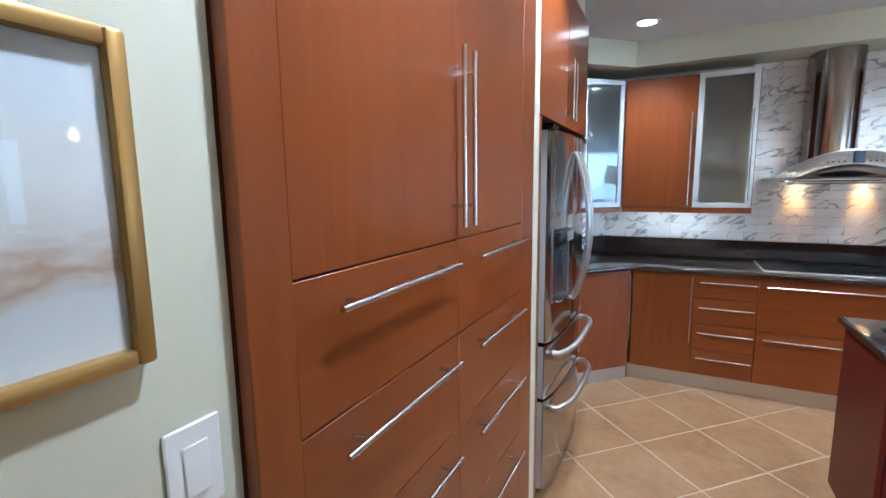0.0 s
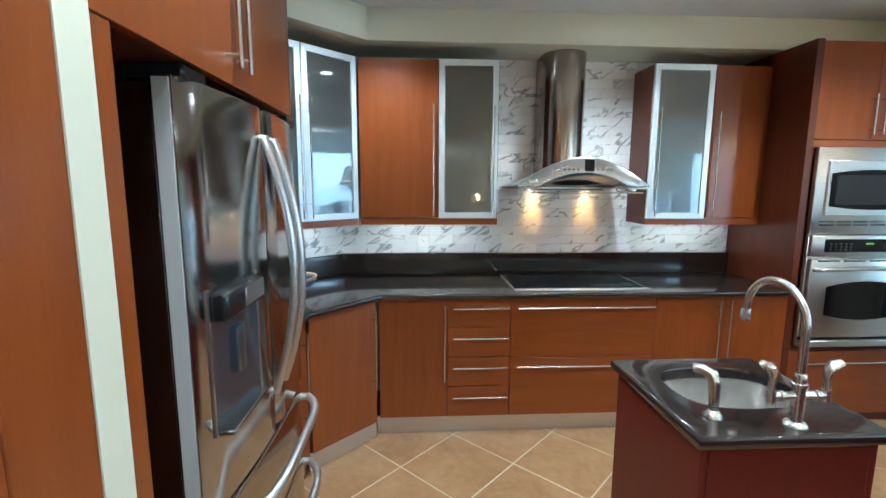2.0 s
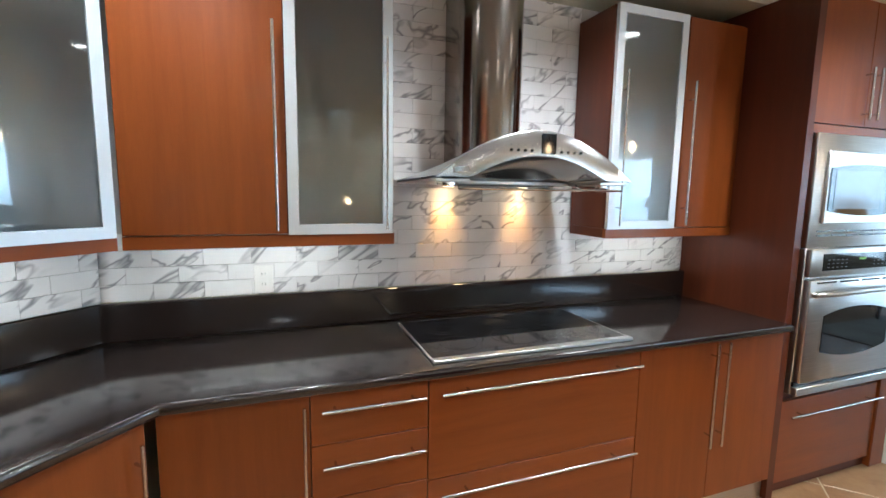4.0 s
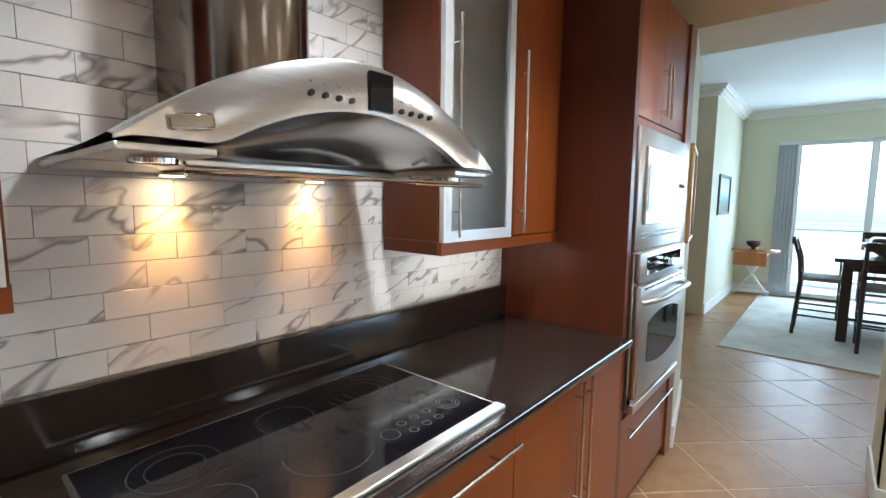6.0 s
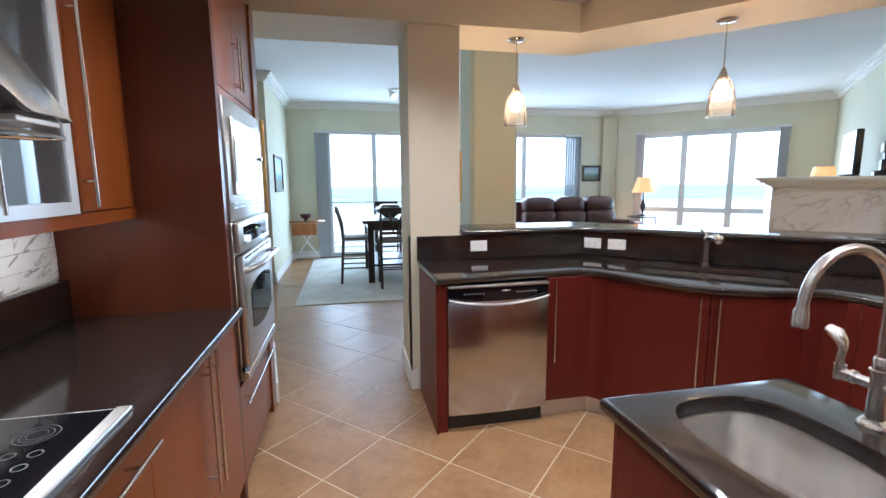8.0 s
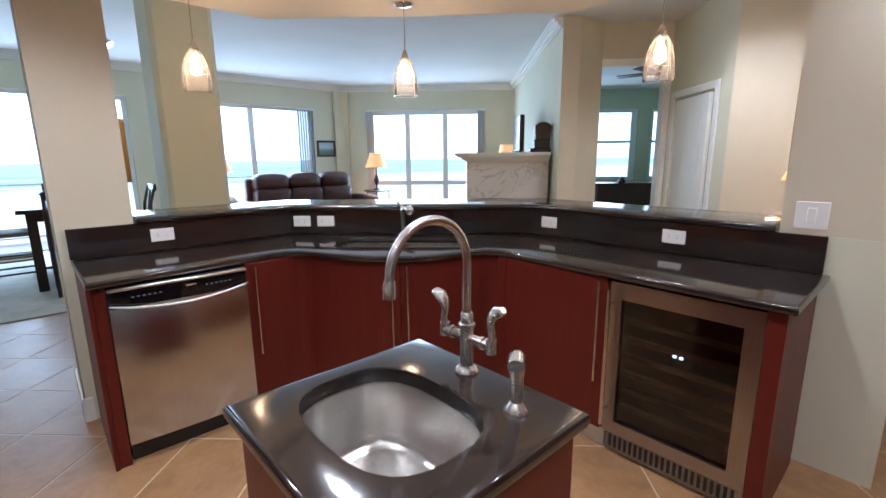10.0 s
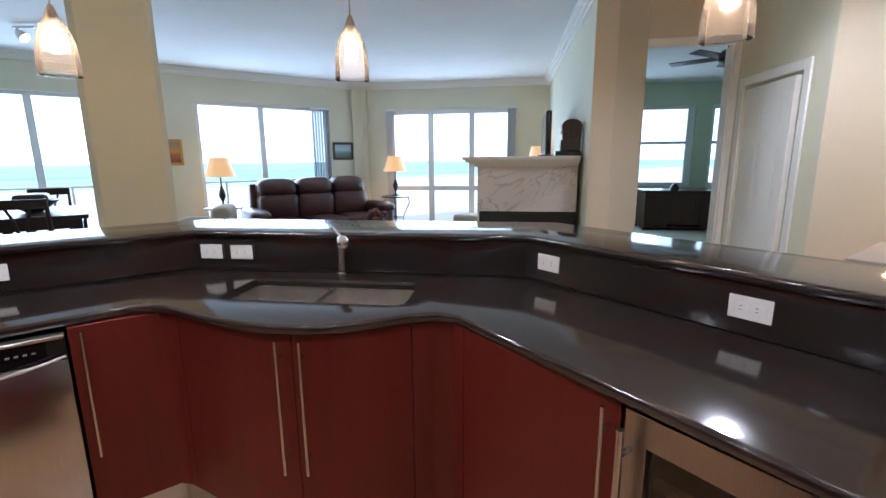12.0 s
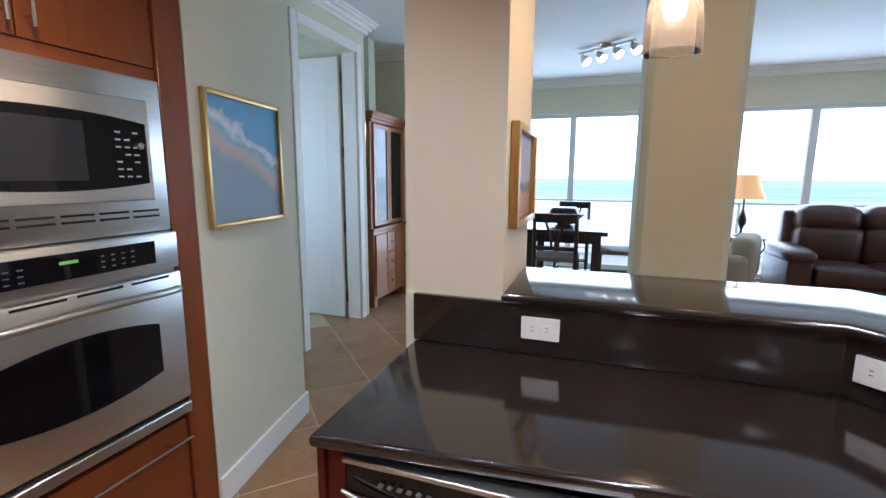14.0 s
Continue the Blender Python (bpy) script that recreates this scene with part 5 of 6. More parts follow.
def run(name, pts, width, z0, z1, mat, label, bevel=0.004):
    return structure(name, prism(bmesh.new(), strip(pts, width), z0, z1, bevel, 1), mat, label, "trim")


run("baseboard_hall", [(4.53, 4.945), (4.53, 4.335), (3.710, 4.193)], 0.016, 0.0, 0.14, WHITE_TRIM, "white baseboard")
run("baseboard_column", [(3.722, 3.25), (3.722, 3.287), (4.212, 3.287), (4.212, 2.943)], 0.014, 0.0, 0.14, WHITE_TRIM, "white baseboard round the column")
run("baseboard_dining", [(7.565, 4.75), (9.84, 4.75)], -0.015, 0.0, 0.14, WHITE_TRIM, "white baseboard")
run("baseboard_east", [(EAST, 4.735), (EAST, 4.26)], -0.015, 0.0, 0.14, WHITE_TRIM, "white baseboard")
run("baseboard_east_2", [(EAST, 1.97), (EAST, 1.06)], -0.015, 0.0, 0.14, WHITE_TRIM, "white baseboard")


def crown(name, pts, side):
    """Stepped crown moulding along pts, at the ceiling."""
    bm = bmesh.new()
    for w, z0, z1 in ((0.03, CEIL - 0.115, CEIL - 0.085), (0.06, CEIL - 0.085, CEIL - 0.05), (0.095, CEIL - 0.05, CEIL - 0.022), (0.115, CEIL - 0.022, CEIL)):
        prism(bm, strip(pts, w * side), z0, z1 + 0.0001)
    return structure(name, bm, WHITE_TRIM, "white stepped crown moulding", "trim")


crown("crown_east", [(4.60, 4.95), (6.50, 4.95), (6.50, 5.42), (7.55, 5.42), (7.55, 4.75), (EAST, 4.75), (EAST, -2.0), CORNER_A, (3.80, -1.32)], -1)
structure("pilaster_corner", P([(EAST, -1.78), (EAST - 0.07, -1.78), (EAST - 0.07, -1.99), (EAST - 0.14, -2.06), (EAST - 0.10, -2.10), (EAST, -2.0)], 0, CEIL - 0.115), WALL, "narrow pale yellow pilaster in the corner", "column")

# ---- windows ----
WIN_FRAME = material("white_window_frame", (0.74, 0.77, 0.78), 0.4)
BLIND = paint("grey_vertical_blind", (0.64, 0.66, 0.68), 0.85)


def window(name, at, rz, w, z0, z1, posts, bars, fw=0.06, label="white framed window with a sea view"):
    """Local x along the opening, y outward."""
    c = thing(name, at, rz, label, "window", "", "structure")
    bm = bmesh.new()
    for a in ((0, fw, z0, z1), (w - fw, w, z0, z1), (fw, w - fw, z1 - fw, z1), (fw, w - fw, z0, z0 + fw)):
        box(bm, a[0], a[1], 0.06, 0.14, a[2], a[3])
    part("window_frame", bm, WIN_FRAME, c)
    for p, pw in posts:
        part("mullion", B(p - pw / 2, p + pw / 2, 0.065, 0.135, z0 + fw, z1 - fw), WIN_FRAME, c)
    for zb, bw in bars:
        part("transom", B(fw, w - fw, 0.07, 0.13, zb - bw / 2, zb + bw / 2), WIN_FRAME, c)
    xs = [fw] + [p for p, _ in posts] + [w - fw]
    for a, b in zip(xs, xs[1:]):
        g = part("pane", B(a, b, 0.098, 0.103, z0 + fw, z1 - fw), PANE, c)
        g.visible_shadow = False
    part("window_sill", B(0.0, w, 0.0, 0.06, z0 - 0.015, z0 + 0.005), WHITE_TRIM, c)
    part("reveal_head", B(0.0, w, 0.002, 0.06, z1 - 0.012, z1 - 0.001), WHITE_TRIM, c)
    return c


window("window_1", (EAST, 4.25, 0), -90, 2.27, 0.02, 2.45, [(1.12, 0.09)], [])
window("window_2", (EAST, 1.05, 0), -90, 2.35, 0.02, 2.45, [(1.08, 0.09)], [])
BX, BY = 7.19 + 3.22 * S, -4.68 + 3.22 * S
window("window_3", (BX, BY, 0), -135, 2.60, 0.06, 2.45, [(0.88, 0.11), (1.72, 0.11)], [(0.86, 0.09)], 0.10)
wall_with_openings("wall_office_windows", (4.3, -9.0), (7.9, -5.4), 0.18, CEIL, [(0.49, 1.74, 0.85, 2.50), (2.05, 3.53, 0.85, 2.50)], WALL_OFFICE, "pale green office wall with sash windows")
window("window_4", (7.9 - 1.56 * S, -5.4 - 1.56 * S, 0), -135, 1.48, 0.85, 2.50, [(0.30, 0.10), (1.40, 0.10)], [(1.75, 0.06)], 0.07, "white sash window in the office")
window("window_5", (7.9 - 3.35 * S, -5.4 - 3.35 * S, 0), -135, 1.25, 0.85, 2.50, [], [(1.75, 0.06)], 0.07, "white sash window in the office")


def blinds(name, at, rz, w, h, n):
    """A drawn-back stack of vertical slats."""
    c = thing(name, at, rz, "grey vertical blinds drawn back beside the window", "blinds", "drawn-back blinds")
    part("head_rail", B(-0.01, w + 0.01, -0.06, -0.01, h, h + 0.04), WIN_FRAME, c)
    for k in range(n):
        o = part("slat", B(-0.042, 0.042, -0.002, 0.002, 0.015, h), BLIND, c)
        o.matrix_basis = pose((k + 0.5) * w / n, -0.035, 0, 0, 0, 66 + 10 * math.sin(k * 2.1))
    return c


blinds("vertical_blinds", (EAST, 4.24, 0), -90, 0.26, 2.40, 15)
blinds("vertical_blinds", (EAST, -0.92, 0), -90, 0.36, 2.40, 20)
blinds("vertical_blinds", (BX, BY, 0.05), -135, 0.14, 2.36, 8)
blinds("vertical_blinds", (BX - 2.44 * S, BY - 2.44 * S, 0.05), -135, 0.14, 2.36, 8)

# ---- outside: balcony, beach, sea and sky ----
structure("balcony_floor", B(10.06, 11.9, -2.4, 5.6, -0.2, -0.05), paint("pale_concrete", (0.52, 0.53, 0.54), 0.8), "pale concrete balcony floor", "balcony")
c = thing("balcony_railing", (11.75, 1.6, -0.05), 0, "thin white balcony railing with posts", "railing")
part("top_rail", B(-0.02, 0.02, -3.9, 3.9, 1.04, 1.075, bevel=0.005), WHITE_TRIM, c)
part("bottom_rail", B(-0.015, 0.015, -3.9, 3.9, 0.10, 0.13), WHITE_TRIM, c)
for k in range(7):
    part("post", B(-0.02, 0.02, -3.9 + k * 1.29, -3.86 + k * 1.29, 0.0, 1.04), WHITE_TRIM, c)


def ground_material(name, stops, scale, rough):
    m = material(name, stops[0][1], rough)
    f = noise_tex(m, coords(m, scale), 1.0, 5, 0.6)
    colour_to(m, ramp(m, f, stops))
    return m


SAND = ground_material("dry_sand", [(0.3, (0.60, 0.56, 0.48)), (0.7, (0.74, 0.71, 0.63))], (0.02, 0.02, 0.02), 0.9)
SEA = ground_material("teal_sea", [(0.36, (0.28, 0.46, 0.50)), (0.52, (0.36, 0.54, 0.57)), (0.66, (0.44, 0.61, 0.63))], (0.012, 0.002, 1), 0.95)
SEA.node_tree.nodes["Principled BSDF"].inputs["Specular IOR Level"].default_value = 0.05
FOAM = ground_material("surf_foam", [(0.42, (0.30, 0.55, 0.56)), (0.56, (0.85, 0.87, 0.87))], (0.05, 0.006, 1), 0.7)
structure("ground", B(-600, 330, -3000, 3000, -16.2, -15), SAND, "pale dry sand reaching to the surf", "ground")
structure("water", B(329.9, 4200, -4200, 4200, -16.2, -15.03), SEA, "teal sea reaching to the horizon", "water")
bm = bmesh.new()
for x0, x1 in ((318, 352), (372, 392), (430, 440), (520, 528)):
    box(bm, x0, x1, -3000, 3000, -15.6, -14.97)
structure("surf", bm, FOAM, "white lines of surf on the sea", "water")
bm = bmesh.new()
R = 4000
ring = [(R * math.cos(radians(a)), R * math.sin(radians(a))) for a in range(-100, 101, 5)]
for z0, z1 in ((-15, 120), (120, 500), (500, 1400), (1400, 3200)):
    for (xa, ya), (xb, yb) in zip(ring, ring[1:]):
        bm.faces.new([bm.verts.new(p) for p in ((xa, ya, z0), (xb, yb, z0), (xb, yb, z1), (xa, ya, z1))])
SKY = glow("hazy_sky", (0.86, 0.94, 1.0), 1.5)
o = structure("backdrop", bm, SKY, "bright hazy sky over the sea", "sky")

# ---- pictures ----


def art(name, base, bands, seed, slant=0.0):
    """A painted landscape in soft horizontal bands: bands are (height 0..1, colour)."""
    m = material(name, base, 0.6)
    n, l, b = nodes(m)
    tc = n.new("ShaderNodeTexCoord")
    sep = n.new("ShaderNodeSeparateXYZ")
    l.new(tc.outputs["Generated"], sep.inputs[0])
    f = noise_tex(m, tc.outputs["Generated"], 4.0 + seed, 5, 0.6, 0.5)
    add = n.new("ShaderNodeMath")
    add.operation = "MULTIPLY_ADD"
    add.inputs[1].default_value = 0.35
    l.new(f, add.inputs[0])
    l.new(sep.outputs[2], add.inputs[2])
    sub = n.new("ShaderNodeMath")
    sub.operation = "SUBTRACT"
    sub.inputs[1].default_value = 0.175
    l.new(add.outputs[0], sub.inputs[0])
    tilt = n.new("ShaderNodeMath")
    tilt.operation = "MULTIPLY_ADD"
    tilt.inputs[1].default_value = slant
    l.new(sep.outputs[0], tilt.inputs[0])
    l.new(sub.outputs[0], tilt.inputs[2])
    colour_to(m, ramp(m, tilt.outputs[0], bands))
    return m


GOLD = material("gilt_frame", (0.50, 0.32, 0.10), 0.35, 0.7)
DARK_FRAME = material("dark_frame", (0.05, 0.035, 0.025), 0.4)


def picture(at, rz, w, h, fw, frame_mat, art_mat, label, depth=0.025, mat_w=0.0, glazed=False):
    """A framed picture: local x along the wall, y into it; at is its middle."""
    c = thing("picture", at, rz, label, "picture", "wall pictures")
    bm = bmesh.new()
    for a in ((-w / 2, -w / 2 + fw, -h / 2, h / 2), (w / 2 - fw, w / 2, -h / 2, h / 2), (-w / 2 + fw, w / 2 - fw, h / 2 - fw, h / 2), (-w / 2 + fw, w / 2 - fw, -h / 2, -h / 2 + fw)):
        box(bm, a[0], a[1], -depth, 0, a[2], a[3], bevel=0.005, seg=2)
    part("frame", bm, frame_mat, c)
    part("canvas", B(-w / 2 + fw, w / 2 - fw, -0.008, -0.001, -h / 2 + fw, h / 2 - fw), art_mat, c)
    if glazed:
        part("glazing", B(-w / 2 + fw, w / 2 - fw, -0.013, -0.011, -h / 2 + fw, h / 2 - fw), PANE, c, "clear glazing").visible_shadow = False
    return c


BEACH = art("beach_painting", (0.4, 0.5, 0.6), [(0.0, (0.20, 0.27, 0.33)), (0.58, (0.25, 0.32, 0.38)), (0.70, (0.50, 0.39, 0.34)), (0.78, (0.44, 0.44, 0.45)), (0.84, (0.24, 0.40, 0.50)), (0.90, (0.62, 0.68, 0.70)), (0.97, (0.16, 0.36, 0.52)), (1.0, (0.12, 0.36, 0.60))], 0, 0.40)
HOUSE = art("dune_painting", (0.5, 0.5, 0.6), [(0.0, (0.42, 0.26, 0.14)), (0.28, (0.46, 0.34, 0.24)), (0.36, (0.16, 0.16, 0.22)), (0.46, (0.42, 0.46, 0.60)), (1.0, (0.34, 0.44, 0.66))], 2)
COAST = art("coast_painting", (0.3, 0.4, 0.4), [(0.0, (0.10, 0.14, 0.10)), (0.3, (0.16, 0.20, 0.14)), (0.42, (0.14, 0.34, 0.40)), (0.6, (0.50, 0.55, 0.55)), (1.0, (0.30, 0.45, 0.58))], 3)
SUNSET = art("sunset_painting", (0.5, 0.3, 0.1), [(0.0, (0.22, 0.08, 0.03)), (0.4, (0.42, 0.14, 0.04)), (0.55, (0.55, 0.28, 0.08)), (1.0, (0.28, 0.26, 0.18))], 1)
PALE = art("pale_wash_print", (0.7, 0.7, 0.7), [(0.0, (0.66, 0.67, 0.66)), (0.2, (0.58, 0.57, 0.55)), (0.3, (0.42, 0.30, 0.20)), (0.4, (0.62, 0.58, 0.53)), (0.6, (0.68, 0.66, 0.62)), (1.0, (0.62, 0.66, 0.70))], 2)
picture((-0.0845, 0.468, 1.5205), 90, 0.556, 0.333, 0.019, GOLD, PALE, "pale watercolour in a gilt frame behind glass", 0.022, glazed=True)
picture((4.062, 4.2525, 1.533), 9.85, 0.598, 0.580, 0.022, GOLD, BEACH, "beach painting in a thin gilt frame", 0.022)
picture((3.985, 2.9435, 1.475), 0, 0.41, 0.345, 0.026, GOLD, HOUSE, "dune house painting in a gilt frame on the column", 0.03)
picture((EAST - 0.001, -1.565, 1.63), -90, 0.44, 0.345, 0.045, DARK_FRAME, COAST, "small coast painting in a dark frame")
picture((EAST - 0.001, 1.46, 1.60), -90, 0.34, 0.42, 0.045, GOLD, SUNSET, "small orange landscape in a gilt frame")
picture((8.42, 4.749, 1.60), 0, 0.86, 0.56, 0.04, DARK_FRAME, COAST, "dark framed picture on the dining wall")
picture((1.2305, 0.10, 1.57), 90, 0.52, 0.60, 0.05, GOLD, PALE, "gilt framed picture on the foyer wall", 0.034)

# ---- hall and doors ----


def casing(name, at, rz, w, h, label="white door casing"):
    c = thing(name, at, rz, label, "door frame", "", "structure")
    for x0, x1, z0, z1 in ((-0.085, 0.0, 0, h + 0.085), (w, w + 0.085, 0, h + 0.085), (0.0, w, h, h + 0.085)):
        part("casing", B(x0, x1, -0.018, 0.0, z0, z1, bevel=0.005), WHITE_TRIM, c)
    part("jamb", B(0.0, 0.018, 0.0, 0.14, 0, h), WHITE_TRIM, c)
    part("jamb", B(w - 0.018, w, 0.0, 0.14, 0, h), WHITE_TRIM, c)
    return c


def door_leaf(name, at, rz, w, h, panels, hinge_h, label):
    """Hinged at local x = 0."""
    c = thing(name, at, rz, label, "door", "", "structure")
    part("leaf", B(0.0, w, -0.02, 0.02, 0.01, h, bevel=0.002), WHITE_TRIM, c)
    for x0, x1, z0, z1 in panels:
        for y in (-0.0225, 0.0205):
            part("panel", B(x0, x1, y, y + 0.002, z0, z1, bevel=0.0008), WHITE_TRIM, c)
            part("panel", B(x0 + 0.03, x1 - 0.03, y - 0.004 if y < 0 else y + 0.002, y if y < 0 else y + 0.006, z0 + 0.03, z1 - 0.03, bevel=0.002), WHITE_TRIM, c)
    for z in hinge_h:
        part("hinge", T([(-0.006, -0.024, z - 0.05), (-0.006, -0.024, z + 0.05)], 0.009, 10), STEEL_DARK, c, "dark metal hinge")
    return c


casing("door_frame_1", (5.43, 4.95, 0), 0, 0.90, 2.63)
door_leaf("door_1", (6.30, 5.12, 0), 90, 0.84, 2.60, [(0.11, 0.73, 0.20, 0.86), (0.11, 0.73, 1.06, 2.44)], (0.22, 0.95, 1.70, 2.42), "tall white door standing open into the hall")
structure("wall_bedroom", B(4.58, 7.1, 7.3, 7.44, 0, CEIL), WALL_OFFICE, "pale green bedroom wall", "wall")
structure("wall_bedroom_2", B(6.95, 7.1, 5.14, 7.3, 0, CEIL), WALL_OFFICE, "pale green bedroom wall", "wall")
# the opening is unseen, made to go with the bedroom fill
wall_with_openings("wall_bedroom_3", (4.55, 7.44), (4.55, 4.96), 0.14, CEIL, [(0.45, 1.85, 0.9, 2.3)], WALL, "pale yellow bedroom wall")

# foyer and office side
wall_with_openings("wall_office_opening", (3.64, -1.86), (3.04, -2.46), -0.14, CEIL, [(0.02, 0.80, 0, 2.50)], WALL_TAN, "cream wall with an opening to the office")
casing("door_frame_3", (3.64 - 0.02 * S, -1.86 - 0.02 * S, 0), -135, 0.78, 2.46, "white casing round the office opening")
wall_with_openings("wall_closet", (3.04, -2.46), (2.12, -1.60), -0.14, CEIL, [(0.16, 0.98, 0, 2.07)], WALL, "pale yellow angled wall with a closet door")
WA = math.degrees(math.atan2(0.86, -0.92))
c = thing("door_frame_2", (3.04 - 0.92 / 1.2594 * 0.98, -2.46 + 0.86 / 1.2594 * 0.98, 0), WA + 180, "white door casing in the foyer", "door frame", "", "structure")
for x0, x1, z0, z1 in ((-0.075, 0.0, 0, 2.145), (0.82, 0.895, 0, 2.145), (0.0, 0.82, 2.07, 2.145)):
    part("casing", B(x0, x1, 0.0, 0.018, z0, z1, bevel=0.005), WHITE_TRIM, c)
door_leaf("door_2", (3.04 - 0.7305 * 0.175, -2.46 + 0.6829 * 0.175 - 0.05, 0), WA - 4, 0.80, 2.04, [(0.10, 0.36, 0.2, 0.85), (0.44, 0.70, 0.2, 0.85), (0.10, 0.36, 1.0, 1.55), (0.44, 0.70, 1.0, 1.55), (0.10, 0.36, 1.68, 1.92), (0.44, 0.70, 1.68, 1.92)], (0.25, 1.02, 1.80), "white six-panel door standing ajar")
structure("wall_foyer", B(-1.3, 2.13, -1.74, -1.60, 0, CEIL), WALL_TAN, "cream foyer wall", "wall")
structure("wall_foyer_2", B(0.98, 1.230, -0.55, 0.42, 0, SOFFIT), WALL_TAN, "cream wall behind the wall end", "wall")
structure("wall_closet_back", B(1.5, 2.6, -3.4, -3.28, 0, CEIL), WALL, "plain closet wall", "wall")
structure("wall_office_side", P([(2.98, -2.55), (2.84, -2.50), (2.4, -9.1), (4.35, -9.1), (4.3, -9.0), (2.6, -8.95)], 0, CEIL), WALL_OFFICE, "pale green office side wall", "wall")
structure("wall_office_corner", P([(7.33, -4.82), (7.45, -4.75), (8.05, -5.35), (7.9, -5.4)], 0, CEIL), WALL_OFFICE, "pale green office corner", "wall")
structure("floor_office", P([(3.66, -2.02), (7.3, -4.85), (7.9, -5.4), (4.3, -9.0), (2.5, -9.0), (2.95, -2.6)], -0.004, 0.012), CARPET, "pale carpet in the office", "floor")


def desk():
    c = thing("desk", (5.95, -6.20, 0.012), -135, "dark wooden executive desk with panelled front", "desk")
    part("top", B(-0.05, 1.55, -0.04, 0.66, 0.76, 0.80, bevel=0.008), DESKWOOD, c)
    for x0 in (0.0, 1.05):
        p = part("pedestal", B(x0, x0 + 0.45, 0, 0.62, 0.07, 0.76), DESKWOOD, c)
        part("panel", B(x0 + 0.06, x0 + 0.39, -0.012, 0.0, 0.14, 0.69, bevel=0.008), DESKWOOD, p)
    part("modesty_panel", B(0.45, 1.05, 0.02, 0.05, 0.12, 0.76), DESKWOOD, c)
    part("base_rail", B(-0.02, 1.52, -0.02, 0.64, 0.05, 0.075, bevel=0.006), DESKWOOD, c)
    for x in (0.02, 1.48):
        for y in (0.02, 0.60):
            part("foot", L([(0.02, 0), (0.032, 0.02), (0.024, 0.05)], (x, y, 0), 12), DESKWOOD, c)


desk()
c = thing("desk_phone", (5.55, -6.52, 0.812), -135, "small dark object on the office desk", "ornament")
part("body", L([(0.07, 0), (0.09, 0.04), (0.06, 0.10), (0.02, 0.14)], (0, 0, 0), 14), DARKWOOD, c)
c = thing("ceiling_fan", (3.72, -3.85, CEIL), 0, "dark bladed ceiling fan at rest", "fan")
part("rod", T([(0, 0, 0), (0, 0, -0.24)], 0.014, 10), DARKWOOD, c)
part("motor", L([(0.03, -0.40), (0.10, -0.37), (0.11, -0.30), (0.07, -0.24), (0.02, -0.22)], (0, 0, 0), 22), DARKWOOD, c)
for k in range(5):
    o = part("blade", B(0.10, 0.66, -0.065, 0.065, -0.005, 0.005, bevel=0.003), DARKWOOD, c)
    o.matrix_basis = pose(0, 0, -0.32, 10, 0, 72 * k + 10)

# foyer console with lamp
c = thing("foyer_console", (1.48, -0.80, 0), 0, "small grey-topped console table in the foyer", "table")
part("top", B(-0.20, 0.20, -0.35, 0.35, 0.93, 0.965, bevel=0.006), material("grey_top", (0.25, 0.24, 0.23), 0.3), c)
part("apron", B(-0.17, 0.17, -0.32, 0.32, 0.82, 0.93), WHITE_TRIM, c)
for x in (-0.15, 0.15):
    for y in (-0.30, 0.30):
        part("leg", B(x - 0.02, x + 0.02, y - 0.02, y + 0.02, 0, 0.82), WHITE_TRIM, c)


def table_lamp(at, s=1.0, base=DARKWOOD, label="lit table lamp with a tan bell shade"):
    c = thing("table_lamp", at, 0, label, "lamp", "table lamps")
    part("foot", L([(0.085 * s, 0), (0.085 * s, 0.012), (0.05 * s, 0.03), (0.02 * s, 0.05)], (0, 0, 0), 20), base, c)
    part("stem", L([(0.014, 0.045), (0.018, 0.10 * s), (0.05 * s, 0.17 * s), (0.055 * s, 0.22 * s), (0.03 * s, 0.30 * s), (0.014, 0.36 * s), (0.012, 0.50 * s)], (0, 0, 0), 18), base, c, "turned lamp stem")
    prof = [(0.245 * s, 0.50 * s), (0.205 * s, 0.58 * s), (0.165 * s, 0.70 * s), (0.140 * s, 0.81 * s)]
    part("shade", lathe(bmesh.new(), prof + [(r - 0.004, z) for r, z in prof[::-1]], (0, 0, 0), 24, cap=False), SHADE_GLOW, c, "tan fabric shade lit from within", 60)
    return c


table_lamp((9.30, 0.86, 0.70))
table_lamp((8.98, -2.26, 0.74), 0.97)
point("table_lamp_light", (1.42, -0.92, 1.32), 3.0, (1.0, 0.62, 0.32), 0.05)
table_lamp((1.40, -0.92, 0.965), 0.54, WHITE_PLASTIC, "small white lamp with a lit shade")
c = thing("floor_lamp", (6.75, -3.95, 0), 0, "floor lamp with a lit orange shade", "lamp")
part("base", L([(0.14, 0), (0.14, 0.02), (0.02, 0.04)], (0, 0, 0), 20), DARKWOOD, c)
part("pole", T([(0, 0, 0.03), (0, 0, 1.45)], 0.012, 10), DARKWOOD, c)
prof = [(0.20, 1.38), (0.14, 1.66)]
part("shade", lathe(bmesh.new(), prof + [(r - 0.004, z) for r, z in prof[::-1]], (0, 0, 0), 24, cap=False), SHADE_GLOW, c, "lit orange shade", 60)
for p in ((9.30, 0.86, 1.34), (8.98, -2.26, 1.36), (1.50, -0.92, 1.34), (6.75, -3.95, 1.52)):
    point("lamp_light", p, 5, (1.0, 0.60, 0.28), 0.06)


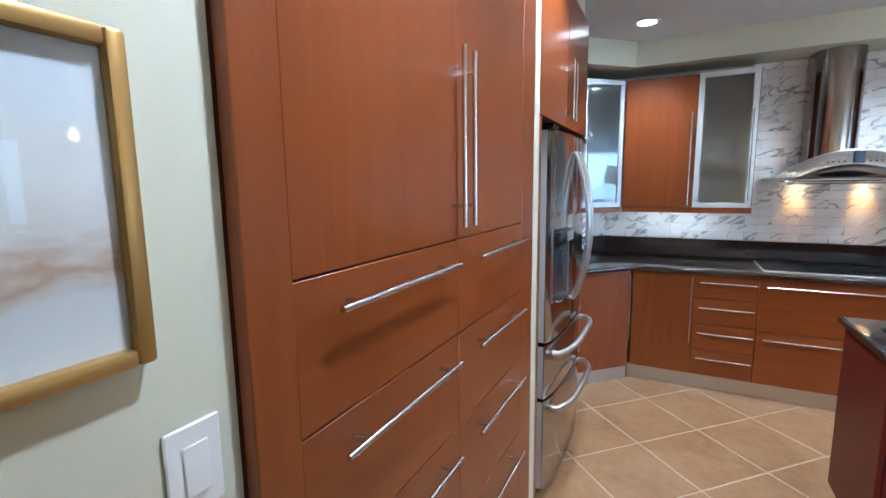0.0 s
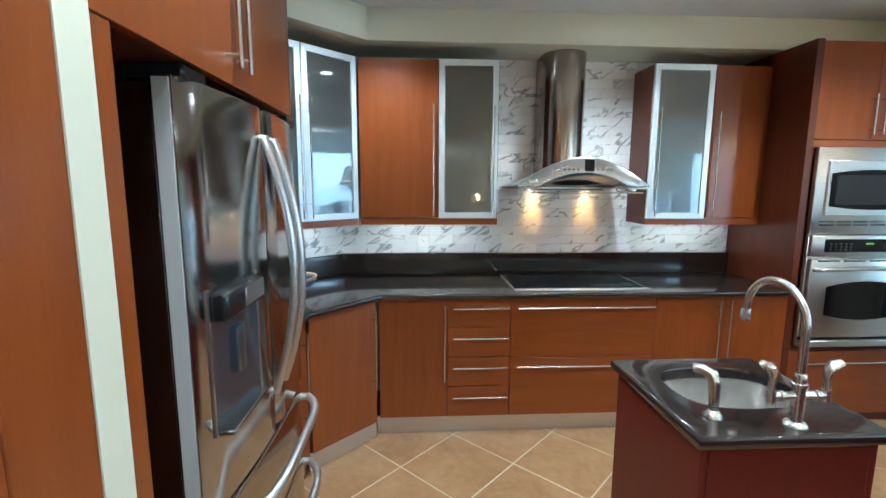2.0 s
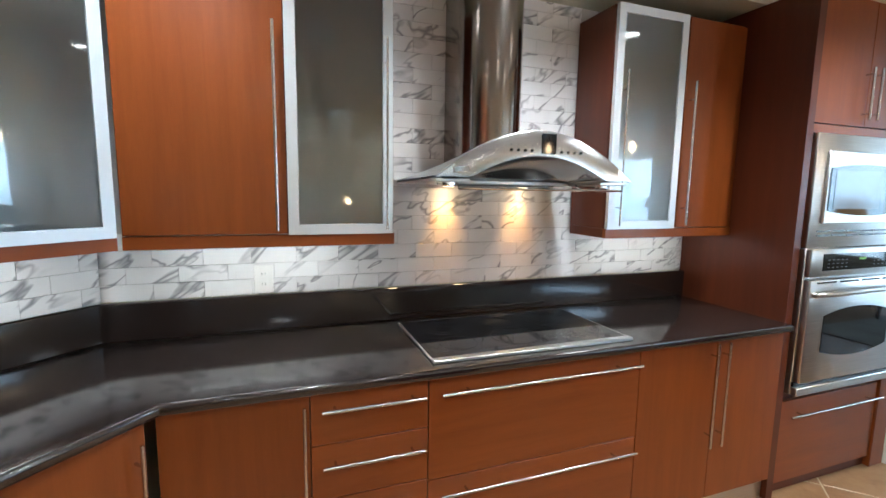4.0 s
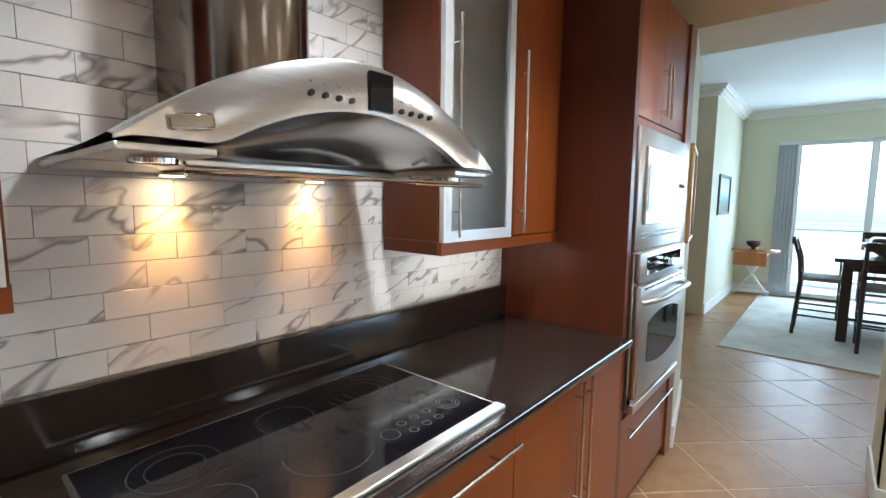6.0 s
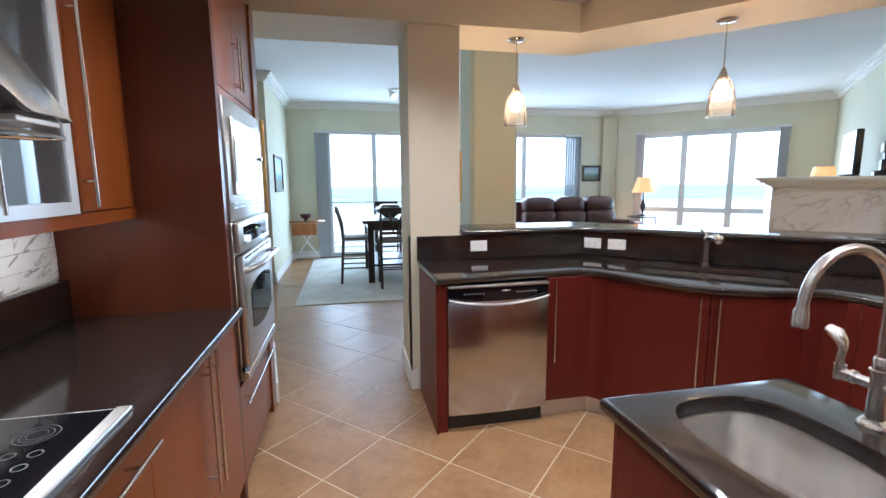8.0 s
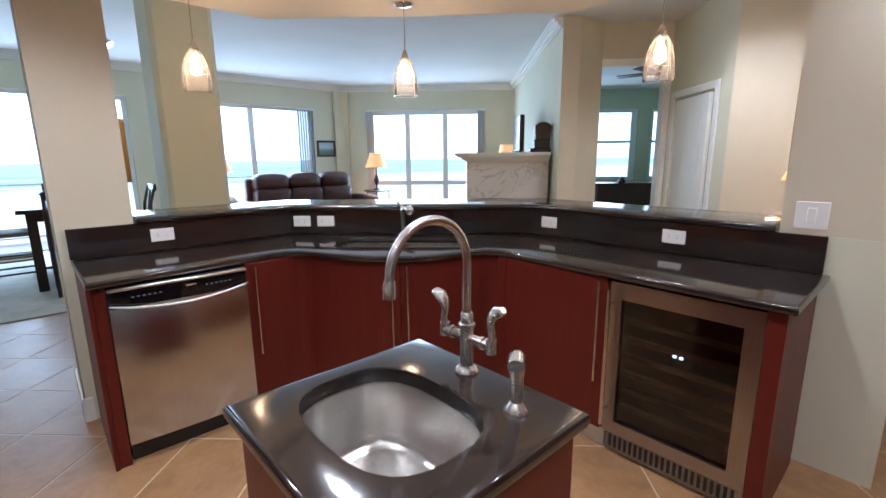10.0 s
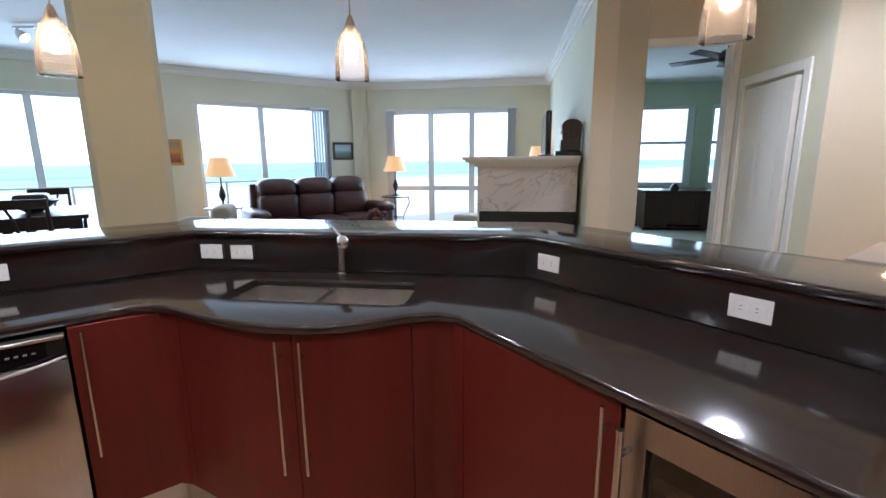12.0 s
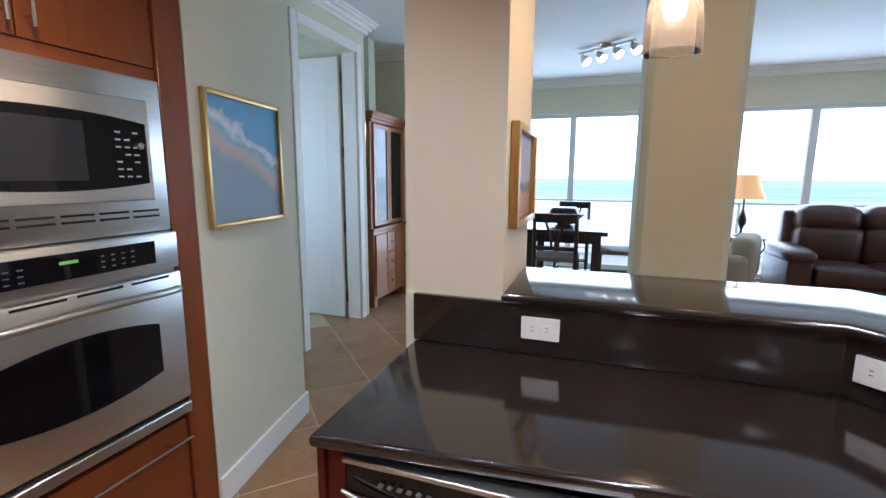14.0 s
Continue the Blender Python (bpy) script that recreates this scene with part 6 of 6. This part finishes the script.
def side_table(at, h, r=0.30):
    c = thing("side_table", at, 0, "round dark metal side table with curved legs", "table", "side tables")
    part("top", L([(r - 0.02, h - 0.025), (r, h - 0.02), (r, h - 0.005), (r - 0.01, h)], (0, 0, 0), 30), DARKWOOD, c)
    for k in range(3):
        a = 2 * math.pi * k / 3 + 0.4
        ca, sa = math.cos(a), math.sin(a)
        pts = [(ca * q, sa * q, z) for q, z in ((r * 0.85, h - 0.025), (r * 0.95, h * 0.8), (r * 0.55, h * 0.5), (r * 0.45, h * 0.3), (r * 0.8, h * 0.08), (r * 0.9, 0.0))]
        part("leg", T(pts, 0.011, 8), BLACK, c, "curved iron leg")
    part("ring", T([(r * 0.5 * math.cos(a), r * 0.5 * math.sin(a), h * 0.42) for a in [2 * math.pi * k / 16 for k in range(17)]], 0.007, 6), BLACK, c)


side_table((9.28, 0.86, 0), 0.70)
side_table((8.96, -2.26, 0), 0.74)

# ---- sofa ----
LEATHER = material("brown_leather", (0.07, 0.026, 0.020), 0.36)
bump(LEATHER, noise_tex(LEATHER, coords(LEATHER), 60, 4, 0.6), 0.25, 0.004)
_a = noise_tex(LEATHER, coords(LEATHER), 3.0, 4, 0.6)
colour_to(LEATHER, ramp(LEATHER, _a, [(0.3, (0.050, 0.018, 0.015)), (0.7, (0.095, 0.036, 0.027))]))
BEIGE = paint("beige_upholstery", (0.42, 0.36, 0.27), 0.9, 0.4)


def cushion(x0, x1, y0, y1, z0, z1, r):
    bm = bmesh.new()
    box(bm, x0, x1, y0, y1, z0, z1)
    bmesh.ops.bevel(bm, geom=bm.edges[:], offset=r, segments=4, profile=0.6, affect="EDGES")
    return bm


c = thing("sofa", (8.12, 0.69, 0), -90, "brown leather three-seat sofa with padded back", "sofa")
W3 = 2.42


def puffy(x0, x1, y0, y1, z0, z1, r, swell):
    """A cushion that swells in its middle."""
    bm = bmesh.new()
    box(bm, x0, x1, y0, y1, z0, z1)
    bmesh.ops.subdivide_edges(bm, edges=bm.edges[:], cuts=5, use_grid_fill=True)
    m = Vector(((x0 + x1) / 2, (y0 + y1) / 2, (z0 + z1) / 2))
    h = Vector(((x1 - x0) / 2, (y1 - y0) / 2, (z1 - z0) / 2))
    for v in bm.verts:
        q = Vector(((v.co.x - m.x) / h.x, (v.co.y - m.y) / h.y, (v.co.z - m.z) / h.z))
        core = Vector([max(-h[k] + r, min(h[k] - r, v.co[k] - m[k])) for k in range(3)])
        d = v.co - m - core
        p = core + (d.normalized() * r if d.length > 1e-6 else d)
        p.y += swell * q.y * (1 - q.x ** 2) * (1 - q.z ** 2)
        p.z += swell * q.z * (1 - q.x ** 2) * (1 - q.y ** 2)
        v.co = m + p
    return bm


part("base", cushion(0.06, W3 - 0.06, 0.06, 0.95, 0.06, 0.34, 0.03), LEATHER, c)
for k in range(3):
    x0 = 0.26 + k * 0.6333
    part("seat_cushion", puffy(x0 + 0.002, x0 + 0.631, -0.02, 0.64, 0.30, 0.52, 0.05, 0.025), LEATHER, c, "", 60)
    part("footrest_panel", puffy(x0 + 0.004, x0 + 0.629, -0.03, 0.08, 0.08, 0.31, 0.03, 0.015), LEATHER, c, "", 60)
    part("back_cushion", puffy(x0 + 0.002, x0 + 0.631, 0.54, 0.84, 0.48, 0.90, 0.06, 0.035), LEATHER, c, "", 60)
    part("head_cushion", puffy(x0 + 0.006, x0 + 0.627, 0.57, 0.94, 0.86, 1.14, 0.10, 0.035), LEATHER, c, "plump headrest cushion", 60)
for x0 in (0.0, W3 - 0.27):
    a = part("arm", cushion(x0 + 0.02, x0 + 0.25, 0.02, 0.90, 0.06, 0.58, 0.05), LEATHER, c)
    part("arm_pad", puffy(x0 - 0.01, x0 + 0.28, -0.02, 0.80, 0.54, 0.70, 0.07, 0.02), LEATHER, a, "padded arm top", 60)
part("back_panel", cushion(0.18, W3 - 0.18, 0.82, 0.99, 0.10, 1.08, 0.05), LEATHER, c)
c = thing("armchair", (8.45, 1.35, 0), 160, "rounded beige upholstered armchair", "armchair")
part("seat", cushion(-0.36, 0.36, -0.36, 0.36, 0.10, 0.46, 0.08), BEIGE, c)
part("backrest", cushion(-0.38, 0.38, 0.20, 0.46, 0.30, 0.82, 0.11), BEIGE, c)
for x0 in (-0.46, 0.26):
    part("arm", cushion(x0, x0 + 0.20, -0.34, 0.40, 0.10, 0.63, 0.09), BEIGE, c)
for x in (-0.33, 0.33):
    for y in (-0.30, 0.34):
        part("leg", T([(x, y, 0), (x, y, 0.12)], [0.018, 0.026], 8), DARKWOOD, c)
c = thing("footstool", (7.45, -2.95, 0), 20, "beige footstool on curved wooden legs", "stool")
part("cushion", cushion(-0.28, 0.28, -0.22, 0.22, 0.26, 0.46, 0.08), BEIGE, c)
for x in (-0.22, 0.22):
    for y in (-0.16, 0.16):
        part("leg", T([(x, y, 0.28), (x * 1.15, y * 1.15, 0.16), (x * 1.02, y * 1.02, 0.06), (x * 1.12, y * 1.12, 0.0)], [0.03, 0.025, 0.014, 0.02], 8), DESKWOOD, c)
c = thing("coffee_table", (7.22, -0.88, 0), 0, "round dark coffee table", "table")
part("top", L([(0.50, 0.41), (0.53, 0.42), (0.53, 0.445), (0.51, 0.45)], (0, 0, 0), 40), DARKWOOD, c)
for k in range(4):
    a = math.pi / 2 * k + 0.6
    ca, sa = math.cos(a), math.sin(a)
    part("leg", T([(ca * q, sa * q, z) for q, z in ((0.42, 0.41), (0.44, 0.3), (0.30, 0.16), (0.40, 0.0))], 0.014, 8), BLACK, c)
POTPOURRI = ground_material("dried_flowers", [(0.3, (0.09, 0.03, 0.025)), (0.7, (0.24, 0.10, 0.07))], (20, 20, 20), 0.8)
c = thing("flower_bowl", (7.46, -0.98, 0.45), 0, "bowl of dried brown flowers on the coffee table", "bowl")
part("bowl", L([(0.08, 0), (0.14, 0.03), (0.19, 0.09), (0.18, 0.09), (0.13, 0.035), (0.02, 0.015)], (0, 0, 0), 24), material("blue_glaze", (0.05, 0.06, 0.16), 0.15), c)
rng = random.Random(5)
for k in range(26):
    a, q = rng.uniform(0, 6.28), rng.uniform(0, 0.20)
    bm = bmesh.new()
    bmesh.ops.create_icosphere(bm, subdivisions=1, radius=rng.uniform(0.035, 0.06), matrix=Matrix.Translation((q * math.cos(a), q * math.sin(a), 0.10 + 0.10 * (1 - q / 0.2) + rng.uniform(-0.02, 0.03))))
    for v in bm.verts:
        v.co += Vector((rng.uniform(-1, 1), rng.uniform(-1, 1), rng.uniform(-1, 1))) * 0.016
    part("flower_head", bm, POTPOURRI, c, "", None)

# ---- fireplace ----
c = thing("fireplace", (4.80, -0.80, 0), -135, "white marble fireplace with a deep white mantel", "fireplace")
FD = 1.30
part("surround", B(0.0, 1.03, 0.0, FD, 0.90, 1.37), MARBLE_SLAB, c, "veined white marble panel")
part("firebox", B(0.02, 1.03, 0.02, FD - 0.02, 0.10, 0.898), BLACK, c, "black firebox")
part("hearth", B(-0.05, 1.03, -0.05, FD + 0.05, 0.0, 0.10, bevel=0.005), MARBLE_SLAB, c)
part("column", B(0.0, 0.02, 0.0, 0.10, 0.10, 0.90), MARBLE_SLAB, c)
bm = bmesh.new()
for o0, z0, z1 in ((0.03, 1.37, 1.39), (0.07, 1.39, 1.415), (0.12, 1.415, 1.44), (0.155, 1.44, 1.475)):
    box(bm, -o0, 1.03, -o0, FD + o0, z0, z1 + 0.0002)
part("mantel_shelf", bm, WHITE_TRIM, c, "stepped white mantel shelf")
c = thing("television", (4.74, -1.82, 1.4755), -45, "thin flat television on the mantel seen from its edge", "television")
part("stand", B(0.22, 0.52, -0.09, 0.09, 0.0, 0.02, bevel=0.004), BLACK, c)
part("case", B(0.0, 0.80, -0.045, 0.02, 0.02, 0.52, bevel=0.01), BLACK, c)
part("screen", B(0.02, 0.78, 0.0205, 0.0225, 0.04, 0.505), material("tv_screen", (0.02, 0.025, 0.03), 0.08), c, "dark glossy screen")
c = thing("mantel_clock", (4.20, -1.50, 1.4755), -135, "dark wooden mantel clock with curved top", "clock")
part("base", B(-0.12, 0.14, -0.06, 0.08, 0.0, 0.05, bevel=0.008), BLACK, c)
part("lower_case", B(-0.07, 0.13, -0.04, 0.07, 0.05, 0.16, bevel=0.006), BLACK, c)
bm = bmesh.new()
pts = [(-0.05, 0.16), (0.13, 0.16)] + [(0.04 + 0.10 * math.cos(a), 0.30 + 0.07 * math.sin(a)) for a in [math.pi * k / 10 for k in range(11)]]
lo = [bm.verts.new((x, -0.035, z)) for x, z in pts]
hi = [bm.verts.new((x, 0.065, z)) for x, z in pts]
bm.faces.new(lo); bm.faces.new(hi[::-1])
for k in range(len(pts)):
    bm.faces.new((lo[k], lo[(k + 1) % len(pts)], hi[(k + 1) % len(pts)], hi[k]))
part("upper_case", bm, DARKWOOD, c, "rounded dark case")
part("dial", T([(-0.055, 0.015, 0.27), (-0.07, 0.015, 0.27)], 0.05, 18), WHITE_PLASTIC, c, "pale dial")
for x in (-0.10, 0.12):
    part("foot", L([(0.014, -0.0), (0.018, 0.008)], (x, 0.0, 0.0), 10), BLACK, c)

# ---- dining corner ----
RUG = ground_material("grey_beige_rug", [(0.32, (0.40, 0.38, 0.33)), (0.52, (0.50, 0.49, 0.44)), (0.7, (0.56, 0.55, 0.51))], (3, 3, 3), 0.95)
bump(RUG, noise_tex(RUG, coords(RUG), 120, 3, 0.6), 0.5, 0.01)
c = tagged(part("rug", B(6.18, 9.62, 2.15, 4.345, 0.0, 0.012, bevel=0.004), RUG), "pale grey-beige rug under the dining table", "rug")
c = thing("dining_table", (7.10, 3.03, 0.012), 0, "counter-height dark wood dining table", "table")
part("tabletop", B(0, 1.40, -0.46, 0.46, 0.865, 0.91, bevel=0.006), DARKWOOD, c)
part("apron", B(0.08, 1.32, -0.38, 0.38, 0.77, 0.865), DARKWOOD, c)
for x in (0.10, 1.22):
    for y in (-0.40, 0.30):
        part("leg", B(x, x + 0.09, y, y + 0.09, 0.0, 0.865, bevel=0.004), DARKWOOD, c)
part("lower_shelf", B(0.12, 1.28, -0.34, 0.34, 0.24, 0.27), DARKWOOD, c)


def dining_chair():
    """Counter-height chair facing local +y, its back at -y."""
    c = thing("dining_chair", (7.04, 3.06, 0.012), -90, "dark wood counter chair with slatted back", "chair", "chairs round the table")
    SEAT_H = 0.62
    part("seat", B(-0.22, 0.22, -0.20, 0.22, SEAT_H, SEAT_H + 0.045, bevel=0.015, seg=2), material("taupe_seat", (0.16, 0.14, 0.11), 0.7), c, "taupe padded seat")
    for x in (-0.20, 0.20):
        part("back_leg", T([(x, -0.24, 0.0), (x, -0.20, SEAT_H), (x, -0.22, 0.85), (x, -0.29, 1.10)], [0.018, 0.022, 0.02, 0.016], 8), DARKWOOD, c)
        part("front_leg", T([(x, 0.20, 0.0), (x, 0.19, SEAT_H)], [0.017, 0.022], 8), DARKWOOD, c)
        part("side_rung", T([(x, -0.22, 0.22), (x, 0.20, 0.22)], 0.011, 8), DARKWOOD, c)
        part("side_rung", T([(x, -0.215, 0.36), (x, 0.195, 0.36)], 0.011, 8), DARKWOOD, c)
    for y, z in ((-0.222, 0.29), (0.197, 0.18), (0.195, 0.34)):
        part("cross_rung", T([(-0.20, y, z), (0.20, y, z)], 0.011, 8), DARKWOOD, c)
    part("top_rail", B(-0.21, 0.21, -0.305, -0.275, 1.02, 1.11, bevel=0.008), DARKWOOD, c)
    part("lower_rail", B(-0.19, 0.19, -0.235, -0.215, 0.74, 0.78, bevel=0.004), DARKWOOD, c)
    for s in (-1, 1):
        part("back_slat", T([(s * 0.03, -0.225, 0.77), (s * 0.045, -0.25, 0.9), (s * 0.09, -0.285, 1.03)], 0.013, 8), DARKWOOD, c)
    return c


ch = dining_chair()
copy_thing(ch, pose(7.47, 3.56, 0.012, 0, 0, 180))
copy_thing(ch, pose(7.70, 2.44, 0.012, 0, 0, 0))
copy_thing(ch, pose(8.72, 3.00, 0.012, 0, 0, 90))
c = thing("fruit_bowl", (7.74, 3.05, 0.9225), 0, "dark carved bowl on the dining table", "bowl")
part("bowl", L([(0.07, 0), (0.10, 0.02), (0.20, 0.09), (0.24, 0.13), (0.22, 0.13), (0.10, 0.035), (0.01, 0.03)], (0, 0, 0), 26), DARKWOOD, c)
part("foliage", cushion(-0.17, 0.17, -0.15, 0.15, 0.08, 0.20, 0.055), DARKWOOD, c)

c = thing("half_round_table", (9.66, 4.48, 0), 0, "half-round wooden table on pale crossed legs", "table")
pts = [(0.34 * math.cos(a) * -1.0 + 0.10, 0.36 * math.sin(a)) for a in [-math.pi / 2 + math.pi * k / 16 for k in range(17)]]
part("top", P([(x, y) for x, y in pts], 0.72, 0.75, 0.004, 1), OAK, c)
part("drop_leaf", B(-0.26, -0.245, -0.22, 0.22, 0.50, 0.715, bevel=0.006), OAK, c)
for y0, y1 in ((-0.26, 0.22), (0.22, -0.26)):
    part("leg", T([(-0.05, y0, 0.0), (-0.05, (y0 + y1) / 2, 0.36), (-0.05, y1 * 0.9, 0.72)], 0.016, 8), WHITE_PLASTIC, c, "pale painted leg")
part("stretcher", B(-0.07, -0.03, -0.27, 0.23, 0.05, 0.085), WHITE_PLASTIC, c)
c = thing("glass_bowl", (9.58, 4.46, 0.7505), 0, "dark purple glass bowl on the half-round table", "bowl")
part("bowl", L([(0.05, 0), (0.02, 0.02), (0.09, 0.07), (0.11, 0.13), (0.10, 0.13), (0.08, 0.075), (0.01, 0.04)], (0, 0, 0), 24), material("purple_glass", (0.06, 0.015, 0.03), 0.08), c)


def hutch():
    c = thing("china_hutch", (6.70, 4.99, 0), 0, "honey wood china hutch with lit glass doors", "cabinet")
    W = 0.84
    part("lower_body", B(0, W, 0, 0.42, 0.08, 0.86, bevel=0.004), OAK, c)
    for x in (0.0, W - 0.07):
        for y in (0.0, 0.35):
            part("foot", B(x, x + 0.07, y, y + 0.07, 0, 0.08), OAK, c)
    part("waist_top", B(-0.02, W + 0.02, -0.02, 0.43, 0.86, 0.90, bevel=0.008), OAK, c)
    for x0, x1 in ((0.03, 0.30), (0.54, 0.81)):
        d = part("door", B(x0, x1, -0.018, 0.0, 0.13, 0.82, bevel=0.005), OAK, c)
        part("knob", T([(x1 - 0.03, -0.018, 0.5), (x1 - 0.03, -0.04, 0.5)], 0.012, 10), STEEL_DARK, d)
    for k in range(3):
        d = part("drawer", B(0.32, 0.52, -0.018, 0.0, 0.13 + k * 0.235, 0.35 + k * 0.235, bevel=0.005), OAK, c)
        part("knob", T([(0.42, -0.018, 0.24 + k * 0.235), (0.42, -0.04, 0.24 + k * 0.235)], 0.012, 10), STEEL_DARK, d)
    part("back_panel", B(0.02, W - 0.02, 0.39, 0.41, 0.90, 2.04), OAK, c)
    for x in (0.0, W - 0.045):
        part("upright", B(x, x + 0.045, 0.02, 0.065, 0.90, 2.04), OAK, c)
        part("upright", B(x, x + 0.045, 0.345, 0.39, 0.90, 2.04), OAK, c)
    part("side_pane", B(0.018, 0.022, 0.065, 0.345, 0.92, 2.02), PANE, c, "clear glass side")
    for z in (1.25, 1.60):
        part("shelf", B(0.045, W - 0.045, 0.05, 0.385, z, z + 0.018), OAK, c)
    for x0, x1 in ((0.05, 0.415), (0.425, 0.79)):
        bm = bmesh.new()
        for a in ((x0, x0 + 0.045, 0.92, 2.02), (x1 - 0.045, x1, 0.92, 2.02), (x0 + 0.045, x1 - 0.045, 0.92, 0.965), (x0 + 0.045, x1 - 0.045, 1.975, 2.02)):
            box(bm, a[0], a[1], 0.0, 0.02, a[2], a[3])
        d = part("glass_door", bm, OAK, c)
        part("pane", B(x0 + 0.04, x1 - 0.04, 0.008, 0.012, 0.96, 1.98), BLACK_GLASS, d, "dark reflecting glass")
    p = part("lamp", L([(0.03, -0.012), (0.032, -0.004), (0.032, 0.0)], (0.20, 0.22, 2.035), 16), CAN_GLOW, c, "small lit lamp under the cornice")
    part("top_panel", B(0.02, W - 0.02, 0.02, 0.41, 2.036, 2.0395), OAK, c)
    bm = bmesh.new()
    for o0, z0, z1 in ((0.0, 2.04, 2.07), (0.03, 2.07, 2.10), (0.05, 2.10, 2.14)):
        box(bm, -o0, W + o0, -o0, 0.42, z0, z1)
    part("cornice", bm, OAK, c, "stepped cornice")


hutch()
point("hutch_light", (6.90, 5.21, 1.99), 4.0, WARM, 0.03)
c = thing("track_light", (8.0, 2.70, CEIL), 55, "ceiling track with four lit spot lamps", "lamp")
part("canopy", L([(0.065, -0.022), (0.075, -0.012), (0.075, 0.0)], (0, 0, 0), 24), SATIN, c, "round ceiling plate")
part("bar", B(-0.36, 0.36, -0.014, 0.014, -0.050, -0.022, bevel=0.005), SATIN, c)
for k in range(4):
    x = -0.32 + k * 0.2133
    s = part("spot_head", T([(x, 0, -0.050), (x - 0.005, 0.0, -0.075), (x - 0.03, 0.0, -0.105), (x - 0.075, 0.0, -0.150)], [0.009, 0.024, 0.046, 0.058], 18), SATIN, c, "small spot head")
    part("lamp_face", T([(x - 0.0752, 0.0, -0.1502), (x - 0.079, 0.0, -0.154)], [0.051, 0.047], 18), CAN_GLOW, s, "glowing lamp face")

# decorative bowl in the corner of the counter
c = thing("ceramic_bowl", (-0.30, 4.03, 0.9155), 0, "blue and white ceramic bowl on the counter", "bowl")
CER = art("blue_white_glaze", (0.6, 0.6, 0.6), [(0.0, (0.70, 0.72, 0.70)), (0.45, (0.55, 0.58, 0.58)), (0.62, (0.03, 0.05, 0.13)), (0.85, (0.04, 0.06, 0.14)), (1.0, (0.55, 0.40, 0.22))], 1)
part("bowl", L([(0.06, 0), (0.065, 0.035), (0.055, 0.045), (0.09, 0.075), (0.125, 0.115), (0.13, 0.14), (0.12, 0.14), (0.08, 0.08), (0.01, 0.06)], (0, 0, 0), 28), CER, c)

# ---- small pieces: wall tiles and floor tiles ----
TW, TH, TG = 0.178, 0.0655, 0.0011
wall_n, wall_c = bpy.data.objects["wall_north"], bpy.data.objects["wall_corner"]
structure("grout_bed", B(-0.15, 2.742, 4.8115, 4.8148, 1.0665, 2.428), GROUT, "pale grout behind the marble tiles", "wall")
tile_meshes = {}


def tile_mesh(w, h):
    key = (round(w, 3), round(h, 3))
    if key not in tile_meshes:
        tile_meshes[key] = mesh_of("tile", B(-key[0] / 2, key[0] / 2, -0.009, 0.0, -key[1] / 2, key[1] / 2, bevel=0.0007), MARBLE)
    return tile_meshes[key]


def tile_wall(parent, m, x0, x1, z0, z1):
    """Running-bond tiles on a local wall plane (x along, z up, y into the wall)."""
    row, z = 0, z0
    while z < z1 - 0.01:
        h = min(TH, z1 - z)
        x = x0 - (TW / 2 if row % 2 else 0)
        while x < x1 - 0.006:
            a, b = max(x, x0), min(x + TW, x1)
            if b - a > 0.012:
                o = new("tile", tile_mesh(b - a - TG, h - TG))
                o.parent = parent
                o.matrix_basis = m @ pose((a + b) / 2, 0.0006 * math.sin(37.0 * (x + 5 * z)), z + h / 2)
            x += TW
        z += TH
        row += 1


N0 = pose(0, 4.8125, 0)
tile_wall(wall_n, N0, -0.148, 2.742, 1.0668, 1.0668 + 4 * TH)
tile_wall(wall_n, N0, 0.90, 1.955, 1.0668 + 4 * TH, 2.428)
C0 = pose(-0.975, 3.968, 0, 0, 0, 45)
tile_wall(wall_c, C0, 0.22, 1.172, 1.0668, 1.0668 + 4 * TH)

HD = 0.318
EDGE_T = HD * math.sqrt(2) - 0.0075
floor_ob = bpy.data.objects["floor"]
ft = mesh_of("floor_tile", B(-EDGE_T / 2, EDGE_T / 2, -EDGE_T / 2, EDGE_T / 2, -0.0055, 0.0, bevel=0.002), FLOOR_TILE)
rest = bmesh.new()
for i in range(-7, 31):
    for j in range(-24, 4):
        if (i + j) % 2 == 0:
            continue
        x, y = 0.612 + HD * i, 4.178 + HD * j
        if not (-1.3 < x < 10.0 and -3.6 < y < 5.3) or (y < -1.9 and x < 3.4) or x - y > 12.2:
            continue
        if x < 7.0 and y > 0.55:
            o = new("floor_tile", ft)
            o.parent = floor_ob
            o.matrix_basis = pose(x, y, 0.0004 * math.sin(i * 5.1 + j * 3.3), 0, 0, 45 + 90 * ((i * 7 + j * 3) % 4))
        else:
            r = EDGE_T * S
            prism(rest, [(x + r, y), (x, y + r), (x - r, y), (x, y - r)], -0.0055, 0.0)
o = part("far_floor_tiles", rest, FLOOR_TILE, floor_ob, "", None)
tagged(o, "", "", "", "stuff")
